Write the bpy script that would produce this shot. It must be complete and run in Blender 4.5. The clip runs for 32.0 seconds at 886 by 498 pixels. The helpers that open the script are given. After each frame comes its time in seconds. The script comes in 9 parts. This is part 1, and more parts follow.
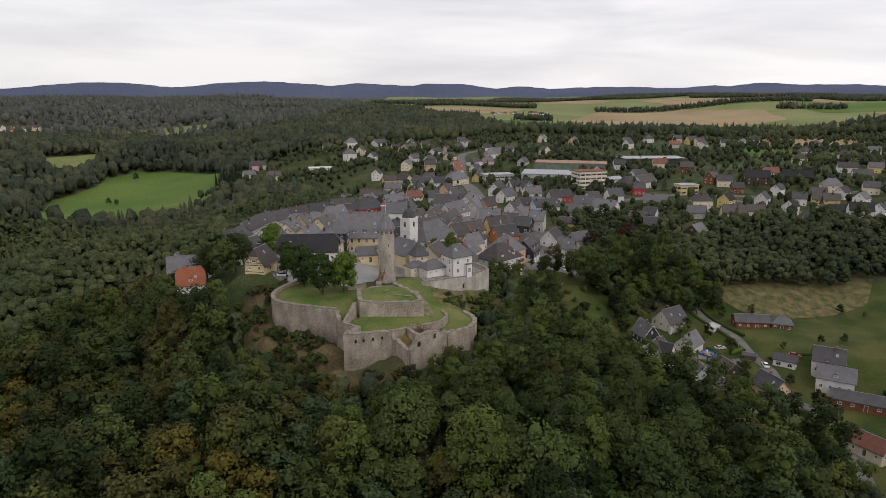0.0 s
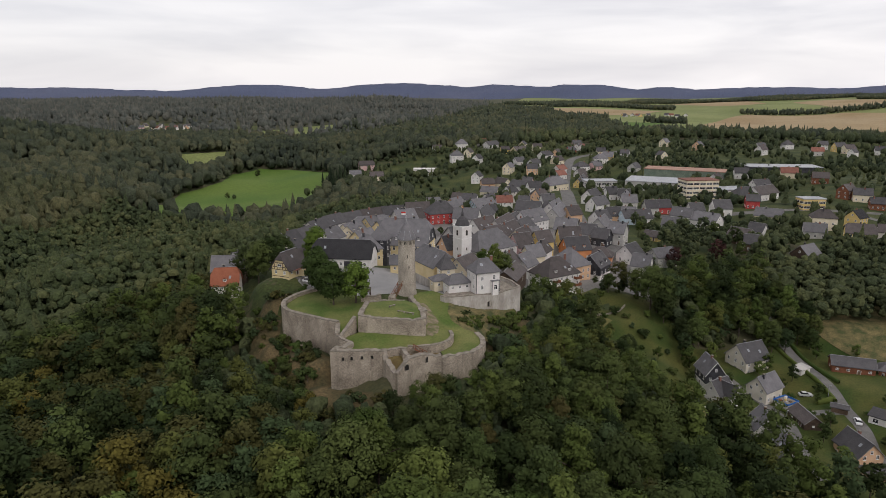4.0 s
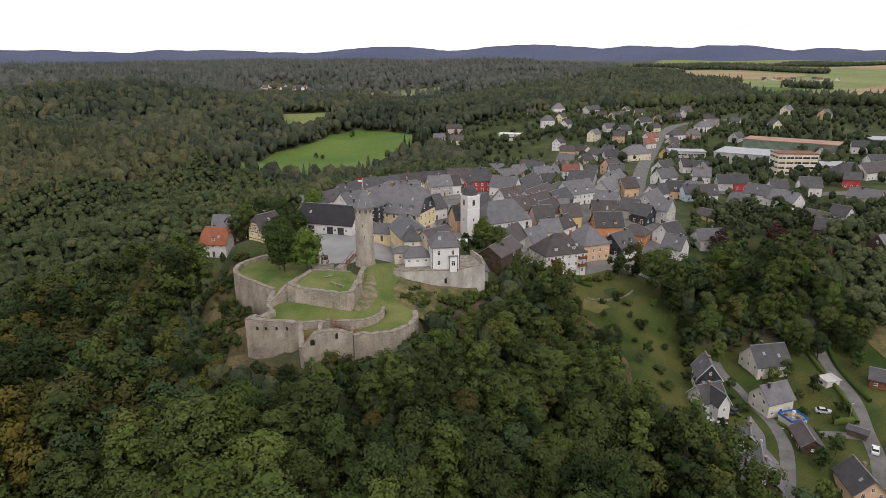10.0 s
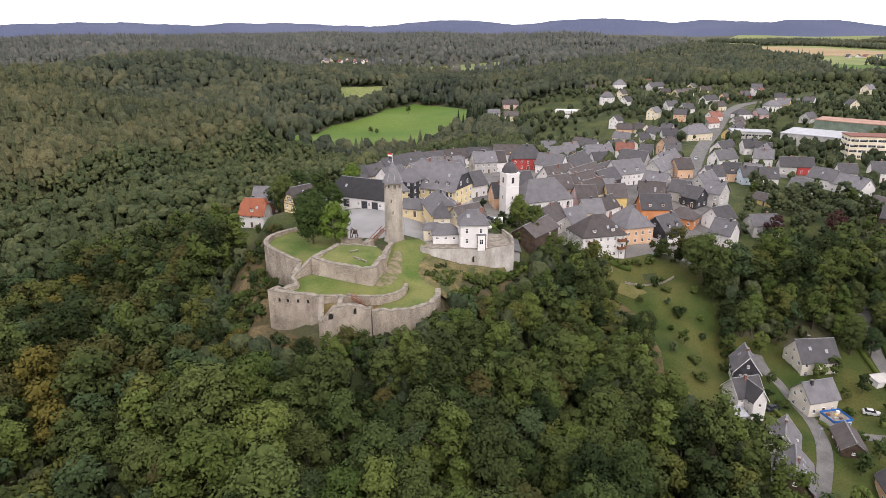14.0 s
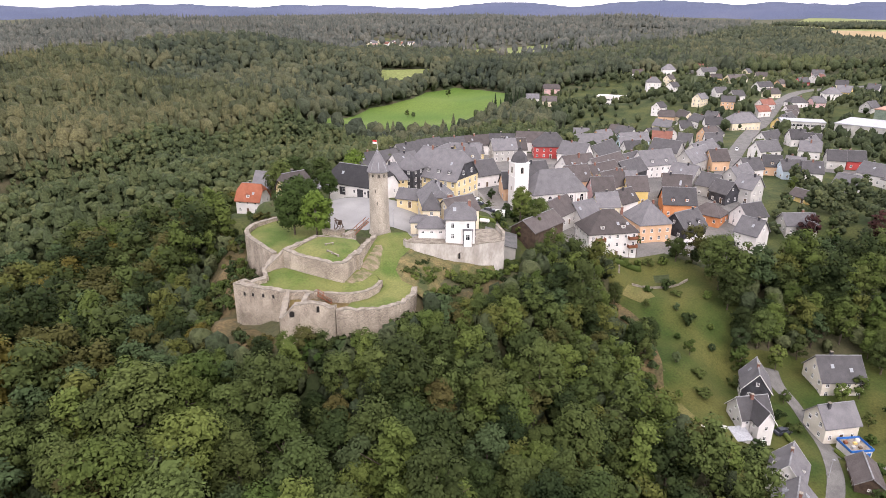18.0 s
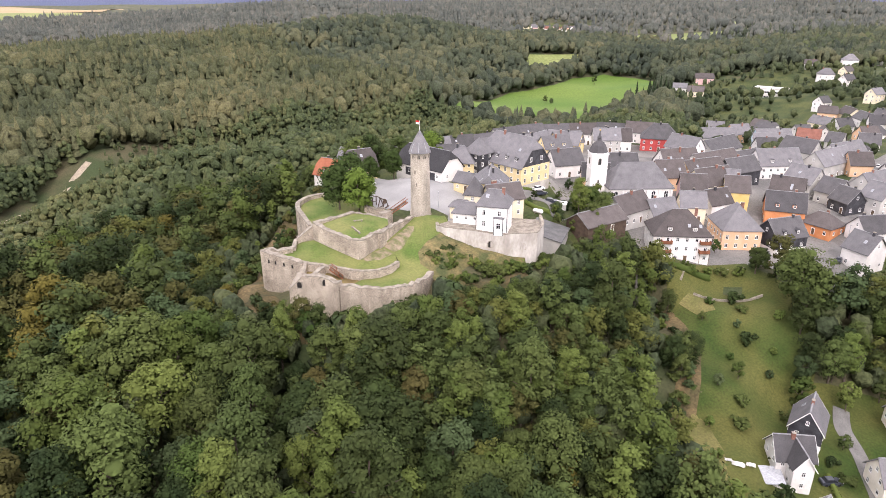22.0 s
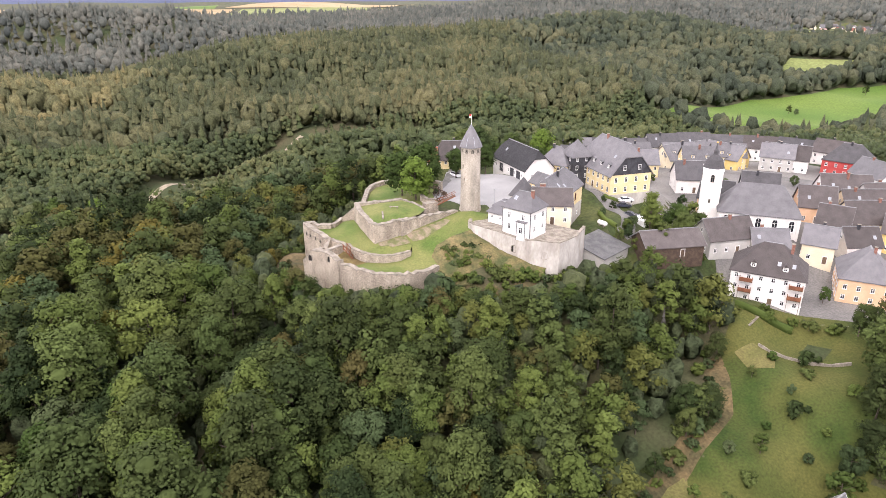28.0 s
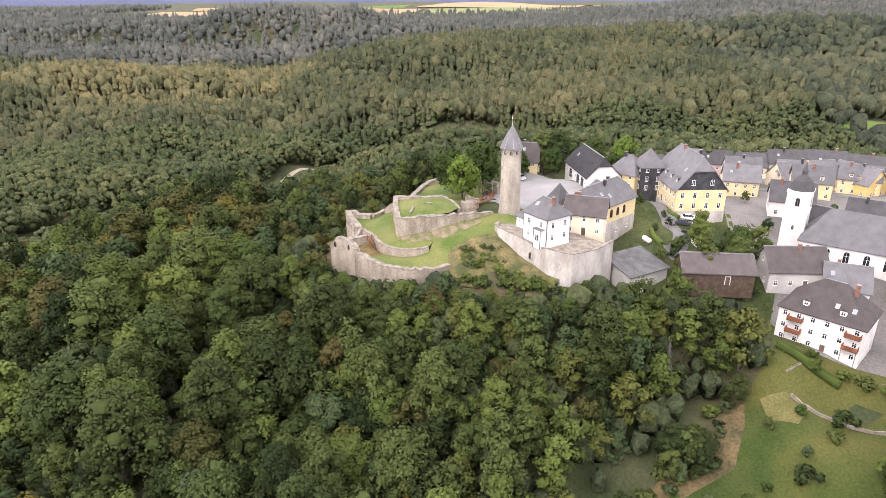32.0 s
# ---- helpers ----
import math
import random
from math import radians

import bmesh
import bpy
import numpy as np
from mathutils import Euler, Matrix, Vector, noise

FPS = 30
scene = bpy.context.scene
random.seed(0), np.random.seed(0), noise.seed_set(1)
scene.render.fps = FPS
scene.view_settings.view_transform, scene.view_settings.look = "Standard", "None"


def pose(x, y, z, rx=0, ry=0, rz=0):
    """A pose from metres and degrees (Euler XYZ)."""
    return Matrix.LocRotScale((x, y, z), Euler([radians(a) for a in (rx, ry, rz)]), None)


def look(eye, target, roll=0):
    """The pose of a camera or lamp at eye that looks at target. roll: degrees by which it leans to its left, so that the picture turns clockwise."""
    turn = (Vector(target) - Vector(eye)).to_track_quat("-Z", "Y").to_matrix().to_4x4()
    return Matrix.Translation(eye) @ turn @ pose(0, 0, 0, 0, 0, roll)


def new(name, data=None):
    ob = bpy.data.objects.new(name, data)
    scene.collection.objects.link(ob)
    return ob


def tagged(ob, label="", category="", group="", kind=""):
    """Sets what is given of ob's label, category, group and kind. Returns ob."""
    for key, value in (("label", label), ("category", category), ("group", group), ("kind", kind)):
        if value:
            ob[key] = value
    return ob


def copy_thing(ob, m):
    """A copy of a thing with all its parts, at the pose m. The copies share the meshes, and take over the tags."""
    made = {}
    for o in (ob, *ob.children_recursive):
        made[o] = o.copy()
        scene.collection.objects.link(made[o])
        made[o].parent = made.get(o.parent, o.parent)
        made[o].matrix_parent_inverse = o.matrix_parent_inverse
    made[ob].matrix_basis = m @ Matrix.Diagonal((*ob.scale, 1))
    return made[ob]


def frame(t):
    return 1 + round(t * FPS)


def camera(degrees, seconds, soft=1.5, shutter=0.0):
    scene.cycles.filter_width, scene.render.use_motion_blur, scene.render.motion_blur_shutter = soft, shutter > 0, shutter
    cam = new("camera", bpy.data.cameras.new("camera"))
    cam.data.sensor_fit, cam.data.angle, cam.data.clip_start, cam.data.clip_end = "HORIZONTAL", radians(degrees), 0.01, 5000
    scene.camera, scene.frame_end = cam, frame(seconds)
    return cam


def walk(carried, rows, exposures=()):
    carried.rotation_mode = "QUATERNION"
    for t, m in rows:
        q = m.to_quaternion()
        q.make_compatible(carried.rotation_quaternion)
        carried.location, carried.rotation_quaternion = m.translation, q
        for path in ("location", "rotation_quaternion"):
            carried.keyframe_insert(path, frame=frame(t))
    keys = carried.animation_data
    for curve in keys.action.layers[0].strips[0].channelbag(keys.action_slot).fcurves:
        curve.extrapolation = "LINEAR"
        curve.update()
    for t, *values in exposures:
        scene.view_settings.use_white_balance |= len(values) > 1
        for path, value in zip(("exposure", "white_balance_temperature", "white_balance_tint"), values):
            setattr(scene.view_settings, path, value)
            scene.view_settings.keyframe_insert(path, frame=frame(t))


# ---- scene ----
cam = camera(68.9, 32.0, soft=0.85)
METRES, EYE, TILT, LEAN, TURN = 250.0, 101.5, -13.8, 0.0, 0.0
ROWS = [
    (0.0, 0.0, 0.0, 0.0, 0.0, 0.0, -0.0),
    (0.5, 0.0181, 0.006, 0.0009, 1.73, -0.0, -0.39),
    (1.0, 0.0359, 0.0131, 0.0023, 3.28, -0.01, -0.75),
    (1.5, 0.0533, 0.0214, 0.0043, 4.79, -0.03, -1.1),
    (2.0, 0.0701, 0.0307, 0.0066, 6.29, -0.04, -1.45),
    (2.5, 0.0864, 0.0409, 0.0092, 7.78, -0.07, -1.8),
    (3.0, 0.1023, 0.0518, 0.0122, 9.17, -0.11, -2.13),
    (3.5, 0.1176, 0.0629, 0.0153, 10.49, -0.14, -2.45),
    (4.0, 0.1324, 0.0742, 0.0186, 11.78, -0.19, -2.75),
    (4.5, 0.1466, 0.0855, 0.0219, 12.83, -0.24, -2.99),
    (6.5, 0.2009, 0.1266, 0.0321, 15.63, -0.72, -3.66),
    (7.0, 0.2153, 0.1347, 0.033, 16.97, -1.17, -3.94),
    (7.5, 0.23, 0.1424, 0.0342, 18.33, -1.76, -4.23),
    (8.0, 0.2455, 0.15, 0.0352, 19.56, -2.33, -4.52),
    (8.5, 0.2616, 0.1578, 0.0364, 20.63, -2.85, -4.74),
    (9.0, 0.2777, 0.1658, 0.0378, 21.5, -3.36, -4.97),
    (9.5, 0.2944, 0.1739, 0.039, 22.39, -3.77, -5.14),
    (10.0, 0.3097, 0.1819, 0.0406, 23.22, -4.14, -5.33),
    (10.5, 0.3219, 0.189, 0.0419, 23.77, -4.47, -5.47),
    (11.0, 0.3305, 0.1943, 0.0429, 24.43, -4.8, -5.63),
    (11.5, 0.3349, 0.1976, 0.0434, 25.15, -5.13, -5.81),
    (12.0, 0.336, 0.1988, 0.0435, 25.82, -5.48, -5.99),
    (12.5, 0.336, 0.1999, 0.0436, 26.54, -5.84, -6.19),
    (13.0, 0.3356, 0.2015, 0.0438, 27.25, -6.2, -6.41),
    (13.5, 0.3355, 0.2042, 0.044, 27.95, -6.53, -6.57),
    (14.0, 0.3359, 0.2085, 0.0448, 28.62, -6.81, -6.72),
    (14.5, 0.3374, 0.2151, 0.0461, 29.29, -7.07, -6.86),
    (16.5, 0.3512, 0.2559, 0.0541, 31.24, -8.0, -7.33),
    (17.0, 0.3567, 0.2657, 0.056, 31.61, -8.21, -7.41),
    (17.5, 0.3637, 0.2755, 0.0578, 32.31, -8.48, -7.57),
    (18.0, 0.3722, 0.2856, 0.0596, 33.31, -8.8, -7.78),
    (18.5, 0.382, 0.2961, 0.0615, 34.71, -9.17, -8.06),
    (19.0, 0.3927, 0.3068, 0.0634, 36.23, -9.56, -8.33),
    (19.5, 0.4038, 0.3181, 0.0653, 38.3, -10.02, -8.7),
    (20.0, 0.4152, 0.33, 0.0675, 40.35, -10.5, -9.07),
    (20.5, 0.4266, 0.3422, 0.0696, 42.23, -10.94, -9.39),
    (21.0, 0.4384, 0.3548, 0.0718, 44.13, -11.39, -9.71),
    (21.5, 0.4498, 0.368, 0.0743, 46.03, -11.86, -10.03),
    (22.0, 0.4612, 0.3818, 0.0768, 47.95, -12.32, -10.32),
    (22.5, 0.4723, 0.3961, 0.0795, 49.88, -12.77, -10.6),
    (23.0, 0.4833, 0.4108, 0.0824, 51.82, -13.21, -10.87),
    (23.5, 0.4939, 0.4258, 0.0858, 53.76, -13.66, -11.16),
    (24.0, 0.5041, 0.4412, 0.0892, 55.7, -14.06, -11.42),
    (24.5, 0.5138, 0.4571, 0.0927, 57.69, -14.47, -11.68),
    (25.0, 0.5229, 0.4734, 0.0963, 59.67, -14.88, -11.91),
    (25.5, 0.5318, 0.4902, 0.1001, 61.68, -15.28, -12.11),
    (27.5, 0.5601, 0.5601, 0.1154, 69.79, -17.0, -12.87),
    (28.0, 0.566, 0.5779, 0.1195, 71.85, -17.46, -13.02),
    (28.5, 0.5709, 0.5957, 0.1236, 73.91, -17.93, -13.15),
    (29.0, 0.5752, 0.6135, 0.1276, 75.99, -18.4, -13.27),
    (29.5, 0.5788, 0.6312, 0.1316, 78.06, -18.88, -13.37),
    (30.0, 0.5817, 0.6488, 0.1355, 80.11, -19.35, -13.46),
    (30.5, 0.584, 0.6665, 0.1394, 82.17, -19.83, -13.53),
    (31.0, 0.5856, 0.6842, 0.1434, 84.22, -20.31, -13.59),
    (31.5, 0.5869, 0.702, 0.1473, 86.28, -20.78, -13.64),
    (32.0, 0.5875, 0.7197, 0.1512, 88.35, -21.26, -13.65),
]
EXPOSURES = ((0.0, -1.45, 6500, 13), (4.5, -1.4, 6500, 13), (7.0, -1.34, 6500, 13), (10.0, -1.04, 6500, 13), (13.0, -0.55, 6500, 16), (17.0, -0.12, 6500, 19), (19.0, 0.05, 6500, 20), (25.0, 0.28, 6500, 20), (32.0, 0.3, 6500, 20))
walk(cam, [(t, pose(0, 0, EYE, TILT, LEAN, TURN) @ pose(METRES * x, METRES * y, METRES * z, 90 + pitch, roll, yaw)) for t, x, y, z, yaw, pitch, roll in ROWS], EXPOSURES)

# ---- light: a bright overcast sky with a wide, weak sun behind the clouds ----
world = bpy.data.worlds.new("overcast_sky")
scene.world = world
world.use_nodes = True
wn, wl = world.node_tree.nodes, world.node_tree.links
wn.clear()
SUN_EL, SUN_AZ = 46.0, 132.0
sky = wn.new("ShaderNodeTexSky")
sky.sky_type, sky.sun_disc = "NISHITA", False
sky.sun_elevation, sky.sun_rotation = radians(SUN_EL), radians(SUN_AZ)
sky.air_density, sky.dust_density = 1.0, 2.0
sky_dim = wn.new("ShaderNodeBackground")
sky_dim.inputs["Strength"].default_value = 0.05
wl.new(sky.outputs["Color"], sky_dim.inputs["Color"])
# cloud deck: layered noise stretched along the horizon
tc = wn.new("ShaderNodeTexCoord")
mp = wn.new("ShaderNodeMapping")
mp.inputs["Scale"].default_value = (1.6, 1.6, 11.0)
wl.new(tc.outputs["Generated"], mp.inputs["Vector"])
cn = wn.new("ShaderNodeTexNoise")
cn.inputs["Scale"].default_value, cn.inputs["Detail"].default_value, cn.inputs["Roughness"].default_value = 1.7, 5.0, 0.52
cn.inputs["Distortion"].default_value = 0.35
wl.new(mp.outputs["Vector"], cn.inputs["Vector"])
cr = wn.new("ShaderNodeValToRGB")
cr.color_ramp.elements[0].position, cr.color_ramp.elements[0].color = 0.3, (0.76, 0.755, 0.78, 1)
cr.color_ramp.elements[1].position, cr.color_ramp.elements[1].color = 0.60, (1.0, 0.98, 0.97, 1)
wl.new(cn.outputs["Fac"], cr.inputs["Fac"])
clouds = wn.new("ShaderNodeBackground")
wl.new(cr.outputs["Color"], clouds.inputs["Color"])
# the deck is brightest round the hidden sun
to_sun = wn.new("ShaderNodeVectorMath")
to_sun.operation = "DOT_PRODUCT"
to_sun.inputs[1].default_value = (math.sin(radians(SUN_AZ)) * math.cos(radians(SUN_EL)), math.cos(radians(SUN_AZ)) * math.cos(radians(SUN_EL)), math.sin(radians(SUN_EL)))
wl.new(tc.outputs["Generated"], to_sun.inputs[0])
glow = wn.new("ShaderNodeMapRange")
glow.inputs["From Min"].default_value, glow.inputs["From Max"].default_value = -0.7, 0.9
glow.inputs["To Min"].default_value, glow.inputs["To Max"].default_value = 1.7, 2.3
wl.new(to_sun.outputs["Value"], glow.inputs["Value"])
# thin bright cloud low over the land
up = wn.new("ShaderNodeSeparateXYZ")
wl.new(tc.outputs["Generated"], up.inputs[0])
low_sky = wn.new("ShaderNodeMapRange")
low_sky.inputs["From Min"].default_value, low_sky.inputs["From Max"].default_value = 0.0, 0.5
low_sky.inputs["To Min"].default_value, low_sky.inputs["To Max"].default_value = 1.38, 1.0
wl.new(up.outputs["Z"], low_sky.inputs["Value"])
strength = wn.new("ShaderNodeMath")
strength.operation = "MULTIPLY"
wl.new(glow.outputs["Result"], strength.inputs[0])
wl.new(low_sky.outputs["Result"], strength.inputs[1])
wl.new(strength.outputs[0], clouds.inputs["Strength"])
both = wn.new("ShaderNodeAddShader")
wl.new(sky_dim.outputs[0], both.inputs[0])
wl.new(clouds.outputs[0], both.inputs[1])
wo = wn.new("ShaderNodeOutputWorld")
wl.new(both.outputs[0], wo.inputs["Surface"])
sun = new("sun", bpy.data.lights.new("sun", "SUN"))
sun.data.energy, sun.data.angle, sun.data.color = 1.6, radians(18), (1.0, 0.955, 0.89)
sa, se = radians(SUN_AZ), radians(SUN_EL)
sun.matrix_world = look((math.sin(sa) * 300, math.cos(sa) * 300, 300 * math.tan(se)), (0, 0, 0))

# ---- materials ----
def mat(name, c1, c2, scale=1.0, fine=8.0, rough=0.85, bump=0.0, vary=0.0, per="", metal=0.0, stretch=(1, 1, 1), spec=0.3, grain=0.28):
    """Two colours mixed by a broad noise, broken by a fine one, with an optional bump and a spread from piece to piece."""
    m = bpy.data.materials.new(name)
    m.use_nodes = True
    n, l = m.node_tree.nodes, m.node_tree.links
    b = n["Principled BSDF"]
    g = n.new("ShaderNodeNewGeometry")
    mp = n.new("ShaderNodeMapping")
    mp.inputs["Scale"].default_value = stretch
    l.new(g.outputs["Position"], mp.inputs["Vector"])
    n1 = n.new("ShaderNodeTexNoise")
    n1.inputs["Scale"].default_value, n1.inputs["Detail"].default_value = scale, 4.0
    l.new(mp.outputs[0], n1.inputs["Vector"])
    ramp = n.new("ShaderNodeValToRGB")
    ramp.color_ramp.elements[0].position, ramp.color_ramp.elements[0].color = 0.36, (*c1, 1)
    ramp.color_ramp.elements[1].position, ramp.color_ramp.elements[1].color = 0.64, (*c2, 1)
    l.new(n1.outputs["Fac"], ramp.inputs["Fac"])
    n2 = n.new("ShaderNodeTexNoise")
    n2.inputs["Scale"].default_value, n2.inputs["Detail"].default_value = fine, 3.0
    l.new(mp.outputs[0], n2.inputs["Vector"])
    mr = n.new("ShaderNodeMapRange")
    mr.inputs["From Min"].default_value, mr.inputs["From Max"].default_value = 0.25, 0.75
    mr.inputs["To Min"].default_value, mr.inputs["To Max"].default_value = 1 - grain, 1 + grain
    l.new(n2.outputs["Fac"], mr.inputs["Value"])
    hs = n.new("ShaderNodeHueSaturation")
    l.new(ramp.outputs["Color"], hs.inputs["Color"])
    val = mr.outputs["Result"]
    if vary:
        if per == "object":
            src = n.new("ShaderNodeObjectInfo").outputs["Random"]
        else:
            src = g.outputs["Random Per Island"]
        mv = n.new("ShaderNodeMapRange")
        mv.inputs["To Min"].default_value, mv.inputs["To Max"].default_value = 1 - vary, 1 + vary
        l.new(src, mv.inputs["Value"])
        mu = n.new("ShaderNodeMath")
        mu.operation = "MULTIPLY"
        l.new(mv.outputs[0], mu.inputs[0])
        l.new(val, mu.inputs[1])
        val = mu.outputs[0]
    l.new(val, hs.inputs["Value"])
    l.new(hs.outputs["Color"], b.inputs["Base Color"])
    b.inputs["Roughness"].default_value, b.inputs["Metallic"].default_value = rough, metal
    b.inputs["Specular IOR Level"].default_value = spec
    if bump:
        bp = n.new("ShaderNodeBump")
        bp.inputs["Strength"].default_value, bp.inputs["Distance"].default_value = 1.0, bump
        l.new(n2.outputs["Fac"], bp.inputs["Height"])
        l.new(bp.outputs[0], b.inputs["Normal"])
    return m


def warm(c):
    """Foliage as it is late in summer: a touch less pure green."""
    return (c[0] * 1.02, c[1] * 1.02, c[2] * 1.05)


def leafy(name, dark, light, vary=0.24, tone=None):
    """Foliage: colour spread per tree and per leaf clump, a little light let through."""
    m = bpy.data.materials.new(name)
    m.use_nodes = True
    n, l = m.node_tree.nodes, m.node_tree.links
    b = n["Principled BSDF"]
    g = n.new("ShaderNodeNewGeometry")
    oi = n.new("ShaderNodeObjectInfo")
    mix = n.new("ShaderNodeMix")
    mix.data_type = "RGBA"
    mix.inputs["A"].default_value, mix.inputs["B"].default_value = (*[v * 0.8 for v in warm(dark)], 1), (*[v * 0.92 for v in warm(light)], 1)
    # sum of the tree's own number and a patch noise in the wood
    tx = n.new("ShaderNodeTexNoise")
    tx.inputs["Scale"].default_value, tx.inputs["Detail"].default_value = 0.35, 3.0
    l.new(g.outputs["Position"], tx.inputs["Vector"])
    a = n.new("ShaderNodeMath")
    a.operation = "MULTIPLY_ADD"
    a.inputs[1].default_value, a.inputs[2].default_value = 0.95, -0.2
    if tone is None:
        l.new(oi.outputs["Random"], a.inputs[0])
    else:
        a.inputs[0].default_value = tone
    a2 = n.new("ShaderNodeMath")
    a2.operation, a2.use_clamp = "MULTIPLY_ADD", True
    a2.inputs[1].default_value = 0.5
    l.new(tx.outputs["Fac"], a2.inputs[0])
    l.new(a.outputs[0], a2.inputs[2])
    l.new(a2.outputs[0], mix.inputs["Factor"])
    mv = n.new("ShaderNodeMapRange")
    mv.inputs["To Min"].default_value, mv.inputs["To Max"].default_value = 1 - vary, 1 + vary
    l.new(g.outputs["Random Per Island"], mv.inputs["Value"])
    hs = n.new("ShaderNodeHueSaturation")
    l.new(mix.outputs["Result"], hs.inputs["Color"])
    l.new(mv.outputs[0], hs.inputs["Value"])
    wn_ = n.new("ShaderNodeTexWhiteNoise")
    wn_.noise_dimensions = "1D"
    if tone is None:
        l.new(oi.outputs["Random"], wn_.inputs["W"])
    else:
        wn_.inputs["W"].default_value = tone
    mh = n.new("ShaderNodeMapRange")
    mh.inputs["To Min"].default_value, mh.inputs["To Max"].default_value = 0.486, 0.51
    l.new(wn_.outputs["Value"], mh.inputs["Value"])
    l.new(mh.outputs[0], hs.inputs["Hue"])
    l.new(hs.outputs["Color"], b.inputs["Base Color"])
    b.inputs["Roughness"].default_value = 0.8
    b.inputs["Specular IOR Level"].default_value = 0.06
    return m


def woodland(name, c1, c2, c3, patch=0.012):
    """Distant woods in one mesh: each tree its own tint, in broad stands."""
    m = bpy.data.materials.new(name)
    m.use_nodes = True
    n, l = m.node_tree.nodes, m.node_tree.links
    b = n["Principled BSDF"]
    g = n.new("ShaderNodeNewGeometry")
    tx = n.new("ShaderNodeTexNoise")
    tx.inputs["Scale"].default_value, tx.inputs["Detail"].default_value = patch, 3.0
    l.new(g.outputs["Position"], tx.inputs["Vector"])
    a = n.new("ShaderNodeMath")
    a.operation = "MULTIPLY_ADD"
    a.inputs[1].default_value = 0.38
    l.new(g.outputs["Random Per Island"], a.inputs[0])
    s = n.new("ShaderNodeMath")
    s.operation, s.inputs[1].default_value = "SUBTRACT", 0.16
    l.new(tx.outputs["Fac"], s.inputs[0])
    l.new(s.outputs[0], a.inputs[2])
    r = n.new("ShaderNodeValToRGB")
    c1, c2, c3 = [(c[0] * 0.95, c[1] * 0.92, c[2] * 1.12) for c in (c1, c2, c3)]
    r.color_ramp.elements[0].position, r.color_ramp.elements[0].color = 0.15, (*c1, 1)
    r.color_ramp.elements[1].position, r.color_ramp.elements[1].color = 0.9, (*c3, 1)
    e = r.color_ramp.elements.new(0.5)
    e.color = (*c2, 1)
    l.new(a.outputs[0], r.inputs["Fac"])
    f = n.new("ShaderNodeTexNoise")
    f.inputs["Scale"].default_value, f.inputs["Detail"].default_value = 0.9, 4.0
    l.new(g.outputs["Position"], f.inputs["Vector"])
    mr = n.new("ShaderNodeMapRange")
    mr.inputs["From Min"].default_value, mr.inputs["From Max"].default_value = 0.25, 0.75
    mr.inputs["To Min"].default_value, mr.inputs["To Max"].default_value = 0.55, 1.45
    l.new(f.outputs["Fac"], mr.inputs["Value"])
    hs = n.new("ShaderNodeHueSaturation")
    l.new(r.outputs["Color"], hs.inputs["Color"])
    l.new(mr.outputs[0], hs.inputs["Value"])
    l.new(hs.outputs["Color"], b.inputs["Base Color"])
    bp = n.new("ShaderNodeBump")
    bp.inputs["Distance"].default_value = 1.2
    l.new(f.outputs["Fac"], bp.inputs["Height"])
    l.new(bp.outputs[0], b.inputs["Normal"])
    b.inputs["Roughness"].default_value = 0.85
    b.inputs["Specular IOR Level"].default_value = 0.1
    return m


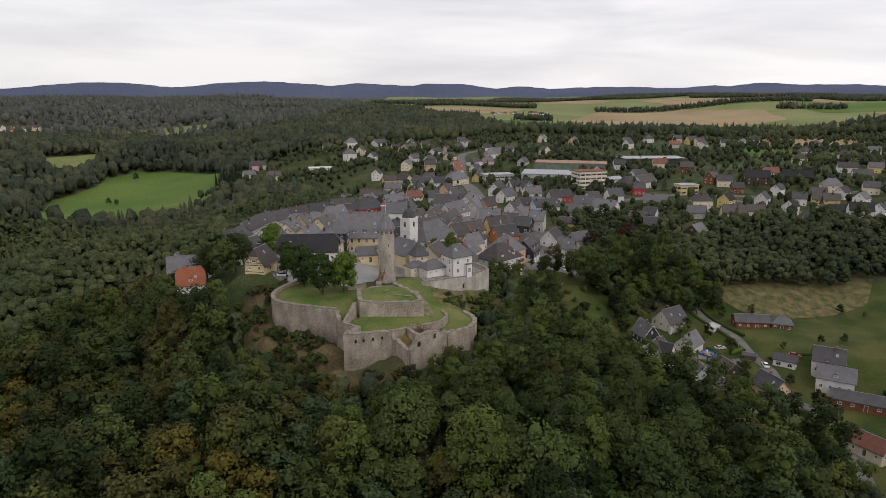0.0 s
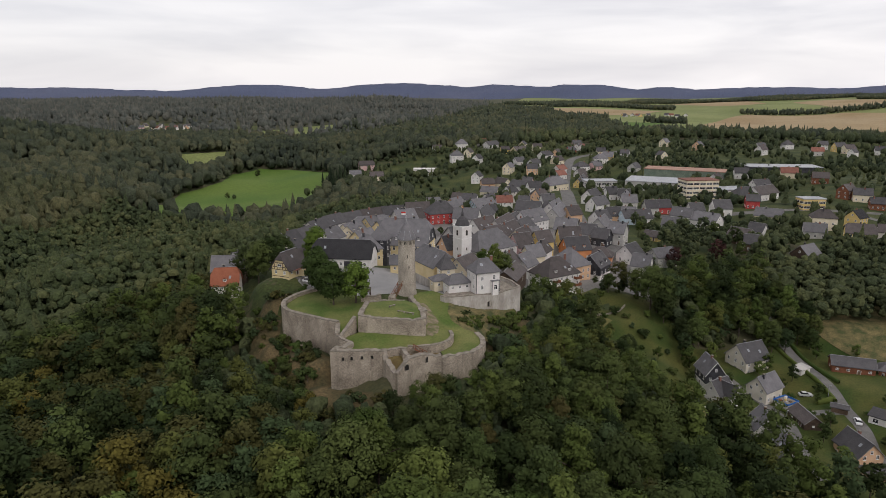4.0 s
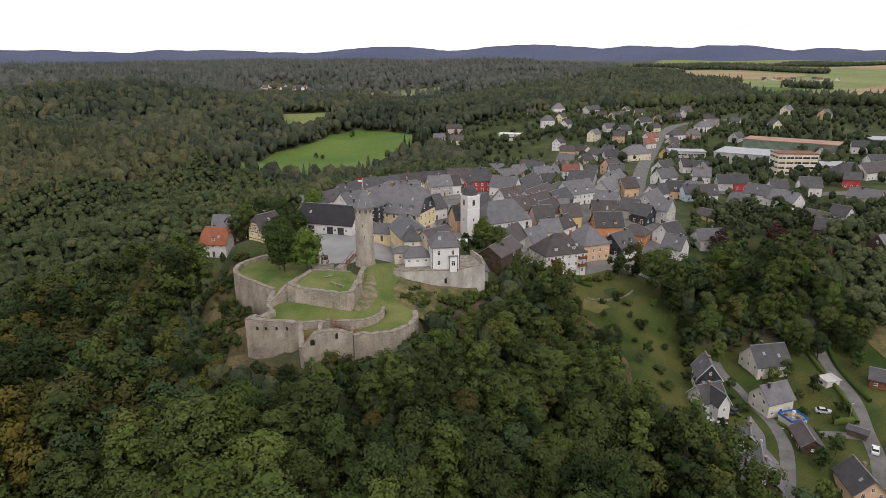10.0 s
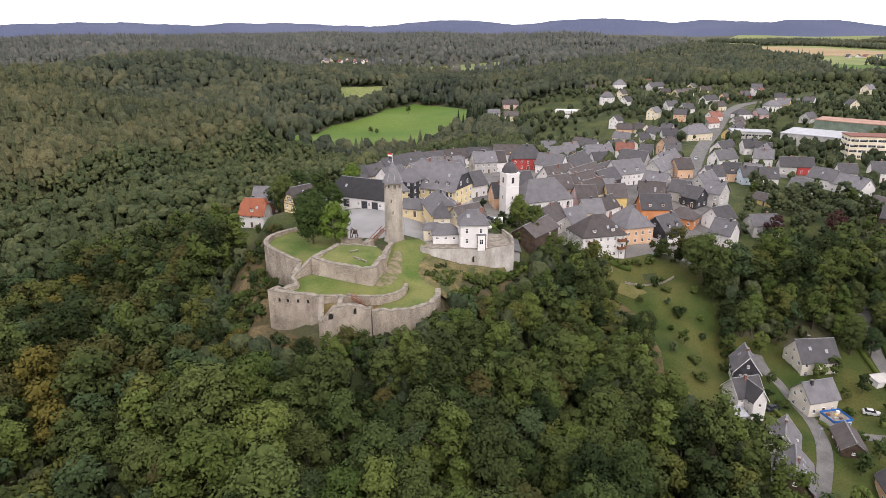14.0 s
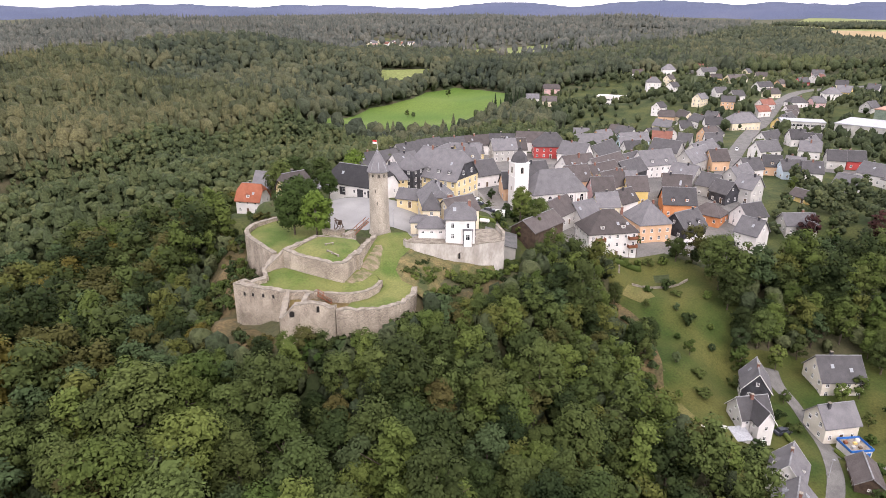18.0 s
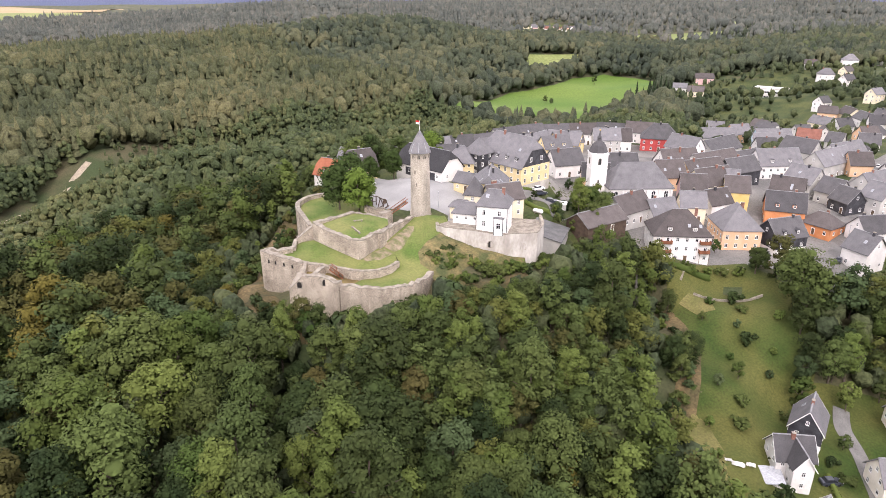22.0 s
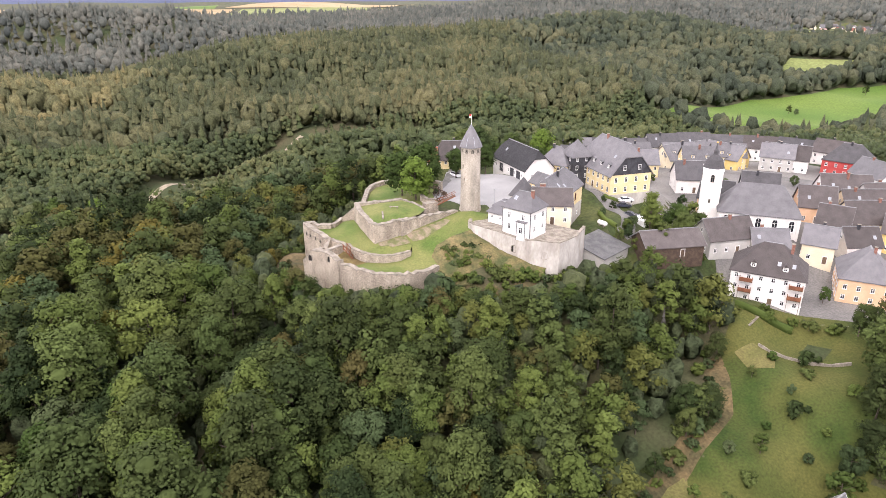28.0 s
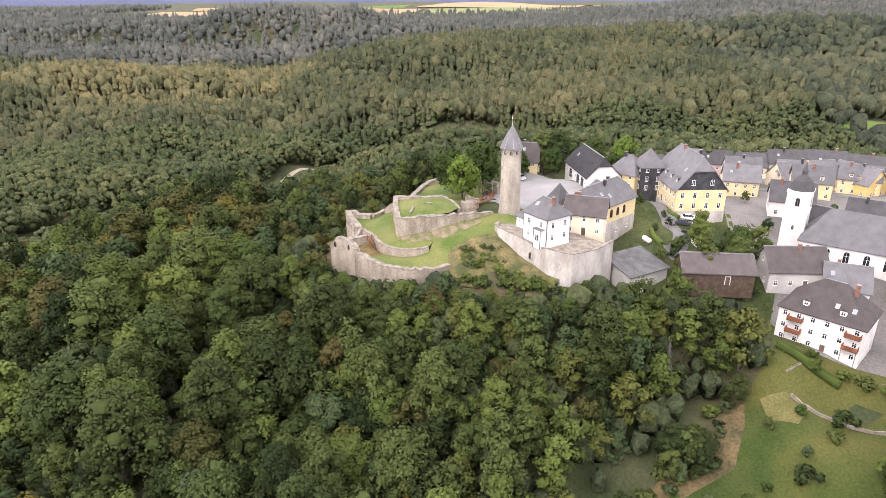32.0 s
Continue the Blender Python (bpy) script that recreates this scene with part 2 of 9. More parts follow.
def masonry(name, c1, c2, joint, size=0.55):
    """Rubble stone: irregular blocks with pale joints, rain streaks and lichen."""
    m = bpy.data.materials.new(name)
    m.use_nodes = True
    n, l = m.node_tree.nodes, m.node_tree.links
    b = n["Principled BSDF"]
    g = n.new("ShaderNodeNewGeometry")
    mp = n.new("ShaderNodeMapping")
    mp.inputs["Scale"].default_value = (1 / size, 1 / size, 1.7 / size)
    l.new(g.outputs["Position"], mp.inputs["Vector"])
    v = n.new("ShaderNodeTexVoronoi")
    l.new(mp.outputs[0], v.inputs["Vector"])
    ve = n.new("ShaderNodeTexVoronoi")
    ve.feature = "DISTANCE_TO_EDGE"
    l.new(mp.outputs[0], ve.inputs["Vector"])
    sep = n.new("ShaderNodeSeparateColor")
    l.new(v.outputs["Color"], sep.inputs[0])
    big = n.new("ShaderNodeTexNoise")
    big.inputs["Scale"].default_value, big.inputs["Detail"].default_value = 0.22, 5.0
    l.new(g.outputs["Position"], big.inputs["Vector"])
    av = n.new("ShaderNodeMath")
    av.operation = "MULTIPLY_ADD"
    av.inputs[1].default_value = 0.8
    l.new(sep.outputs[0], av.inputs[0])
    sb = n.new("ShaderNodeMath")
    sb.operation, sb.inputs[1].default_value = "SUBTRACT", 0.42
    l.new(big.outputs["Fac"], sb.inputs[0])
    l.new(sb.outputs[0], av.inputs[2])
    r = n.new("ShaderNodeValToRGB")
    r.color_ramp.elements[0].position, r.color_ramp.elements[0].color = 0.15, (*c1, 1)
    r.color_ramp.elements[1].position, r.color_ramp.elements[1].color = 0.8, (*c2, 1)
    l.new(av.outputs[0], r.inputs["Fac"])
    st = n.new("ShaderNodeMapping")
    st.inputs["Scale"].default_value = (0.55, 0.55, 0.16)
    l.new(g.outputs["Position"], st.inputs["Vector"])
    sn = n.new("ShaderNodeTexNoise")
    sn.inputs["Scale"].default_value, sn.inputs["Detail"].default_value = 1.0, 4.0
    l.new(st.outputs[0], sn.inputs["Vector"])
    sm = n.new("ShaderNodeMapRange")
    sm.inputs["From Min"].default_value, sm.inputs["From Max"].default_value = 0.3, 0.7
    sm.inputs["To Min"].default_value, sm.inputs["To Max"].default_value = 0.62, 1.2
    l.new(sn.outputs["Fac"], sm.inputs["Value"])
    hs = n.new("ShaderNodeHueSaturation")
    l.new(r.outputs["Color"], hs.inputs["Color"])
    l.new(sm.outputs[0], hs.inputs["Value"])
    em = n.new("ShaderNodeMapRange")
    em.inputs["From Min"].default_value, em.inputs["From Max"].default_value = 0.0, 0.09
    l.new(ve.outputs["Distance"], em.inputs["Value"])
    mix = n.new("ShaderNodeMix")
    mix.data_type = "RGBA"
    mix.inputs["A"].default_value = (*joint, 1)
    l.new(em.outputs[0], mix.inputs["Factor"])
    l.new(hs.outputs["Color"], mix.inputs["B"])
    l.new(mix.outputs["Result"], b.inputs["Base Color"])
    bp = n.new("ShaderNodeBump")
    bp.inputs["Distance"].default_value = 0.015
    l.new(em.outputs[0], bp.inputs["Height"])
    l.new(bp.outputs[0], b.inputs["Normal"])
    b.inputs["Roughness"].default_value = 0.92
    b.inputs["Specular IOR Level"].default_value = 0.15
    return m


def slate(name, c1, c2, rough=0.72, row=0.35):
    """Roof slates: fine level courses, each slate its own grey, with lichen patches."""
    m = bpy.data.materials.new(name)
    m.use_nodes = True
    n, l = m.node_tree.nodes, m.node_tree.links
    b = n["Principled BSDF"]
    g = n.new("ShaderNodeNewGeometry")
    oi = n.new("ShaderNodeObjectInfo")
    w = n.new("ShaderNodeTexVoronoi")
    mp = n.new("ShaderNodeMapping")
    mp.inputs["Scale"].default_value = (1 / row, 1 / row, 1.6 / row)
    l.new(g.outputs["Position"], mp.inputs["Vector"])
    l.new(mp.outputs[0], w.inputs["Vector"])
    sep = n.new("ShaderNodeSeparateColor")
    l.new(w.outputs["Color"], sep.inputs[0])
    big = n.new("ShaderNodeTexNoise")
    big.inputs["Scale"].default_value, big.inputs["Detail"].default_value = 0.5, 5.0
    l.new(g.outputs["Position"], big.inputs["Vector"])
    a = n.new("ShaderNodeMath")
    a.operation, a.inputs[1].default_value = "MULTIPLY_ADD", 0.35
    l.new(sep.outputs[0], a.inputs[0])
    s = n.new("ShaderNodeMath")
    s.operation, s.inputs[1].default_value = "SUBTRACT", 0.2
    l.new(big.outputs["Fac"], s.inputs[0])
    l.new(s.outputs[0], a.inputs[2])
    r = n.new("ShaderNodeValToRGB")
    r.color_ramp.elements[0].position, r.color_ramp.elements[0].color = 0.1, (*c1, 1)
    r.color_ramp.elements[1].position, r.color_ramp.elements[1].color = 0.75, (*c2, 1)
    l.new(a.outputs[0], r.inputs["Fac"])
    hs = n.new("ShaderNodeHueSaturation")
    mv = n.new("ShaderNodeMapRange")
    mv.inputs["To Min"].default_value, mv.inputs["To Max"].default_value = 0.78, 1.28
    l.new(oi.outputs["Random"], mv.inputs["Value"])
    l.new(mv.outputs[0], hs.inputs["Value"])
    l.new(r.outputs["Color"], hs.inputs["Color"])
    l.new(hs.outputs["Color"], b.inputs["Base Color"])
    bp = n.new("ShaderNodeBump")
    bp.inputs["Distance"].default_value = 0.03
    l.new(sep.outputs[1], bp.inputs["Height"])
    l.new(bp.outputs[0], b.inputs["Normal"])
    b.inputs["Roughness"].default_value = rough
    b.inputs["Specular IOR Level"].default_value = 0.4
    return m


def glass_pane(name, tint=(0.018, 0.02, 0.024)):
    m = bpy.data.materials.new(name)
    m.use_nodes = True
    b = m.node_tree.nodes["Principled BSDF"]
    b.inputs["Base Color"].default_value = (*tint, 1)
    b.inputs["Roughness"].default_value = 0.12
    b.inputs["Specular IOR Level"].default_value = 0.3
    return m


M_GROUND = mat("ground_soil_grass", (0.035, 0.05, 0.018), (0.085, 0.075, 0.04), 0.05, 1.5, 0.95, 0.05)
M_GRASS = mat("lawn_grass", (0.07, 0.112, 0.02), (0.15, 0.158, 0.05), 0.12, 2.5, 0.95, 0.04)
M_GRASS2 = mat("garden_grass", (0.029, 0.052, 0.008), (0.083, 0.085, 0.021), 0.07, 2.0, 0.95, 0.05)
M_GARDENS = mat("town_gardens", (0.026, 0.042, 0.011), (0.068, 0.078, 0.024), 0.09, 1.2, 0.95, 0.05, grain=0.4)
M_MEADOW = mat("meadow_grass", (0.068, 0.128, 0.016), (0.105, 0.158, 0.027), 0.012, 0.6, 0.95)
M_DRY = mat("dry_grass", (0.12, 0.085, 0.035), (0.19, 0.15, 0.06), 0.3, 2.5, 0.95, 0.05)
M_BANK = mat("bank_grass", (0.06, 0.07, 0.025), (0.17, 0.135, 0.06), 0.28, 2.2, 0.95, 0.06, grain=0.35)
M_DRYLAWN = mat("dry_lawn", (0.1, 0.1, 0.03), (0.155, 0.135, 0.05), 0.15, 2.0, 0.95, 0.04)
M_EARTH = mat("worn_earth_grass", (0.24, 0.19, 0.135), (0.11, 0.12, 0.045), 0.55, 3.0, 0.95, 0.04, grain=0.3)
M_SCRUB = mat("brown_scrub_grass", (0.055, 0.05, 0.022), (0.13, 0.095, 0.045), 0.22, 1.6, 0.95, 0.08, grain=0.4)
M_WHEAT = mat("stubble_field", (0.27, 0.19, 0.095), (0.33, 0.25, 0.14), 0.01, 0.3, 0.95)
M_PASTURE = mat("pasture", (0.14, 0.17, 0.05), (0.2, 0.22, 0.08), 0.008, 0.3, 0.95)
M_ASPHALT = mat("asphalt", (0.12, 0.115, 0.11), (0.17, 0.165, 0.155), 0.3, 6, 0.9)
M_GRAVEL = mat("court_paving", (0.235, 0.232, 0.23), (0.3, 0.296, 0.29), 0.12, 3, 0.9, grain=0.1)
M_PATH = mat("gravel_path", (0.24, 0.2, 0.15), (0.33, 0.28, 0.21), 0.4, 5, 0.95)
M_STONE = masonry("castle_rubble", (0.175, 0.145, 0.115), (0.56, 0.485, 0.39), (0.33, 0.283, 0.225), 0.62)
M_TOWERST = masonry("tower_rubble", (0.29, 0.258, 0.215), (0.56, 0.5, 0.42), (0.37, 0.33, 0.275), 0.6)
M_COPING = mat("wall_coping", (0.17, 0.15, 0.12), (0.3, 0.265, 0.22), 0.8, 5, 0.95, 0.04)
M_PLASTERWALL = mat("terrace_plaster", (0.33, 0.3, 0.265), (0.49, 0.46, 0.42), 0.35, 2.2, 0.95, 0.02, grain=0.14, stretch=(1, 1, 0.45))
M_SLATE = slate("dark_slate", (0.048, 0.046, 0.049), (0.088, 0.084, 0.087), 0.8)
M_SLATE_K = slate("black_roofing", (0.012, 0.012, 0.014), (0.028, 0.027, 0.029), 0.8)
M_SLATE_L = slate("grey_slate", (0.095, 0.092, 0.098), (0.16, 0.154, 0.16), 0.75)
M_SLATE_B = slate("brown_roof", (0.052, 0.043, 0.042), (0.096, 0.082, 0.078), 0.8)
M_TILE = slate("red_tile", (0.26, 0.075, 0.035), (0.4, 0.14, 0.075), 0.8)
M_TILE_D = slate("dull_red_tile", (0.14, 0.055, 0.04), (0.24, 0.1, 0.07), 0.8)
M_METAL = mat("sheet_metal_roof", (0.3, 0.31, 0.33), (0.38, 0.39, 0.41), 0.3, 3, 0.45)
M_WHITE = mat("white_render", (0.65, 0.625, 0.6), (0.75, 0.725, 0.7), 0.35, 2.5, 0.9, vary=0.06, per="object", grain=0.05)
M_CREAM = mat("cream_render", (0.66, 0.58, 0.42), (0.76, 0.68, 0.52), 0.3, 2.5, 0.9, grain=0.05)
M_IVORY = mat("ivory_render", (0.62, 0.57, 0.48), (0.72, 0.67, 0.58), 0.3, 2.5, 0.9, grain=0.06)
M_YELLOW = mat("yellow_render", (0.6, 0.44, 0.16), (0.7, 0.53, 0.22), 0.3, 2.5, 0.9, grain=0.05)
M_MANOR = mat("pale_yellow_render", (0.62, 0.5, 0.27), (0.7, 0.58, 0.35), 0.3, 2.5, 0.9, grain=0.05)
M_PEACH = mat("peach_render", (0.62, 0.4, 0.25), (0.72, 0.48, 0.31), 0.3, 2.5, 0.9, grain=0.05)
M_ORANGE = mat("orange_render", (0.52, 0.2, 0.08), (0.62, 0.27, 0.12), 0.3, 2.5, 0.9, grain=0.05)
M_PINK = mat("pink_render", (0.55, 0.36, 0.35), (0.65, 0.44, 0.42), 0.3, 2.5, 0.9, grain=0.05)
M_RED = mat("red_render", (0.36, 0.05, 0.05), (0.45, 0.08, 0.07), 0.3, 2.5, 0.9, grain=0.05)
M_GREY = mat("grey_render", (0.38, 0.37, 0.35), (0.5, 0.48, 0.45), 0.3, 2.5, 0.9, grain=0.05)
M_BLUE = mat("blue_render", (0.5, 0.6, 0.68), (0.58, 0.68, 0.75), 0.3, 2.5, 0.9, grain=0.05)
M_DARKCLAD = mat("dark_slate_cladding", (0.03, 0.03, 0.035), (0.06, 0.06, 0.068), 0.6, 5, 0.6)
M_WOOD = mat("weathered_wood", (0.09, 0.06, 0.04), (0.16, 0.11, 0.075), 0.8, 6, 0.85, 0.02, stretch=(1, 1, 0.3))
M_WOODRED = mat("reddish_stained_wood", (0.16, 0.06, 0.03), (0.24, 0.095, 0.05), 0.8, 6, 0.8)
M_TIMBER = mat("dark_timber", (0.06, 0.04, 0.03), (0.1, 0.07, 0.05), 0.8, 6, 0.85)
M_TRIM = mat("white_trim", (0.74, 0.73, 0.71), (0.8, 0.79, 0.77), 1.0, 5, 0.7, grain=0.05)
M_BRICK = mat("chimney_brick", (0.17, 0.08, 0.06), (0.26, 0.13, 0.1), 1.5, 8, 0.9)
M_GLASS = glass_pane("window_glass")
M_SOLAR = glass_pane("solar_panel_glass", (0.03, 0.05, 0.1))
M_BARK = mat("bark", (0.06, 0.045, 0.035), (0.12, 0.095, 0.075), 1.5, 8, 0.95)
M_LEAF = leafy("broadleaf_foliage", (0.019, 0.032, 0.012), (0.08, 0.104, 0.03))
M_LEAF_B = leafy("bright_foliage", (0.045, 0.074, 0.018), (0.105, 0.138, 0.034))
M_LIME = leafy("lime_foliage", (0.075, 0.12, 0.02), (0.125, 0.18, 0.034), 0.24, 0.6)
M_LIME_D = leafy("dark_lime_foliage", (0.03, 0.05, 0.014), (0.05, 0.075, 0.02), 0.24, 0.6)
M_LEAF_Y = leafy("yellowing_foliage", (0.07, 0.072, 0.016), (0.135, 0.122, 0.026))
M_LEAF_R = leafy("copper_foliage", (0.035, 0.02, 0.018), (0.075, 0.035, 0.028))
M_LEAF_BR = leafy("browned_foliage", (0.045, 0.047, 0.016), (0.09, 0.084, 0.027))
M_LEAF_W = leafy("grey_green_foliage", (0.036, 0.056, 0.022), (0.07, 0.096, 0.04))
M_NEEDLE = leafy("conifer_foliage", (0.013, 0.023, 0.013), (0.034, 0.048, 0.023))
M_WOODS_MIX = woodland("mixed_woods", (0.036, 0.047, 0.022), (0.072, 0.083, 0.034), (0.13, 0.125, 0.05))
M_WOODS_SLOPE = woodland("slope_woods", (0.03, 0.044, 0.018), (0.062, 0.082, 0.029), (0.115, 0.122, 0.042))
M_WOODS_YEL = woodland("yellowing_woods", (0.06, 0.07, 0.03), (0.125, 0.125, 0.05), (0.2, 0.165, 0.06))
# far woods: haze put into the tints, lighter and greyer than near stands
M_WOODS_HAZE = woodland("hazed_woods", (0.056, 0.066, 0.05), (0.09, 0.1, 0.07), (0.135, 0.135, 0.09))
# tints raised a little to stand for haze over these woods
M_WOODS_DK = woodland("dark_woods", (0.029, 0.04, 0.024), (0.058, 0.072, 0.036), (0.112, 0.114, 0.05))
M_WOODS_TOWN = woodland("town_tree_foliage", (0.022, 0.034, 0.016), (0.05, 0.066, 0.026), (0.1, 0.115, 0.04))
# no haze is rendered: its blue is mixed into the hills' base colour
M_HILL_HAZE = woodland("hazed_hill", (0.065, 0.085, 0.115), (0.085, 0.105, 0.14), (0.11, 0.125, 0.155), 0.002)
M_PAVE = mat("town_paving", (0.12, 0.115, 0.11), (0.2, 0.19, 0.175), 0.06, 2.0, 0.9)

# ---- ground ----
from mathutils.geometry import delaunay_2d_cdt

LAND = []


def land(x, y, z, r):
    """A landform: the ground passes near height z at (x, y) and keeps to it over about r metres."""
    LAND.append((x, y, z, r))


# castle hill and its spur
land(-20, 206, 40.0, 12), land(-7, 210, 39.9, 5), land(-42, 226, 40.0, 14), land(-38, 196, 38.6, 8), land(-14, 186, 37.6, 7)
land(-8, 173, 36.0, 5), land(-20, 169, 35.6, 4), land(0, 196, 36.0, 5), land(-2, 179, 35.8, 4), land(6, 180, 33.8, 4), land(3, 188, 35.0, 4), land(-11, 163, 32.0, 4), land(3, 173, 33.8, 3)
land(-30, 144, 22.5, 8), land(0, 138, 20, 8), land(-30, 132, 18, 12), land(34, 168, 17, 9), land(26, 180, 22, 7), land(-12, 155.5, 29.4, 6), land(-28, 157.5, 28.6, 6), land(-20, 156, 28.8, 6), land(0, 159.5, 29.6, 6), land(12, 168, 30.0, 5), land(15, 180, 30.6, 5), land(12, 190, 32.4, 4)
land(-59, 200, 38.6, 5), land(-64, 214, 40.9, 8), land(-68, 209, 40.0, 4), land(-57, 188, 34.0, 5), land(-50, 179, 30.8, 5), land(-40, 174, 31.5, 5), land(-33, 169, 32.2, 4), land(-54, 166, 23.5, 9), land(-74, 188, 27.0, 9), land(-6, 145, 23, 7), land(17, 162, 24, 7)
land(22, 192, 28, 6), land(29, 210, 27, 7), land(40, 205, 17, 8), land(13, 197, 32.8, 4), land(8, 200, 34.4, 4), land(16, 208, 33.2, 5), land(20, 218, 33.4, 5), land(-90, 214, 30.5, 10), land(-76, 238, 35, 12)
land(0, 115, 19, 22), land(-20, 70, 12, 30), land(-5, 10, 2, 40), land(30, 130, 14, 18), land(50, 155, 5, 15)
land(-60, 110, 17, 25), land(-105, 150, 6, 20), land(-130, 200, 8, 25), land(-128, 258, 12, 18), land(-160, 110, -8, 25)
land(-110, 40, -8, 30), land(60, 60, -4, 40)
# old town
land(-15, 283, 30, 15), land(-45, 300, 32, 18), land(-48, 365, 29.5, 20), land(30, 285, 22.5, 10), land(24, 262, 24.5, 7)
land(46, 262, 18.8, 7), land(45, 313, 20.5, 12), land(66, 300, 17, 10), land(-85, 290, 29, 14), land(-98, 338, 27.5, 14), land(-108, 285, 27, 10), land(-86, 372, 27, 12), land(-140, 310, 9, 14), land(-128, 370, 10, 14), land(20, 400, 25, 25)
land(4, 236, 32.5, 5), land(14, 238, 28, 7), land(38, 238, 15, 8), land(-4, 240, 36.6, 5), land(-10, 247, 37.2, 6), land(-18, 253, 37.9, 5), land(-28, 247, 39, 6), land(2, 250, 33.6, 6), land(-6, 257, 34.2, 6), land(-5, 265, 31.5, 6), land(-30, 270, 37, 8)
# east slope, gardens and hamlet
land(55, 235, 11.5, 8), land(62, 215, 6, 10), land(78, 238, 4.5, 8), land(88, 225, 1.5, 8), land(104, 236, 0, 14), land(97, 206, -1.2, 10), land(122, 230, 0.3, 9), land(119, 209, -5, 9)
land(126, 260, 3.5, 14), land(92, 256, 4.5, 7), land(165, 255, 3, 25), land(145, 205, -5, 14), land(145, 180, -9, 18), land(110, 150, -8, 20), land(75, 170, -2, 12)
land(150, 310, 12, 25), land(90, 320, 15, 14), land(230, 330, 14, 30), land(260, 240, 2, 40), land(200, 100, -12, 50)
# new town and valley head
land(120, 400, 22, 30), land(250, 430, 24, 40), land(400, 480, 30, 60), land(130, 540, 26, 40), land(60, 600, 19, 35), land(250, 700, 27, 50)
land(20, 757, 27, 50), land(-150, 708, 11, 30), land(-90, 560, 10, 40), land(-60, 470, 16, 40), land(450, 700, 34, 80), land(-60, 900, 28, 80)
# meadow valley north-west
land(-330, 628, -9, 60), land(-357, 750, -2, 40), land(-300, 820, 2, 40), land(-230, 500, -11, 40), land(-150, 420, 4, 25), land(-200, 430, -6, 25), land(-260, 400, -16, 40)
# river valley and the wooded hills to the west
land(-154, -5, -17, 22), land(-190, 33, -17, 20), land(-222, 82, -17, 20), land(-290, 142, -17, 28), land(-260, 20, -18, 30), land(-280, 260, -17, 30), land(-300, -120, -22, 50), land(-200, -200, -20, 80), land(0, -250, -20, 120), land(-330, 60, -12, 30)
land(-480, -140, 23, 40), land(-480, -40, 16, 35), land(-475, 40, 12, 32), land(-500, 125, 25, 36), land(-400, -60, -4, 35), land(-400, 30, -4, 30), land(-560, 200, 36, 45), land(-600, 280, 39, 50), land(-700, 390, 40, 60), land(-700, 492, 46, 60), land(-780, 640, 56, 90)
land(-420, 170, 6, 35), land(-390, 240, 6, 36), land(-420, 360, 12, 45), land(-500, 520, 20, 60), land(-520, 380, 28, 50)
land(-620, -20, -20, 45), land(-640, -190, -18, 60), land(-700, 90, 0, 45), land(-800, 230, 22, 60), land(-820, -100, 4, 60), land(-820, -290, 6, 70), land(-1000, -330, 42, 90), land(-1000, -74, 62, 75), land(-1000, 20, 56, 45), land(-1000, 60, 60, 45), land(-990, 150, 34, 50)
land(-1750, 100, 40, 150), land(-2100, 100, 50, 200), land(-2500, 300, 58, 250), land(-2200, -500, 42, 250), land(-1106, 910, 66, 150), land(-900, 420, 36, 90), land(-700, -420, 10, 80), land(-1300, 250, 34, 150), land(-1350, -120, 28, 130), land(-1500, -450, 25, 220), land(-480, -300, 8, 60)
land(-800, 1280, 22, 120), land(-600, 1000, 20, 100), land(-450, 1000, 14, 80), land(-1200, 1600, 40, 250)
# distant country
land(-560, 2300, 42, 150), land(-765, 2905, 74, 200), land(-480, 1840, 32, 120), land(-540, 1136, 28, 70), land(-200, 1500, 34, 200), land(435, 1674, 36, 250), land(900, 1100, 50, 200), land(1200, 1800, 70, 300), land(500, 1100, 32, 150)
land(0, 3000, 45, 500), land(1500, 3200, 75, 500), land(-1500, 3000, 60, 500), land(-2600, 1500, 50, 500), land(-3000, -200, 30, 600), land(-2600, -2000, 30, 700)
land(2600, 1200, 70, 600), land(2600, -1500, 40, 800), land(0, -2500, 30, 900), land(0, 4600, 60, 700), land(-4500, 3500, 60, 800), land(4500, 3500, 80, 900), land(-4700, -500, 45, 900)
_L = np.array(LAND)


def heights(x, y):
    """Ground height at arrays x, y."""
    x, y = np.asarray(x, float), np.asarray(y, float)
    num, den = np.zeros(x.shape), np.zeros(x.shape)
    for lx, ly, lz, lr in _L:
        w = (((x - lx) ** 2 + (y - ly) ** 2) / lr**2 + 0.3) ** -2.2
        num, den = num + w * lz, den + w
    z = num / den
    roll = np.sin(x * 0.011 + 1.3) * np.sin(y * 0.009 + 0.4) * np.clip((np.hypot(x, y - 250) - 300) / 900, 0, 1) * 4
    return z + roll


def hz(x, y):
    return float(heights(np.array([x]), np.array([y]))[0])


def lines(lo, hi, a, b, step, grow):
    """Grid lines: even between a and b, widening outwards to lo and hi."""
    mid = list(np.arange(a, b + step / 2, step))
    s, v = step, mid[-1]
    while v < hi:
        s *= grow
        v += s
        mid.append(v)
    s, v = step, mid[0]
    while v > lo:
        s *= grow
        v -= s
        mid.insert(0, v)
    return np.array(mid)


GX, GY = lines(-4800, 4800, -110, 150, 2.2, 1.045), lines(-3000, 4900, 130, 330, 2.2, 1.04)


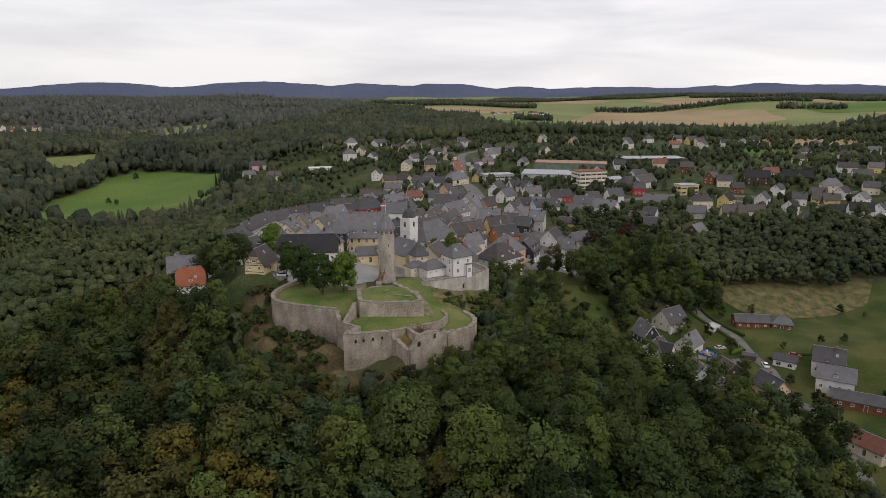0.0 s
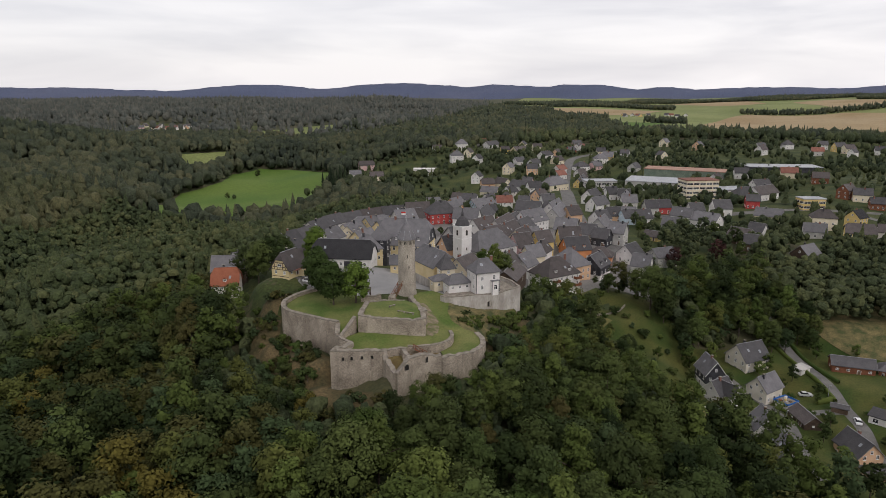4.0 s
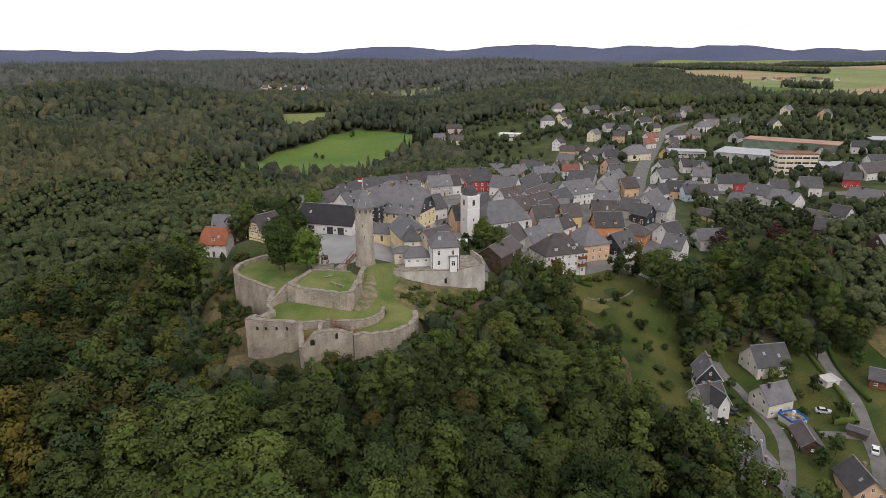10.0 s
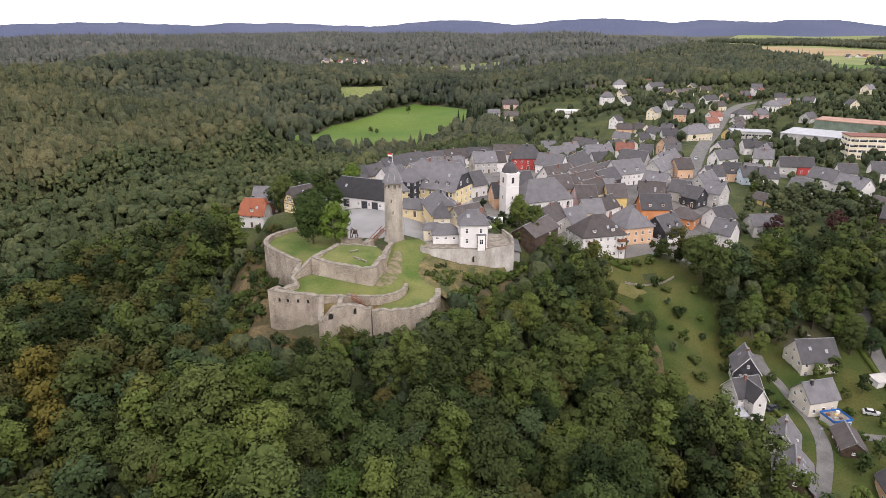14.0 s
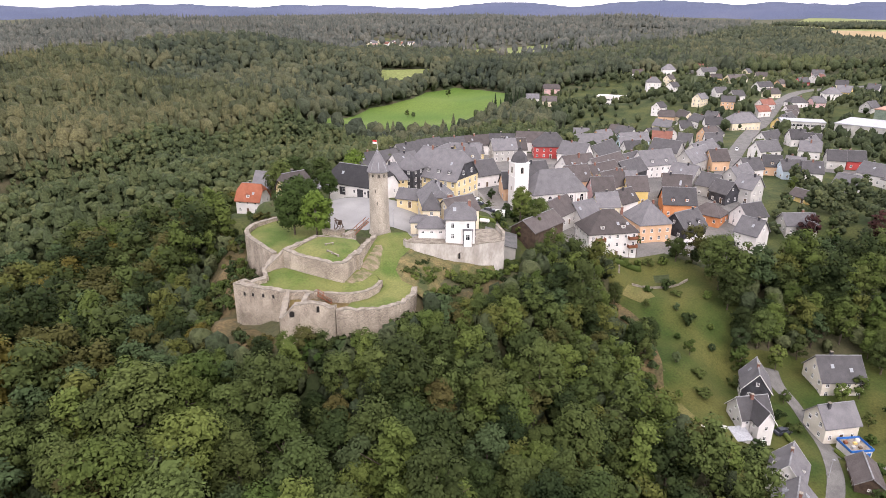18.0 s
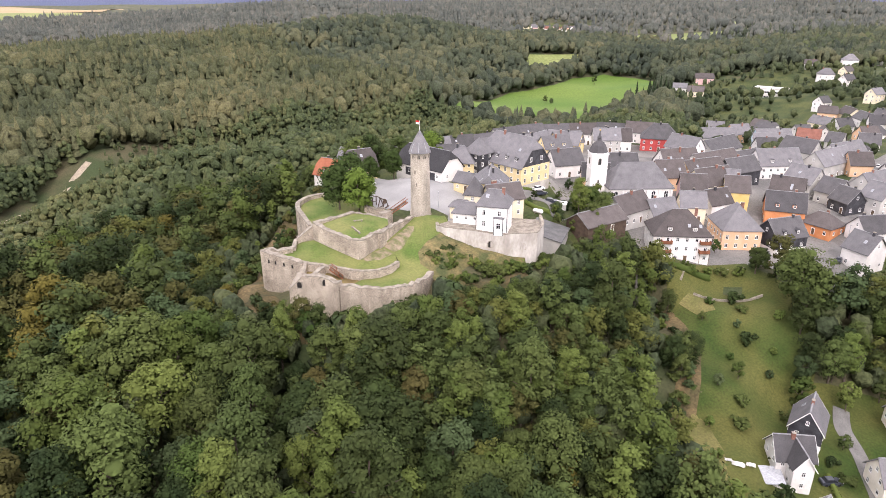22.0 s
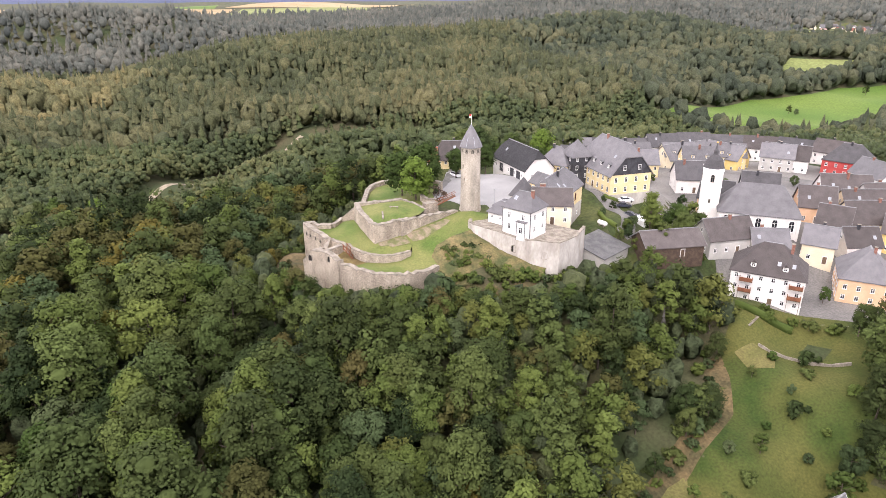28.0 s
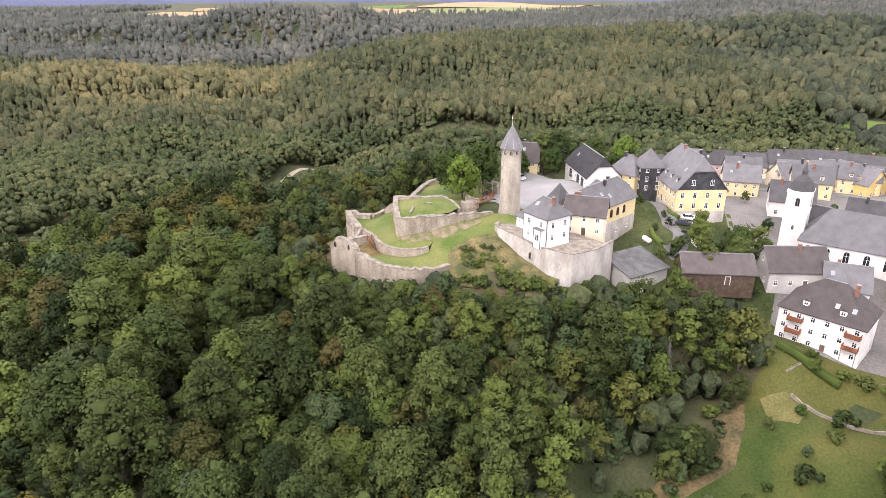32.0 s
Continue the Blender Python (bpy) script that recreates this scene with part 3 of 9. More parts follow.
def mesh_object(name, verts, faces, material, parent=None, smooth=False):
    me = bpy.data.meshes.new(name)
    me.from_pydata(verts, [], faces)
    for m_ in material if isinstance(material, (list, tuple)) else [material]:
        me.materials.append(m_)
    if smooth:
        me.shade_smooth()
    ob = new(name, me)
    if parent is not None:
        ob.parent = parent
    return ob


def build_ground():
    xx, yy = np.meshgrid(GX, GY)
    zz = heights(xx, yy)
    nx, ny = len(GX), len(GY)
    verts = np.stack([xx.ravel(), yy.ravel(), zz.ravel()], 1).tolist()
    i = np.arange(nx * (ny - 1)).reshape(ny - 1, nx)[:, :-1].ravel()
    faces = np.stack([i, i + 1, i + nx + 1, i + nx], 1).tolist()
    g = mesh_object("ground", verts, faces, M_GROUND, smooth=True)
    return tagged(g, "rolling ground of grass and brown forest soil", "ground", kind="structure")


ground = build_ground()


def drape(name, poly, material, lift=0.12, label="", kind="structure", category=""):
    """A surface that lies on the ground within an outline, cut along the ground's own grid."""
    bm = bmesh.new()
    vs = [bm.verts.new((x, y, 0)) for x, y in poly]
    bm.faces.new(vs)
    xs, ys = [p[0] for p in poly], [p[1] for p in poly]
    for axis, grid, lo, hi in ((0, GX, min(xs), max(xs)), (1, GY, min(ys), max(ys))):
        for v in grid[(grid > lo + 0.01) & (grid < hi - 0.01)]:
            co, no = ((v, 0, 0), (1, 0, 0)) if axis == 0 else ((0, v, 0), (0, 1, 0))
            bmesh.ops.bisect_plane(bm, geom=bm.verts[:] + bm.edges[:] + bm.faces[:], plane_co=co, plane_no=no)
    bmesh.ops.triangulate(bm, faces=bm.faces[:])
    co = np.array([v.co[:2] for v in bm.verts])
    z = heights(co[:, 0], co[:, 1])
    for v, h_ in zip(bm.verts, z):
        v.co.z = h_ + lift
    for f in bm.faces:
        if f.normal.z < 0:
            f.normal_flip()
    me = bpy.data.meshes.new(name)
    bm.to_mesh(me)
    bm.free()
    me.materials.append(material)
    me.shade_smooth()
    return tagged(new(name, me), label, category, kind=kind)


def strip(pts, width):
    """The outline of a road of that width along a line of points."""
    p = [Vector(q) for q in pts]
    left, right = [], []
    for i, q in enumerate(p):
        d = (p[min(i + 1, len(p) - 1)] - p[max(i - 1, 0)]).normalized()
        s = Vector((-d.y, d.x)) * width / 2
        left.append(q + s), right.append(q - s)
    return [tuple(q) for q in left + right[::-1]]


def smooth_line(pts, n=6):
    """Points along a smooth curve through pts."""
    p = [Vector(q) for q in pts]
    out = []
    for i in range(len(p) - 1):
        a, b, c, d = p[max(i - 1, 0)], p[i], p[i + 1], p[min(i + 2, len(p) - 1)]
        for k in range(n):
            t = k / n
            out.append(0.5 * ((2 * b) + (c - a) * t + (2 * a - 5 * b + 4 * c - d) * t * t + (3 * b - a - 3 * c + d) * t**3))
    return [tuple(q) for q in out] + [tuple(p[-1])]

# ---- the plan: open areas, roads, fields ----
OLD_TOWN = [(-100, 226), (-100, 300), (-118, 345), (-95, 390), (-40, 405), (60, 430), (112, 420), (110, 350), (92, 312), (70, 288), (44, 284), (34, 264), (22, 254), (14, 240), (17, 212), (-5, 205), (-60, 190), (-96, 204)]
CASTLE = [(-62, 204), (-63, 190), (-60, 177), (-50, 170), (-38, 163), (-34, 153), (-20, 150), (-10, 153), (1, 159), (8, 166), (12, 173), (12.4, 184), (15, 190), (20, 201), (21, 214), (17, 226), (-60, 226)]
GARDEN = [(27, 260), (41, 282), (59, 279), (71, 262), (78, 240), (79, 222), (78, 202), (66, 206), (57, 224), (51, 240), (40, 244)]
HAMLET = [(70, 250), (79, 200), (90, 188), (112, 170), (118, 150), (130, 150), (150, 185), (260, 205), (300, 260), (250, 300), (170, 288), (118, 284), (100, 270), (84, 262)]
MEADOW = [(-311, 478), (-352, 545), (-392, 640), (-380, 705), (-398, 760), (-380, 800), (-335, 806), (-288, 800), (-255, 743), (-225, 640), (-196, 566), (-250, 528)]
NEW_TOWN = [(-235, 600), (-215, 760), (-90, 900), (80, 960), (380, 930), (760, 860), (820, 420), (420, 300), (190, 330), (112, 425), (-40, 408), (-80, 470), (-120, 560)]
NORTH_FIELDS = [(-160, 1080), (150, 1010), (500, 1030), (900, 900), (1300, 900), (2600, 800), (4500, 1500), (4500, 4600), (-300, 4600), (-350, 2600), (-150, 1500)]
ALLOT = [(-930, 1150), (-700, 1160), (-620, 1270), (-700, 1400), (-950, 1370)]
WEST_FIELDS = [(-3300, -900), (-1700, -700), (-1550, -100), (-1550, 350), (-1700, 800), (-2400, 1300), (-3400, 900)]
GLADES = [
    [(-640, 1150), (-540, 1100), (-430, 1180), (-380, 1290), (-470, 1340), (-600, 1230)],
    [(-470, 760), (-430, 700), (-415, 760), (-440, 840)],
    [(-640, 1500), (-420, 1480), (-330, 1580), (-430, 1680), (-620, 1620)],
    [(-600, 1890), (-400, 1740), (-340, 1770), (-430, 1880), (-590, 1960)],
    [(-860, 1010), (-700, 1060), (-660, 1130), (-800, 1120)],
]


def inside(poly, x, y):
    """For arrays of points, whether each lies within the outline."""
    x, y = np.asarray(x, float), np.asarray(y, float)
    r = np.zeros(x.shape, bool)
    for (x1, y1), (x2, y2) in zip(poly, poly[1:] + poly[:1]):
        if y1 != y2:
            r ^= ((y1 > y) != (y2 > y)) & (x < (x2 - x1) * (y - y1) / (y2 - y1) + x1)
    return r


drape("meadow", MEADOW, M_MEADOW, 0.3, "bright green mown meadow in the valley", category="meadow")
for gl in GLADES:
    drape("glade", gl, M_PASTURE, 0.8, "pale green pasture among the woods", category="meadow")
drape("allotment_ground", ALLOT, M_GRASS2, 0.8, "green ground of a settlement on the slope", category="meadow")
drape("garden_lawn", GARDEN, M_GRASS2, 0.12, "sloping green orchard lawn with dry patches", category="lawn")
drape("hamlet_lawn", HAMLET, M_GRASS2, 0.1, "green lawns between the houses of the hamlet", category="lawn")
drape("new_town_ground", NEW_TOWN, M_GARDENS, 0.1, "green garden ground between town houses", category="ground")
drape("old_town_ground", OLD_TOWN, M_GARDENS, 0.06, "garden ground between old town houses", category="ground")
drape("town_pavement", [(-60, 262), (-84, 262), (-96, 300), (-96, 345), (-70, 368), (-40, 376), (20, 388), (52, 400), (58, 340), (66, 305), (62, 284), (46, 286), (36, 268), (18, 262), (-6, 276), (-14, 268), (-40, 270)], M_PAVE, 0.1, "grey paved ground between old town houses", category="pavement")
drape("north_fields", NORTH_FIELDS, M_PASTURE, 1.5, "wide pale green pasture to the horizon", category="field")

ROADS = {
    "lane": ([(81, 252), (84, 246), (90, 241), (96, 233), (99, 224), (100.5, 214), (100, 200), (101, 190)], 3.6),
    "hamlet_road": ([(108, 290), (112, 274), (116, 262), (119, 248), (121, 234), (122, 220), (124, 205), (129, 192), (128, 180), (122, 166), (116, 150)], 4.2),
    "link_road": ([(97, 231), (106, 229.5), (114, 231), (121, 233)], 3.4),
    "main_street": ([(60, 284), (57, 305), (55.5, 323), (47, 345), (38, 380), (30, 440), (24, 513), (19, 600), (19, 680), (22, 757), (40, 800), (80, 830)], 9.5),
    "market_street": ([(47, 345), (30, 330), (18, 318), (8, 312)], 5.0),
    "upper_street": ([(38, 380), (0, 372), (-35, 352), (-60, 330), (-70, 300), (-66, 270), (-62, 246)], 6.0),
    "works_road": ([(60, 430), (120, 450), (200, 470), (300, 470), (420, 440)], 6.0),
    "east_road": ([(560, 330), (420, 330), (330, 350), (260, 380), (200, 470)], 6.0),
    "valley_road": ([(-60, -90), (-110, -40), (-154, -5), (-178, 13), (-190, 33), (-203, 61), (-225, 84), (-256, 105), (-294, 145), (-322, 190)], 4.6),
}
for rn, (rp, rw) in ROADS.items():
    loose = rn == "valley_road"
    drape(rn, strip(smooth_line(rp), rw), M_PATH if loose else M_ASPHALT, 0.2, "pale gravel road along the valley" if loose else "grey asphalt road", category="road")

drape("wood_track", strip(smooth_line([(-15, 149), (-9, 146.5), (-4, 142.5), (0, 137), (5, 133), (11, 129.5), (18, 122)]), 2.4), M_PATH, 0.2, "pale trodden track through the wood", category="path")
FIELDS = [
    (M_WHEAT, [(208, 1120), (360, 1136), (550, 1238), (680, 1300), (800, 1640), (690, 1900), (457, 1920), (293, 1512)]),
    (M_WHEAT, [(700, 1960), (1100, 1850), (1500, 2200), (1300, 2700), (760, 2600)]),
    (M_WHEAT, [(395, 800), (520, 800), (560, 880), (470, 930), (400, 880)]),
    (M_MEADOW, [(330, 690), (430, 690), (440, 760), (350, 770)]),
    (M_MEADOW, [(840, 1450), (1150, 1300), (1300, 1500), (900, 1750)]),
    (M_WHEAT, [(900, 1250), (1120, 1180), (1180, 1260), (900, 1420)]),
    (M_WHEAT, [(-100, 1900), (180, 1850), (260, 2050), (-60, 2150)]),
    (M_WHEAT, [(200, 2500), (700, 2700), (700, 3100), (100, 2900)]),
    (M_MEADOW, [(-140, 1200), (150, 1180), (190, 1400), (-100, 1480)]),
    (M_BANK, [(126, 282), (136, 270), (152, 268), (174, 272), (192, 278), (207, 298), (190, 312), (165, 320), (140, 312), (130, 300)]),
    (M_WHEAT, [(-2040, -160), (-1580, -90), (-1580, 120), (-2020, 180)]),
    (M_PASTURE, [(-2020, 200), (-1580, 150), (-1580, 330), (-1720, 700), (-2080, 600)]),
    (M_WHEAT, [(-2050, -640), (-1720, -640), (-1600, -140), (-2050, -200)]),
    (M_WHEAT, [(-2500, 300), (-2100, 150), (-2150, 700), (-2600, 900)]),
    (M_WHEAT, [(-2800, -700), (-2080, -560), (-2060, -200), (-2900, -200)]),
    (M_MEADOW, [(-2400, -180), (-2000, -190), (-2050, 120), (-2400, 140)]),
    (M_WHEAT, [(-3300, 0), (-2600, 0), (-2700, 500), (-3400, 600)]),
    
]
for fm, fp in FIELDS:
    drape("field", fp, fm, 2.2 if abs(fp[0][1]) > 1000 or fp[0][0] < -2000 else 0.3, "harvested or green field with straight edges", category="field")

# ---- trees ----
def part(name, bm, material, parent=None, label=""):
    """Links a bmesh as one mesh object under a thing or a part."""
    me = bpy.data.meshes.new(name)
    bm.to_mesh(me)
    bm.free()
    for m_ in material if isinstance(material, (list, tuple)) else [material]:
        me.materials.append(m_)
    ob = new(name, me)
    if parent is not None:
        ob.parent = parent
    if label:
        ob["label"] = label
    return ob


def empty(name, m, label="", category="", group="", kind=""):
    ob = new(name)
    ob.empty_display_size = 0.2
    ob.matrix_basis = m
    return tagged(ob, label, category, group, kind)


rng = np.random.default_rng(7)
_bm = bmesh.new()
bmesh.ops.create_icosphere(_bm, subdivisions=1, radius=1)
_bm.verts.ensure_lookup_table()
ICO_V, ICO_F = np.array([v.co[:] for v in _bm.verts]), np.array([[v.index for v in f.verts] for f in _bm.faces])
_bm.free()
_bm = bmesh.new()
bmesh.ops.create_icosphere(_bm, subdivisions=2, radius=1)
_bm.verts.ensure_lookup_table()
ICO2_V, ICO2_F = np.array([v.co[:] for v in _bm.verts]), np.array([[v.index for v in f.verts] for f in _bm.faces])
_bm.free()


def arrays_mesh(name, v, f, material, smooth=False):
    me = bpy.data.meshes.new(name)
    me.vertices.add(len(v))
    me.vertices.foreach_set("co", np.asarray(v, np.float32).ravel())
    k = f.shape[1]
    me.loops.add(f.size)
    me.loops.foreach_set("vertex_index", f.astype(np.int32).ravel())
    me.polygons.add(len(f))
    me.polygons.foreach_set("loop_start", np.arange(0, f.size, k, dtype=np.int32))
    me.update(calc_edges=True)
    me.materials.append(material)
    if smooth:
        me.shade_smooth()
    return me


def leaf_cards(centres, normals, size, r):
    """One folded leaf clump at each centre, facing its normal: four corners, two triangles."""
    n = len(centres)
    nz = normals / np.linalg.norm(normals, axis=1, keepdims=True)
    t = r.normal(size=(n, 3))
    t -= (t * nz).sum(1, keepdims=True) * nz
    t /= np.linalg.norm(t, axis=1, keepdims=True)
    b = np.cross(nz, t)
    s = (size * r.uniform(0.6, 1.35, n))[:, None]
    fold = nz * s * r.uniform(-0.35, 0.1, n)[:, None]
    v = np.stack([centres - t * s, centres + b * s * 0.7 + fold, centres + t * s, centres - b * s * 0.7 + fold], 1).reshape(-1, 3)
    i = np.arange(n) * 4
    f = np.concatenate([np.stack([i, i + 2, i + 1], 1), np.stack([i, i + 3, i + 2], 1)])
    return v, f


def trunk_mesh(name, h, r0, limbs, r):
    bm = bmesh.new()

    def tube(a, b, ra, rb, sides=6):
        d = (b - a).normalized()
        q = d.to_track_quat("Z", "Y").to_matrix()
        rings = []
        for c, rr in ((a, ra), (a.lerp(b, 0.5) + Vector(r.normal(0, ra * 0.25, 3)), (ra + rb) / 2), (b, rb)):
            rings.append([bm.verts.new(c + q @ Vector((math.cos(k * math.tau / sides) * rr, math.sin(k * math.tau / sides) * rr, 0))) for k in range(sides)])
        for p, s in zip(rings, rings[1:]):
            for k in range(sides):
                bm.faces.new((p[k], p[(k + 1) % sides], s[(k + 1) % sides], s[k]))

    top = Vector((r.normal(0, 0.3), r.normal(0, 0.3), h * 0.72))
    tube(Vector((0, 0, -1.5)), top, r0, r0 * 0.35)
    for k in range(limbs):
        z = h * r.uniform(0.3, 0.62)
        a = k * math.tau / limbs + r.uniform(-0.5, 0.5)
        base = Vector((0, 0, -1.5)).lerp(top, (z + 1.5) / (h * 0.72 + 1.5))
        tube(base, base + Vector((math.cos(a) * h * 0.22, math.sin(a) * h * 0.22, h * r.uniform(0.12, 0.24))), r0 * 0.4, r0 * 0.12, 4)
    me = bpy.data.meshes.new(name)
    bm.to_mesh(me)
    bm.free()
    me.materials.append(M_BARK)
    me.shade_smooth()
    return me


def crown_arrays(h, rad, low, lobes, cards, size, seed, shape="round"):
    """A crown of lobes: a rough inner mass, and leaf clumps over every lobe, rounded by their normals."""
    r = np.random.default_rng(seed)
    vs, fs, cc, nn, n1, n2 = [], [], [], [], [], []
    off = 0
    hh = (h - low) / 2
    mid = np.array([0, 0, low + hh * 0.8])
    for k in range(lobes):
        u = 1 - 1.75 * (k + r.uniform(0, 1)) / lobes
        a = k * 2.39996 + r.uniform(-1.6, 1.6)
        flat = math.sqrt(max(0, 1 - u * u))
        if shape == "tall":
            flat *= 0.75 + 0.25 * (1 - u) / 2
        reach = r.uniform(0.42, 0.9) * (1 + 0.16 * math.cos(a - seed))
        c = np.array([math.cos(a) * flat * rad * reach, math.sin(a) * flat * rad * reach, low + hh + u * hh * r.uniform(0.62, 0.9)])
        lr = rad * r.uniform(0.2, 0.44)
        v = ICO_V * (lr * 0.52) * r.uniform(0.7, 1.1, (len(ICO_V), 1)) * [1, 1, 0.85] + c
        vs.append(v), fs.append(ICO_F + off)
        n1.append(ICO_V + (v - mid) / rad * 0.6 + [0, 0, 0.15])
        off += len(v)
        m_ = int(cards / lobes)
        d = r.normal(size=(m_, 3))
        d /= np.linalg.norm(d, axis=1, keepdims=True)
        d[:, 2] = np.where(r.random(m_) < 0.6, np.abs(d[:, 2]), d[:, 2])
        p = c + d * lr * r.uniform(0.72, 1.18, (m_, 1)) * [1, 1, 0.88]
        cc.append(p), nn.append(d * 0.8 + [0, 0, 0.45] + r.normal(0, 0.35, (m_, 3)))
        n2.append(np.repeat(d + (p - mid) / rad * 0.6 + [0, 0, 0.15] + r.normal(0, 0.22, (m_, 3)), 4, axis=0))
    v, f = leaf_cards(np.concatenate(cc), np.concatenate(nn), size, r)
    return np.concatenate(vs + [v]), np.concatenate(fs + [f + off]), np.concatenate(n1 + n2)


def rounded(me, normals):
    """Lets leaf clumps catch the light as the rounded mass that they cover."""
    n = normals / np.linalg.norm(normals, axis=1, keepdims=True)
    at = me.attributes.new("custom_normal", "FLOAT_VECTOR", "POINT")
    at.data.foreach_set("vector", n.astype(np.float32).ravel())
    me.update()
    return me


def crown_mesh(name, h, rad, low, lobes, cards, size, seed, material, shape="round"):
    v, f, n = crown_arrays(h, rad, low, lobes, cards, size, seed, shape)
    return rounded(arrays_mesh(name, v, f, material), n)


def spruce_mesh(name, h, rad, low, tiers, seed, material, ragged=0.3):
    """A spruce crown: whorls of drooping, ragged boughs."""
    r = np.random.default_rng(seed)
    vs, fs, off = [], [], 0
    for k in range(tiers):
        u = k / (tiers - 1)
        z = low + (h - low) * u
        rr = rad * (1 - u) ** 0.85 + 0.15
        n = max(7, int(13 * (1 - u * 0.5)))
        a = np.arange(n) * math.tau / n + r.uniform(0, 1)
        reach = rr * r.uniform(1 - ragged * 1.4, 1.1, n)
        step = (h - low) / tiers
        tip = np.stack([np.cos(a) * reach, np.sin(a) * reach, z - 0.28 * reach + r.normal(0, 0.1, n)], 1)
        w = 0.26 * reach + 0.18
        side = np.stack([-np.sin(a), np.cos(a), 0 * a], 1) * w[:, None]
        mid = np.stack([np.cos(a) * reach * 0.55, np.sin(a) * reach * 0.55, z + 0.05 + 0 * a], 1)
        top = np.stack([0 * a, 0 * a, z + step * 1.5 + 0 * a], 1)
        v = np.stack([top, mid - side, tip, mid + side], 1).reshape(-1, 3)
        i = np.arange(n) * 4 + off
        fs.append(np.concatenate([np.stack([i, i + 1, i + 2], 1), np.stack([i, i + 2, i + 3], 1)]))
        vs.append(v)
        off += len(v)
    return arrays_mesh(name, np.concatenate(vs), np.concatenate(fs), material)


def tree_kind(name, label, trunk, crown, category="tree"):
    """A tree to copy: an empty at its foot with trunk and crown."""
    e = empty(name, Matrix(), label, category)
    for nm, me in (("trunk", trunk), ("crown", crown)):
        ob = new(nm, me)
        ob.parent = e
    return e


NEAR_KINDS, MID_KINDS, BULK = [], [], []
SPECIES = (
    (19, 5.8, 2.4, 40, "round", M_LEAF, "tall broadleaf tree with a full green crown"),
    (17, 5.4, 2.0, 36, "round", M_LEAF, "dense broadleaf tree with a dark green crown"),
    (21, 5.1, 2.6, 40, "tall", M_LEAF, "high narrow broadleaf tree in the wood"),
    (15, 4.8, 1.4, 32, "round", M_LEAF, "young broadleaf tree with a rounded crown"),
    (18, 5.3, 2.0, 38, "round", M_LEAF_B, "light green broadleaf tree on the slope"),
    (20, 4.5, 2.6, 36, "tall", M_LEAF_B, "slender light green ash tree"),
    (16, 4.5, 2.0, 28, "round", M_LEAF_W, "grey-green broadleaf tree in the wood"),
    (16, 4.4, 2.0, 28, "round", M_LEAF_BR, "broadleaf tree with browned leaves"),
    (16, 4.5, 2.0, 28, "round", M_LEAF_Y, "broadleaf tree turning yellow early"),
)
for k, (h, rad, low, lb, shape, m_, lab) in enumerate(SPECIES):
    r_ = np.random.default_rng(100 + k)
    NEAR_KINDS.append(tree_kind("broadleaf_tree", lab, trunk_mesh("trunk", h, 0.36, 5, r_), crown_mesh("crown", h, rad, low, lb, 5200, 0.27, 200 + k, m_, shape)))
for k, (h, rad, low, lb, m_, lab) in enumerate((
    (14, 4.4, 2.6, 18, M_LEAF, "green broadleaf tree in a garden"),
    (11, 4.0, 1.8, 16, M_LEAF, "low spreading broadleaf garden tree"),
    (12, 3.8, 1.8, 16, M_LEAF_B, "light green broadleaf garden tree"),
    (13, 4.8, 2.0, 18, M_LEAF_R, "copper beech with dark red-brown leaves"),
    (9, 3.4, 1.0, 14, M_LEAF_W, "grey-green shrub-like garden tree"),
)):
    r_ = np.random.default_rng(300 + k)
    MID_KINDS.append(tree_kind("garden_tree", lab, trunk_mesh("trunk", h, 0.25, 4, r_), crown_mesh("crown", h, rad, low, lb, 700, 0.5, 400 + k, m_)))
SPRUCES = [tree_kind("spruce", "dark green spruce with drooping boughs", trunk_mesh("trunk", h, 0.25, 0, np.random.default_rng(5)), spruce_mesh("crown", h, rd, 1.5, t_, 500 + t_, M_NEEDLE)) for h, rd, t_ in ((17, 3.0, 13), (13, 2.4, 11), (20, 3.1, 15))]
PATTERNS = NEAR_KINDS + MID_KINDS + SPRUCES


def plant(kind, x, y, s=1.0, turn=None, group="", sink=0.3, label=""):
    a = rng.uniform(0, 360) if turn is None else turn
    t = copy_thing(kind, pose(x, y, hz(x, y) - sink, rng.normal(0, 1.5), rng.normal(0, 1.5), a) @ Matrix.Diagonal((s * rng.uniform(0.92, 1.08), s * rng.uniform(0.92, 1.08), s, 1)))
    return tagged(t, label, "", group)


def jitter_grid(x0, x1, y0, y1, step):
    xs, ys = np.meshgrid(np.arange(x0, x1, step), np.arange(y0, y1, step * 0.87))
    xs = xs + (np.arange(xs.shape[0]) % 2)[:, None] * step / 2
    j = step * 0.33
    return (xs + rng.uniform(-j, j, xs.shape)).ravel(), (ys + rng.uniform(-j, j, ys.shape)).ravel()


def near_road(x, y, keep):
    """Whether points lie on a road or its verges."""
    bad = np.zeros(np.shape(x), bool)
    for rp, rw in ROADS.values():
        for (ax, ay), (bx, by) in zip(rp, rp[1:]):
            dx, dy = bx - ax, by - ay
            t = np.clip(((x - ax) * dx + (y - ay) * dy) / (dx * dx + dy * dy), 0, 1)
            bad |= np.hypot(x - ax - t * dx, y - ay - t * dy) < rw / 2 + keep + (4 if rp[0][0] == -60 else 0)
    return bad


WOOD_EDGE = [(34, 250), (52, 241), (58, 228), (67, 208), (61, 202), (50, 219), (43, 233), (34, 243)]
OPEN = [WOOD_EDGE, OLD_TOWN, CASTLE, GARDEN, HAMLET, MEADOW, NEW_TOWN, NORTH_FIELDS, ALLOT, WEST_FIELDS] + GLADES
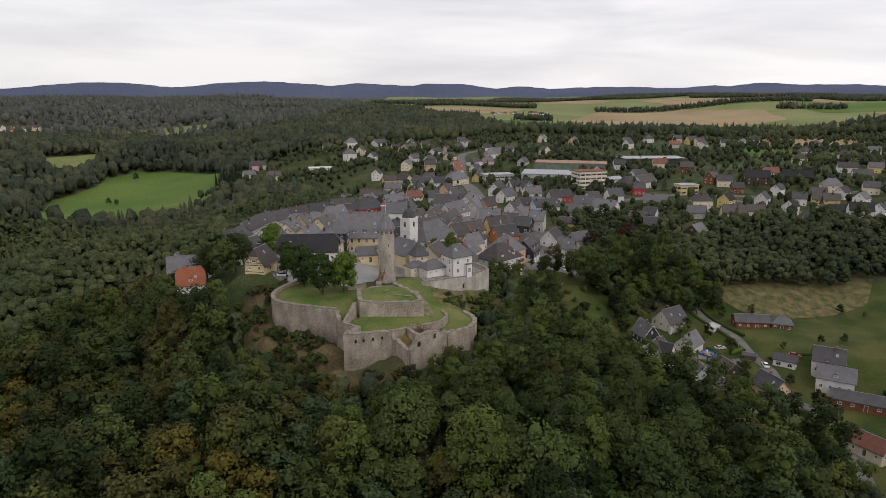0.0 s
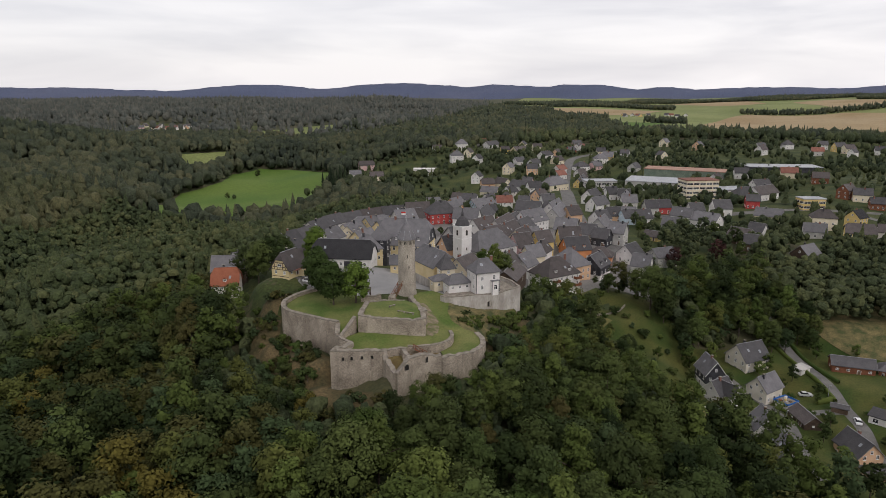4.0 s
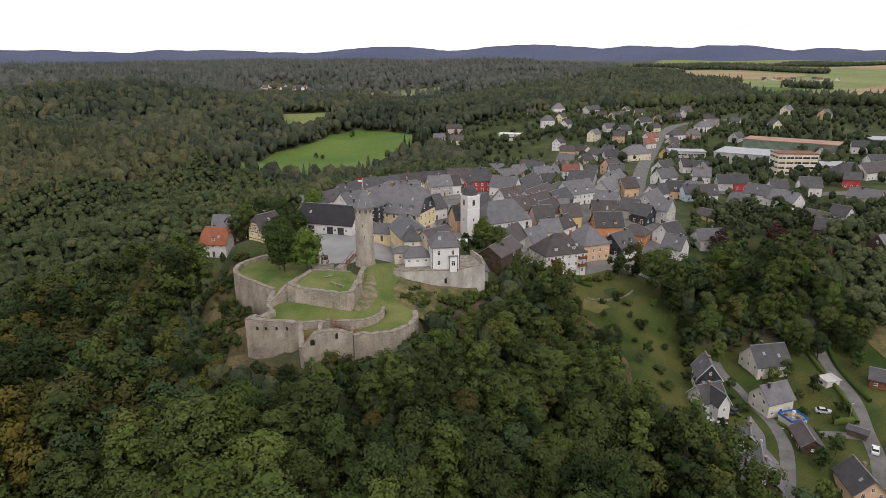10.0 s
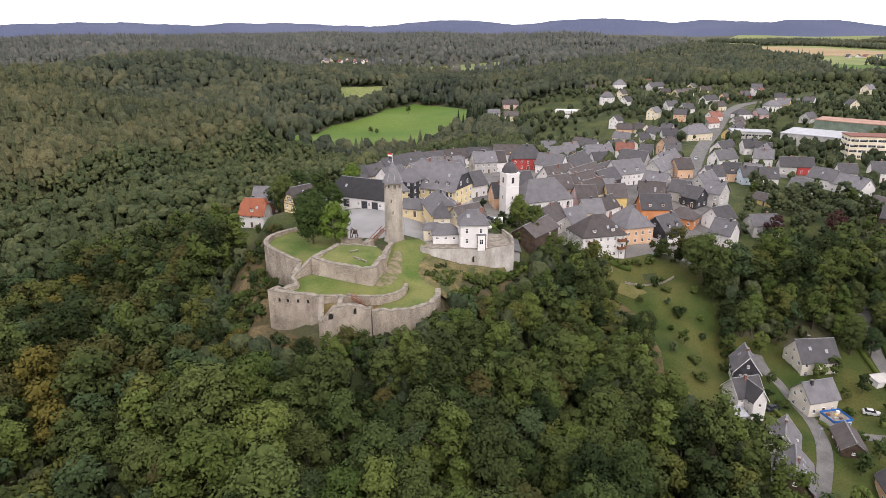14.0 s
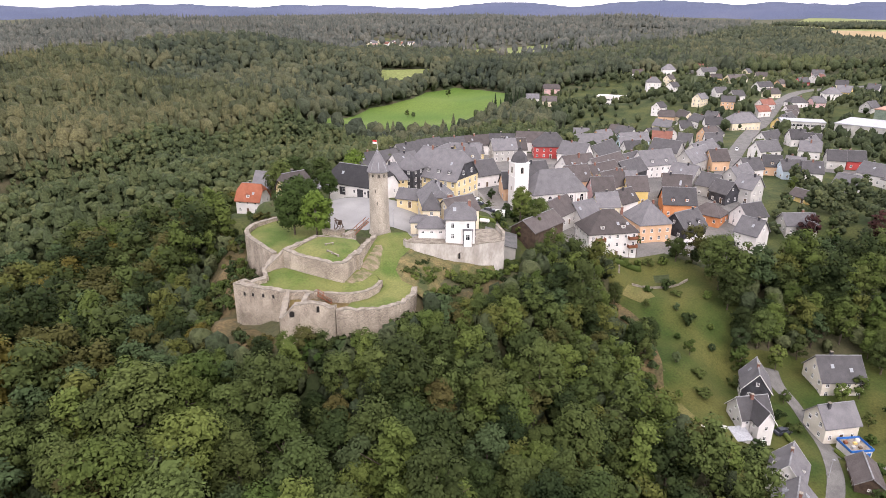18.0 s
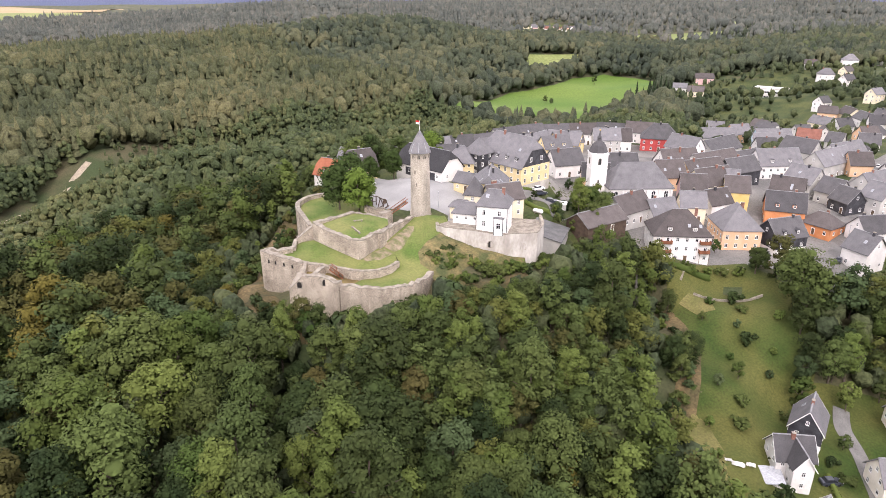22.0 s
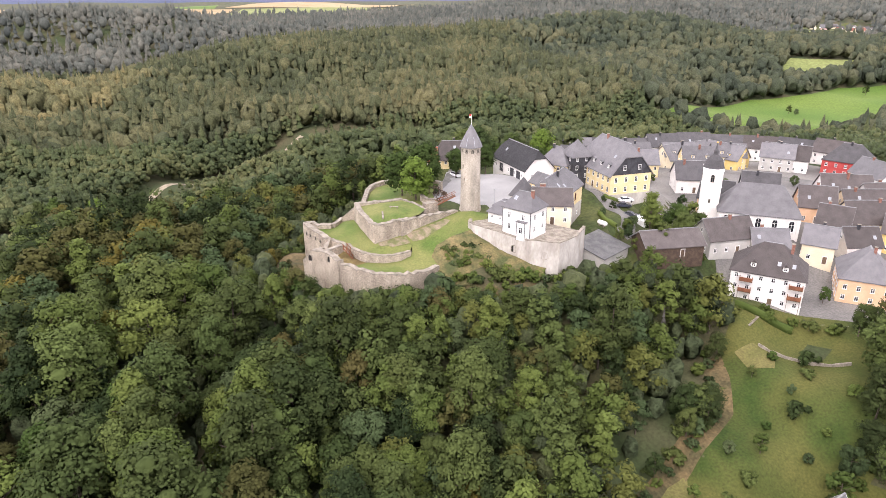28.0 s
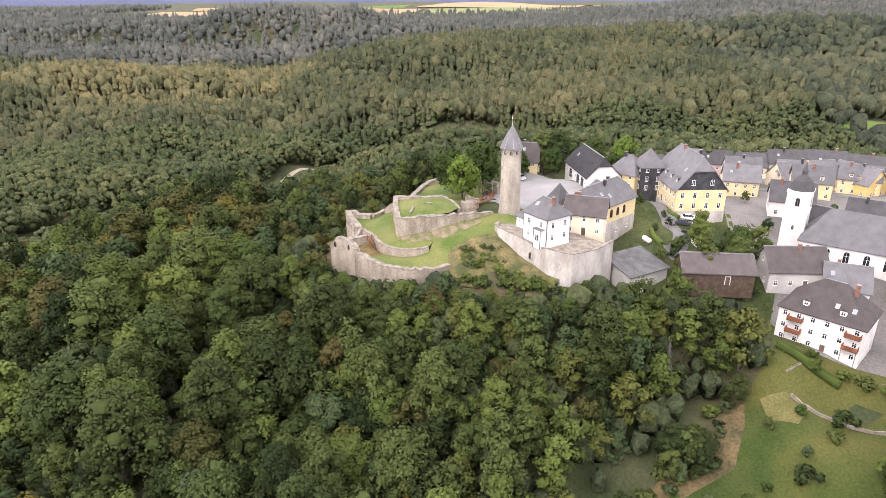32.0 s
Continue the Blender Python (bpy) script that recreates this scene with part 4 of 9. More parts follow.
NEAR_ZONE = [(-150, 90), (-60, 60), (20, 50), (75, 90), (95, 150), (112, 150), (112, 330), (70, 300), (-60, 180), (-70, 240), (-140, 260)]


def wooded(x, y):
    ok = ~near_road(x, y, 2.5)
    for p in OPEN:
        ok &= ~inside(p, x, y)
    return ok


# the wood on the castle hill: the nearest trees one by one, the rest joined
CORE = [(-2, 96), (30, 92), (62, 128), (66, 176), (48, 200), (34, 226), (14, 226), (18, 190), (14, 166), (-4, 150), (-18, 126)]


def species_at(x, y):
    pick = rng.random()
    west = x < -30 or y < 118
    if x < -30 and y > 90 and rng.random() < 0.6:
        return (7, 8, 6, 7, 0, 1, 7, 3)[int(pick * 8)]
    if pick < 0.5:
        return int(rng.integers(0, 4))
    if pick < 0.74:
        return 4 + int(rng.integers(0, 2))
    if pick < 0.84:
        return 6
    if pick < (0.94 if west else 0.88):
        return 7
    if pick < (0.99 if west else 0.885):
        return 8
    return int(rng.integers(0, 4))


def valley_low(x, y):
    """Low growth beside the valley road, on the castle's side of it above all."""
    d = np.full(np.shape(x), 1e9)
    side = np.zeros(np.shape(x))
    rp = ROADS["valley_road"][0]
    for (ax, ay), (bx, by) in zip(rp, rp[1:]):
        dx, dy = bx - ax, by - ay
        t = np.clip(((x - ax) * dx + (y - ay) * dy) / (dx * dx + dy * dy), 0, 1)
        q = np.hypot(x - ax - t * dx, y - ay - t * dy)
        c = dx * (y - ay) - dy * (x - ax)
        side, d = np.where(q < d, c, side), np.minimum(q, d)
    return np.where(side < 0, np.clip(2.0 + 0.3 * d - (heights(x, y) + 17) * 0.6, 4.5, 30), 4 + d)


CASTLE_RIM = smooth_line(CASTLE[:16], 6)
def crown_cap(x, y, edge):
    """How high the tree tops may reach beside the castle: low under the bastion, higher on the east flank."""
    if x > -3 and y < 200:
        return 36.4 + 0.25 * edge
    if x < -62 and y < 197:
        return 45.5 + 0.2 * edge
    if x < -34:
        return 29.0 + 0.5 * edge if y < 190 else 31 + 0.5 * edge
    return (34.6 if x > -9 else 30.5) + 0.28 * edge if y < 170 else 35.5 + 0.4 * edge


xs, ys = jitter_grid(-155, 115, 55, 335, 7.8)
keep = wooded(xs, ys) & inside(NEAR_ZONE, xs, ys)
rest = []
for x, y in zip(xs[keep], ys[keep]):
    k, s = species_at(x, y), float(np.clip(rng.normal(0.98, 0.2), 0.6, 1.42))
    if x > 0 and y > 165:
        s *= 0.84
    edge = min(math.hypot(x - cx, y - cy) for cx, cy in CASTLE_RIM)
    s = max(0.28, min(s, (crown_cap(x, y, edge) - hz(x, y)) / (SPECIES[k][0] + 0.5)))
    if x < -60:
        s = max(0.2, min(s, float(valley_low(np.array([x]), np.array([y]))[0]) / SPECIES[k][0]))
    if s < 0.64 and x > -60:
        q = species_at(x, y)
        rest.append((x + rng.uniform(2.4, 3.8), y + rng.uniform(-2, 2), q, s * SPECIES[k][0] / SPECIES[q][0]))
    if bool(inside(CORE, np.array([x]), np.array([y]))[0]):
        plant(NEAR_KINDS[k], x, y, s, group="castle hill wood", sink=0.6)
    else:
        rest.append((x, y, k, s))

FLANK = [(10, 148), (58, 138), (66, 178), (50, 204), (38, 228), (16, 230), (20, 196), (16, 168)]
xs, ys = jitter_grid(8, 68, 136, 232, 6.2)
keep = wooded(xs, ys) & inside(FLANK, xs, ys)
for x, y in zip(xs[keep], ys[keep]):
    edge = min(math.hypot(x - cx, y - cy) for cx, cy in CASTLE_RIM)
    k = species_at(x, y)
    rest.append((x, y, k, max(0.25, min(rng.uniform(0.5, 0.85), (crown_cap(x, y, edge) - hz(x, y)) / (SPECIES[k][0] + 0.5)))))

TONES = [leafy("grove_leaf", d, l_, 0.24, t_) for d, l_, t_ in (
    ((0.019, 0.032, 0.012), (0.08, 0.104, 0.03), 0.1), ((0.019, 0.032, 0.012), (0.08, 0.104, 0.03), 0.45), ((0.019, 0.032, 0.012), (0.08, 0.104, 0.03), 0.8), ((0.026, 0.042, 0.013), (0.085, 0.1, 0.026), 0.95),
    ((0.045, 0.074, 0.018), (0.105, 0.138, 0.034), 0.3), ((0.045, 0.074, 0.018), (0.105, 0.138, 0.034), 0.7), ((0.036, 0.056, 0.022), (0.07, 0.096, 0.04), 0.5), ((0.045, 0.047, 0.016), (0.09, 0.084, 0.027), 0.5), ((0.08, 0.075, 0.018), (0.15, 0.122, 0.026), 0.4))]


def grove(trees, label):
    """Trees of the wood joined into one mesh, with crowns of lobes and leaf clumps and plain trunks."""
    vs, fs, mi, ns, off = [], [], [], [], 0
    for k in range(len(SPECIES)):
        h, rad, low, lb, shape, _, _ = SPECIES[k]
        bv, bf, bn = crown_arrays(h, rad, low, 24, 1600, 0.36, 700 + k, shape)
        tv = np.array([(math.cos(q * math.tau / 5) * 0.3, math.sin(q * math.tau / 5) * 0.3, z) for z in (-1.5, low + 3) for q in range(5)])
        tf_ = np.array([(q, (q + 1) % 5, 5 + (q + 1) % 5) for q in range(5)] + [(q, 5 + (q + 1) % 5, 5 + q) for q in range(5)])
        for x, y, kk, s in trees:
            if kk != k:
                continue
            a = rng.uniform(0, math.tau)
            c, sn_ = math.cos(a), math.sin(a)
            m_ = np.array([[c, -sn_, 0], [sn_, c, 0], [0, 0, 1]]) * s
            at = np.array([x, y, hz(x, y) - 0.6])
            vs += [bv @ m_.T + at, tv @ m_.T + at]
            ns += [bn @ m_.T, (tv * [1, 1, 0]) @ m_.T]
            fs += [bf + off, tf_ + off + len(bv)]
            mi += [np.full(len(bf), k), np.full(len(tf_), len(TONES))]
            off += len(bv) + len(tv)
    me = arrays_mesh("wood", np.concatenate(vs), np.concatenate(fs), TONES[0])
    for m_ in TONES[1:] + [M_BARK]:
        me.materials.append(m_)
    me.polygons.foreach_set("material_index", np.concatenate(mi).astype(np.int32))
    rounded(me, np.concatenate(ns))
    return tagged(new("wood", me), label, "trees", kind="stuff")


UNDER = jitter_grid(-155, 115, 55, 335, 5.0)
under = wooded(*UNDER) & inside(NEAR_ZONE, *UNDER)
grove(rest, "dense broadleaf wood round the castle hill")


# far woods, one mesh a stand
def conifer_shape(seed, n=7, tiers=3):
    r = np.random.default_rng(seed)
    v, f = [], []
    for k in range(tiers):
        z0, z1, rr = k * 0.27 + 0.08, min(1.0, k * 0.27 + 0.5), 0.2 * (1 - k * 0.28)
        a = np.arange(n) * math.tau / n + r.uniform(0, 1)
        base = len(v)
        for q in range(n):
            g_ = rr * r.uniform(0.7, 1.2)
            v.append((math.cos(a[q]) * g_, math.sin(a[q]) * g_, z0 + r.uniform(-0.03, 0.03)))
        v.append((0, 0, z1))
        f += [(base + q, base + (q + 1) % n, base + n) for q in range(n)]
    v = np.array(v)
    return v, np.array(f), v * [3.5, 3.5, 0] + [0, 0, 0.45]


def round_shape(seed):
    r = np.random.default_rng(seed)
    v = ICO_V * r.uniform(0.72, 1.2, (len(ICO_V), 1)) * [0.3, 0.3, 0.42] + [0, 0, 0.55]
    return v, ICO_F, ICO_V + [0, 0, 0.15]


CONES, ROUNDS = [conifer_shape(k) for k in range(5)], [round_shape(20 + k) for k in range(7)]


def mini_crown(seed):
    """A small tree for the middle distance: lobes with a few leaf clumps."""
    r = np.random.default_rng(seed)
    vs, fs, ns, cc, nn, off = [], [], [], [], [], 0
    for k in range(11):
        u = 1 - 1.7 * (k + 0.5) / 11
        a = k * 2.4 + r.uniform(-0.4, 0.4)
        fl = math.sqrt(max(0.0, 1 - u * u)) * r.uniform(0.5, 0.85)
        c = np.array([math.cos(a) * fl * 0.31, math.sin(a) * fl * 0.31, 0.55 + u * 0.32])
        lr = r.uniform(0.1, 0.16)
        vs.append(ICO_V * lr * r.uniform(0.7, 1.2, (len(ICO_V), 1)) + c), fs.append(ICO_F + off)
        ns.append(ICO_V + (vs[-1] - [0, 0, 0.5]) * 2.0 + r.normal(0, 0.35, ICO_V.shape))
        off += len(ICO_V)
        d = r.normal(size=(3, 3))
        d /= np.linalg.norm(d, axis=1, keepdims=True)
        cc.append(c + d * lr * r.uniform(0.85, 1.15, (3, 1))), nn.append(d + [0, 0, 0.5])
    v, f = leaf_cards(np.concatenate(cc), np.concatenate(nn), 0.05, r)
    return np.concatenate(vs + [v]), np.concatenate(fs + [f + off]), np.concatenate(ns + [np.repeat(np.concatenate(nn), 4, axis=0)])


def rough_shape(seed):
    r = np.random.default_rng(seed)
    lump = r.uniform(0.68, 1.22, (len(ICO2_V), 1))
    return ICO2_V * lump * [0.3, 0.3, 0.43] + [0, 0, 0.55], ICO2_F, ICO2_V * lump + r.normal(0, 0.36, ICO2_V.shape) + [0, 0, 0.1]


MINIS, ROUGHS = [mini_crown(60 + k) for k in range(7)], [rough_shape(80 + k) for k in range(7)]


def stand(x, y, size, material, conifers, label, rounds=None):
    """Many trees in one mesh: each a rough crown of its own."""
    vs, fs, ns, off = [], [], [], 0
    z = heights(x, y)
    is_con = rng.random(len(x)) < conifers
    pick = rng.integers(0, 35, len(x))
    for shapes, sel in ((CONES, is_con), (rounds or ROUNDS, ~is_con)):
        for k, (bv, bf, bn) in enumerate(shapes):
            i = np.nonzero(sel & (pick % len(shapes) == k))[0]
            if not len(i):
                continue
            a = rng.uniform(0, math.tau, len(i))
            s = size[i] * rng.uniform(0.7, 1.25, len(i)) * (1.2 if shapes is CONES else 1.0)
            wide = s * rng.uniform(0.85, 1.3, len(i))
            ca, sa_ = np.cos(a)[:, None], np.sin(a)[:, None]
            px = x[i][:, None] + (bv[:, 0] * ca - bv[:, 1] * sa_) * wide[:, None]
            py = y[i][:, None] + (bv[:, 0] * sa_ + bv[:, 1] * ca) * wide[:, None]
            pz = z[i][:, None] + bv[:, 2] * s[:, None]
            vs.append(np.stack([px, py, pz], 2).reshape(-1, 3))
            ns.append(np.stack([bn[:, 0] * ca - bn[:, 1] * sa_, bn[:, 0] * sa_ + bn[:, 1] * ca, np.broadcast_to(bn[:, 2], px.shape)], 2).reshape(-1, 3))
            fs.append((bf[None] + (np.arange(len(i)) * len(bv))[:, None, None] + off).reshape(-1, 3))
            off += len(i) * len(bv)
    me = rounded(arrays_mesh("woods", np.concatenate(vs), np.concatenate(fs), material), np.concatenate(ns))
    return tagged(new("woods", me), label, "trees", kind="stuff")


def woods(x0, x1, y0, y1, step, tall, material, conifers, label, only=None, skip_near=True, rounds=None, low_by=None):
    x, y = jitter_grid(x0, x1, y0, y1, step)
    k = wooded(x, y) if only is None else inside(only, x, y)
    if skip_near:
        k &= ~inside(NEAR_ZONE, x, y)
    x, y = x[k], y[k]
    size = np.full(len(x), float(tall))
    if low_by is not None:
        size = np.minimum(size, low_by(x, y))
    return stand(x, y, size, material, conifers, label, rounds)


stand(UNDER[0][under], UNDER[1][under], np.full(int(under.sum()), 6.5), M_WOODS_TOWN, 0.0, "undergrowth of low shrubs beneath the wood", ROUGHS)


HILL_TOP = [(-560, -230), (-430, -200), (-400, -40), (-430, 60), (-480, 90), (-540, 60), (-560, -60)]
woods(-330, -60, -100, 470, 6.4, 14, M_WOODS_SLOPE, 0.26, "dense mixed wood on the valley slope", rounds=MINIS, low_by=valley_low)
OPEN.append(HILL_TOP)
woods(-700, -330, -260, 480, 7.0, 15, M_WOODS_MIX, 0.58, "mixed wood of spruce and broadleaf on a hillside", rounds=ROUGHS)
OPEN.remove(HILL_TOP)
woods(-560, -400, -230, 90, 7.0, 14, M_WOODS_YEL, 0.5, "yellowing wood on a low hilltop", only=HILL_TOP, rounds=ROUGHS)
woods(-700, -60, 480, 1080, 9.5, 16, M_WOODS_DK, 0.25, "dark mixed wood round the meadow valley", rounds=ROUGHS)
# this and the far stands below carry haze in their foliage colour
woods(-1500, -700, -700, 1080, 12.5, 17, M_WOODS_HAZE, 0.62, "wooded hill seen from afar, tints greyed for haze")
woods(-700, -330, -700, -260, 11, 16, M_WOODS_MIX, 0.5, "wooded slope above the valley")
woods(-2400, -300, 1080, 2700, 22, 21, M_WOODS_HAZE, 0.5, "far woods on low hills")
woods(-2600, -1500, -1500, 1080, 24, 20, M_WOODS_HAZE, 0.5, "far wooded ridge above fields")
woods(112, 420, 60, 335, 7.0, 12, M_WOODS_TOWN, 0.1, "broadleaf wood below the town", rounds=MINIS)
woods(-300, 1300, 870, 1080, 13, 15, M_WOODS_TOWN, 0.25, "dark belt of trees beyond the town")
for belt in (
    [(-420, 1075), (40, 1010), (110, 1200), (60, 1500), (-60, 2000), (-360, 2600), (-420, 1900)],
    [(-160, 1060), (200, 980), (520, 1010), (640, 1040), (640, 1110), (500, 1080), (200, 1060), (-150, 1130)],
    [(820, 1640), (900, 1500), (930, 1510), (850, 1660)],
    [(450, 1930), (700, 1910), (1000, 1780), (1010, 1830), (700, 1960), (450, 1970)],
    [(640, 1110), (700, 1060), (1400, 1000), (1500, 1250), (1300, 1150), (900, 1130)],
    [(-150, 1520), (80, 1500), (90, 1560), (-140, 1600)],
    [(150, 1400), (230, 1380), (240, 1430), (160, 1450)],
    [(-100, 2300), (300, 2150), (320, 2250), (-80, 2420)],
    [(1200, 2000), (1800, 1500), (2300, 1700), (1900, 2400), (1300, 2500)],
    [(200, 3100), (1100, 2900), (1200, 3100), (300, 3400)],
    [(-300, 2700), (150, 2600), (200, 2900), (-300, 3100)],
    [(1000, 2700), (1600, 2650), (1600, 2900), (1100, 2900)],
):
    woods(min(p[0] for p in belt), max(p[0] for p in belt), min(p[1] for p in belt), max(p[1] for p in belt), 10 if belt[0][0] != -420 else 15, 15, M_WOODS_DK, 0.3, "belt of trees between far fields", only=belt)


# hills on the horizon, so far off that they do not shift, haze-tinted
def far_hills(name, dist, humps, foot, step=0.4, lo=-125, hi=62, seed=3, rough=7.0):
    r = np.random.default_rng(seed)
    az = np.arange(lo, hi, step)
    h_ = np.full(len(az), foot, float)
    for a0, w_, up in humps:
        h_ = np.maximum(h_, foot + up * np.exp(-(((az - a0) / w_) ** 2)))
    h_ += np.convolve(r.normal(0, rough, len(az)), np.ones(5) / 5, "same")
    v, f = [], []
    for a, t_ in zip(np.radians(az), h_):
        s, c = math.sin(a), math.cos(a)
        for d, z in ((dist - 700, 10), (dist - 330, 10 + (t_ - 10) * 0.62), (dist, t_), (dist + 260, 0)):
            v.append((s * d, c * d, z))
    n = len(az)
    for k in range(n - 1):
        for q in range(3):
            f.append((k * 4 + q, k * 4 + 4 + q, k * 4 + 5 + q, k * 4 + 1 + q))
    ob = mesh_object(name, v, f, M_HILL_HAZE, smooth=True)
    return tagged(ob, "distant wooded hills on the horizon, blue-grey haze in their colour", "hills", kind="structure")


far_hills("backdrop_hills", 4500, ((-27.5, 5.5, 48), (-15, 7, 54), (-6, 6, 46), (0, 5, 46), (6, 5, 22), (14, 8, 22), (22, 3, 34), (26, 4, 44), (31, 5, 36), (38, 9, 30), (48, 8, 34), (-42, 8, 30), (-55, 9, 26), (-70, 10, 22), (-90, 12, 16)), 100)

# ---- building kit ----
def box(bm, x0, x1, y0, y1, z0, z1, mi=0):
    v = [bm.verts.new(c) for c in ((x0, y0, z0), (x1, y0, z0), (x1, y1, z0), (x0, y1, z0), (x0, y0, z1), (x1, y0, z1), (x1, y1, z1), (x0, y1, z1))]
    for q in ((3, 2, 1, 0), (4, 5, 6, 7), (0, 1, 5, 4), (1, 2, 6, 5), (2, 3, 7, 6), (3, 0, 4, 7)):
        bm.faces.new([v[k] for k in q]).material_index = mi


def box_part(name, dims, material, parent, label="", at=None):
    bm = bmesh.new()
    box(bm, *dims)
    ob = part(name, bm, material, parent, label)
    if at is not None:
        ob.matrix_basis = at
    return ob


_WIN = {}


def window_mesh(w, h, arched=False, frame=None, deep=0.06):
    """A window: frame, mullion and pane, set proud of the wall; it looks to -y."""
    frame = frame or M_TRIM
    key = (round(w, 2), round(h, 2), arched, frame.name)
    if key in _WIN:
        return _WIN[key]
    bm = bmesh.new()
    t = 0.09
    if arched:
        n = 8
        ring = [(-w / 2, -h / 2), (w / 2, -h / 2)] + [(w / 2 * math.cos(math.pi * k / n), h / 2 - w / 2 + w / 2 * math.sin(math.pi * k / n)) for k in range(n + 1)]
    else:
        ring = [(-w / 2, -h / 2), (w / 2, -h / 2), (w / 2, h / 2), (-w / 2, h / 2)]
    k = len(ring)
    sc = lambda p: (p[0] * (1 - 2 * t / w), p[1] * (1 - 2 * t / h))
    o = [bm.verts.new((x, -deep, z)) for x, z in ring]
    ob_ = [bm.verts.new((x, 0.02, z)) for x, z in ring]
    i = [bm.verts.new((sc(p)[0], -deep, sc(p)[1])) for p in ring]
    ib = [bm.verts.new((sc(p)[0], -0.008, sc(p)[1])) for p in ring]
    for a in range(k):
        b = (a + 1) % k
        bm.faces.new((o[a], o[b], i[b], i[a]))
        bm.faces.new((ob_[a], ob_[b], o[b], o[a]))
        bm.faces.new((i[a], i[b], ib[b], ib[a]))
    bm.faces.new(ib).material_index = 1
    box(bm, -0.035, 0.035, -deep + 0.01, -0.01, -h / 2 + t, h / 2 - t)
    box(bm, -w / 2 + t, w / 2 - t, -deep + 0.012, -0.012, h * 0.12, h * 0.12 + 0.06)
    box(bm, -w / 2 - 0.06, w / 2 + 0.06, -deep - 0.08, 0.0, -h / 2 - 0.07, -h / 2 - 0.002)
    me = bpy.data.meshes.new("window")
    bmesh.ops.recalc_face_normals(bm, faces=bm.faces[:])
    bm.to_mesh(me)
    bm.free()
    me.materials.append(frame), me.materials.append(M_GLASS)
    _WIN[key] = me
    return me


def add_window(parent, at, w=1.0, h=1.4, arched=False, frame=None, name="window"):
    ob = new(name, window_mesh(w, h, arched, frame))
    ob.parent = parent
    ob.matrix_basis = at
    return ob


def wall_side(L, W, side, u, z, out=0.0):
    """Pose of a window or door on a house side ('s' -y, 'n' +y, 'e' +x, 'w' -x), u along it."""
    if side == "s":
        return pose(u, -W / 2 - out, z)
    if side == "n":
        return pose(-u, W / 2 + out, z, 0, 0, 180)
    if side == "e":
        return pose(L / 2 + out, u, z, 0, 0, 90)
    return pose(-L / 2 - out, -u, z, 0, 0, -90)


def roof_bm(L, W, eave, ridge, style, over=0.45, thick=0.22, hipk=0.5):
    """Roof slabs of real thickness. style: gable, hip, half (clipped gables), pyramid, lean."""
    bm = bmesh.new()
    a, b = L / 2 + over, W / 2 + over
    slope = (ridge - eave) / (W / 2)
    ze = eave - over * slope
    if style == "lean":
        faces = [[(-a, -b, ze), (a, -b, ze), (a, b, ridge + over * slope / 2), (-a, b, ridge + over * slope / 2)]]
    elif style == "gable":
        faces = [[(-a, -b, ze), (a, -b, ze), (a, 0, ridge), (-a, 0, ridge)], [(a, b, ze), (-a, b, ze), (-a, 0, ridge), (a, 0, ridge)]]
    elif style == "half":
        c = a - W * 0.16
        zc = ridge - (ridge - ze) * 0.38
        yc = b * 0.38
        faces = [
            [(-a, -b, ze), (a, -b, ze), (a, -yc, zc), (c, 0, ridge), (-c, 0, ridge), (-a, -yc, zc)],
            [(a, b, ze), (-a, b, ze), (-a, yc, zc), (-c, 0, ridge), (c, 0, ridge), (a, yc, zc)],
            [(a, -yc, zc), (a, yc, zc), (c, 0, ridge)],
            [(-a, yc, zc), (-a, -yc, zc), (-c, 0, ridge)],
        ]
    else:
        c = 0.001 if style == "pyramid" else max(0.3, a - W * hipk)
        faces = [
            [(-a, -b, ze), (a, -b, ze), (c, 0, ridge), (-c, 0, ridge)],
            [(a, b, ze), (-a, b, ze), (-c, 0, ridge), (c, 0, ridge)],
            [(a, -b, ze), (a, b, ze), (c, 0, ridge)],
            [(-a, b, ze), (-a, -b, ze), (-c, 0, ridge)],
        ]
    # one shell: upper and lower sheets share corners, closed along the outer edges
    key, edges = {}, {}

    def vert(p, up):
        q = (round(p[0], 3), round(p[1], 3), round(p[2], 3), up)
        if q not in key:
            key[q] = bm.verts.new((p[0], p[1], p[2] + (thick if up else 0)))
        return key[q]

    for f in faces:
        bm.faces.new([vert(p, True) for p in f])
        bm.faces.new([vert(p, False) for p in f][::-1])
        for a_, b_ in zip(f, f[1:] + f[:1]):
            edges.setdefault(frozenset((tuple(round(v, 3) for v in a_), tuple(round(v, 3) for v in b_))), []).append((a_, b_))
    for pair in edges.values():
        if len(pair) == 1:
            a_, b_ = pair[0]
            bm.faces.new((vert(a_, False), vert(b_, False), vert(b_, True), vert(a_, True)))
    bmesh.ops.recalc_face_normals(bm, faces=bm.faces[:])
    return bm


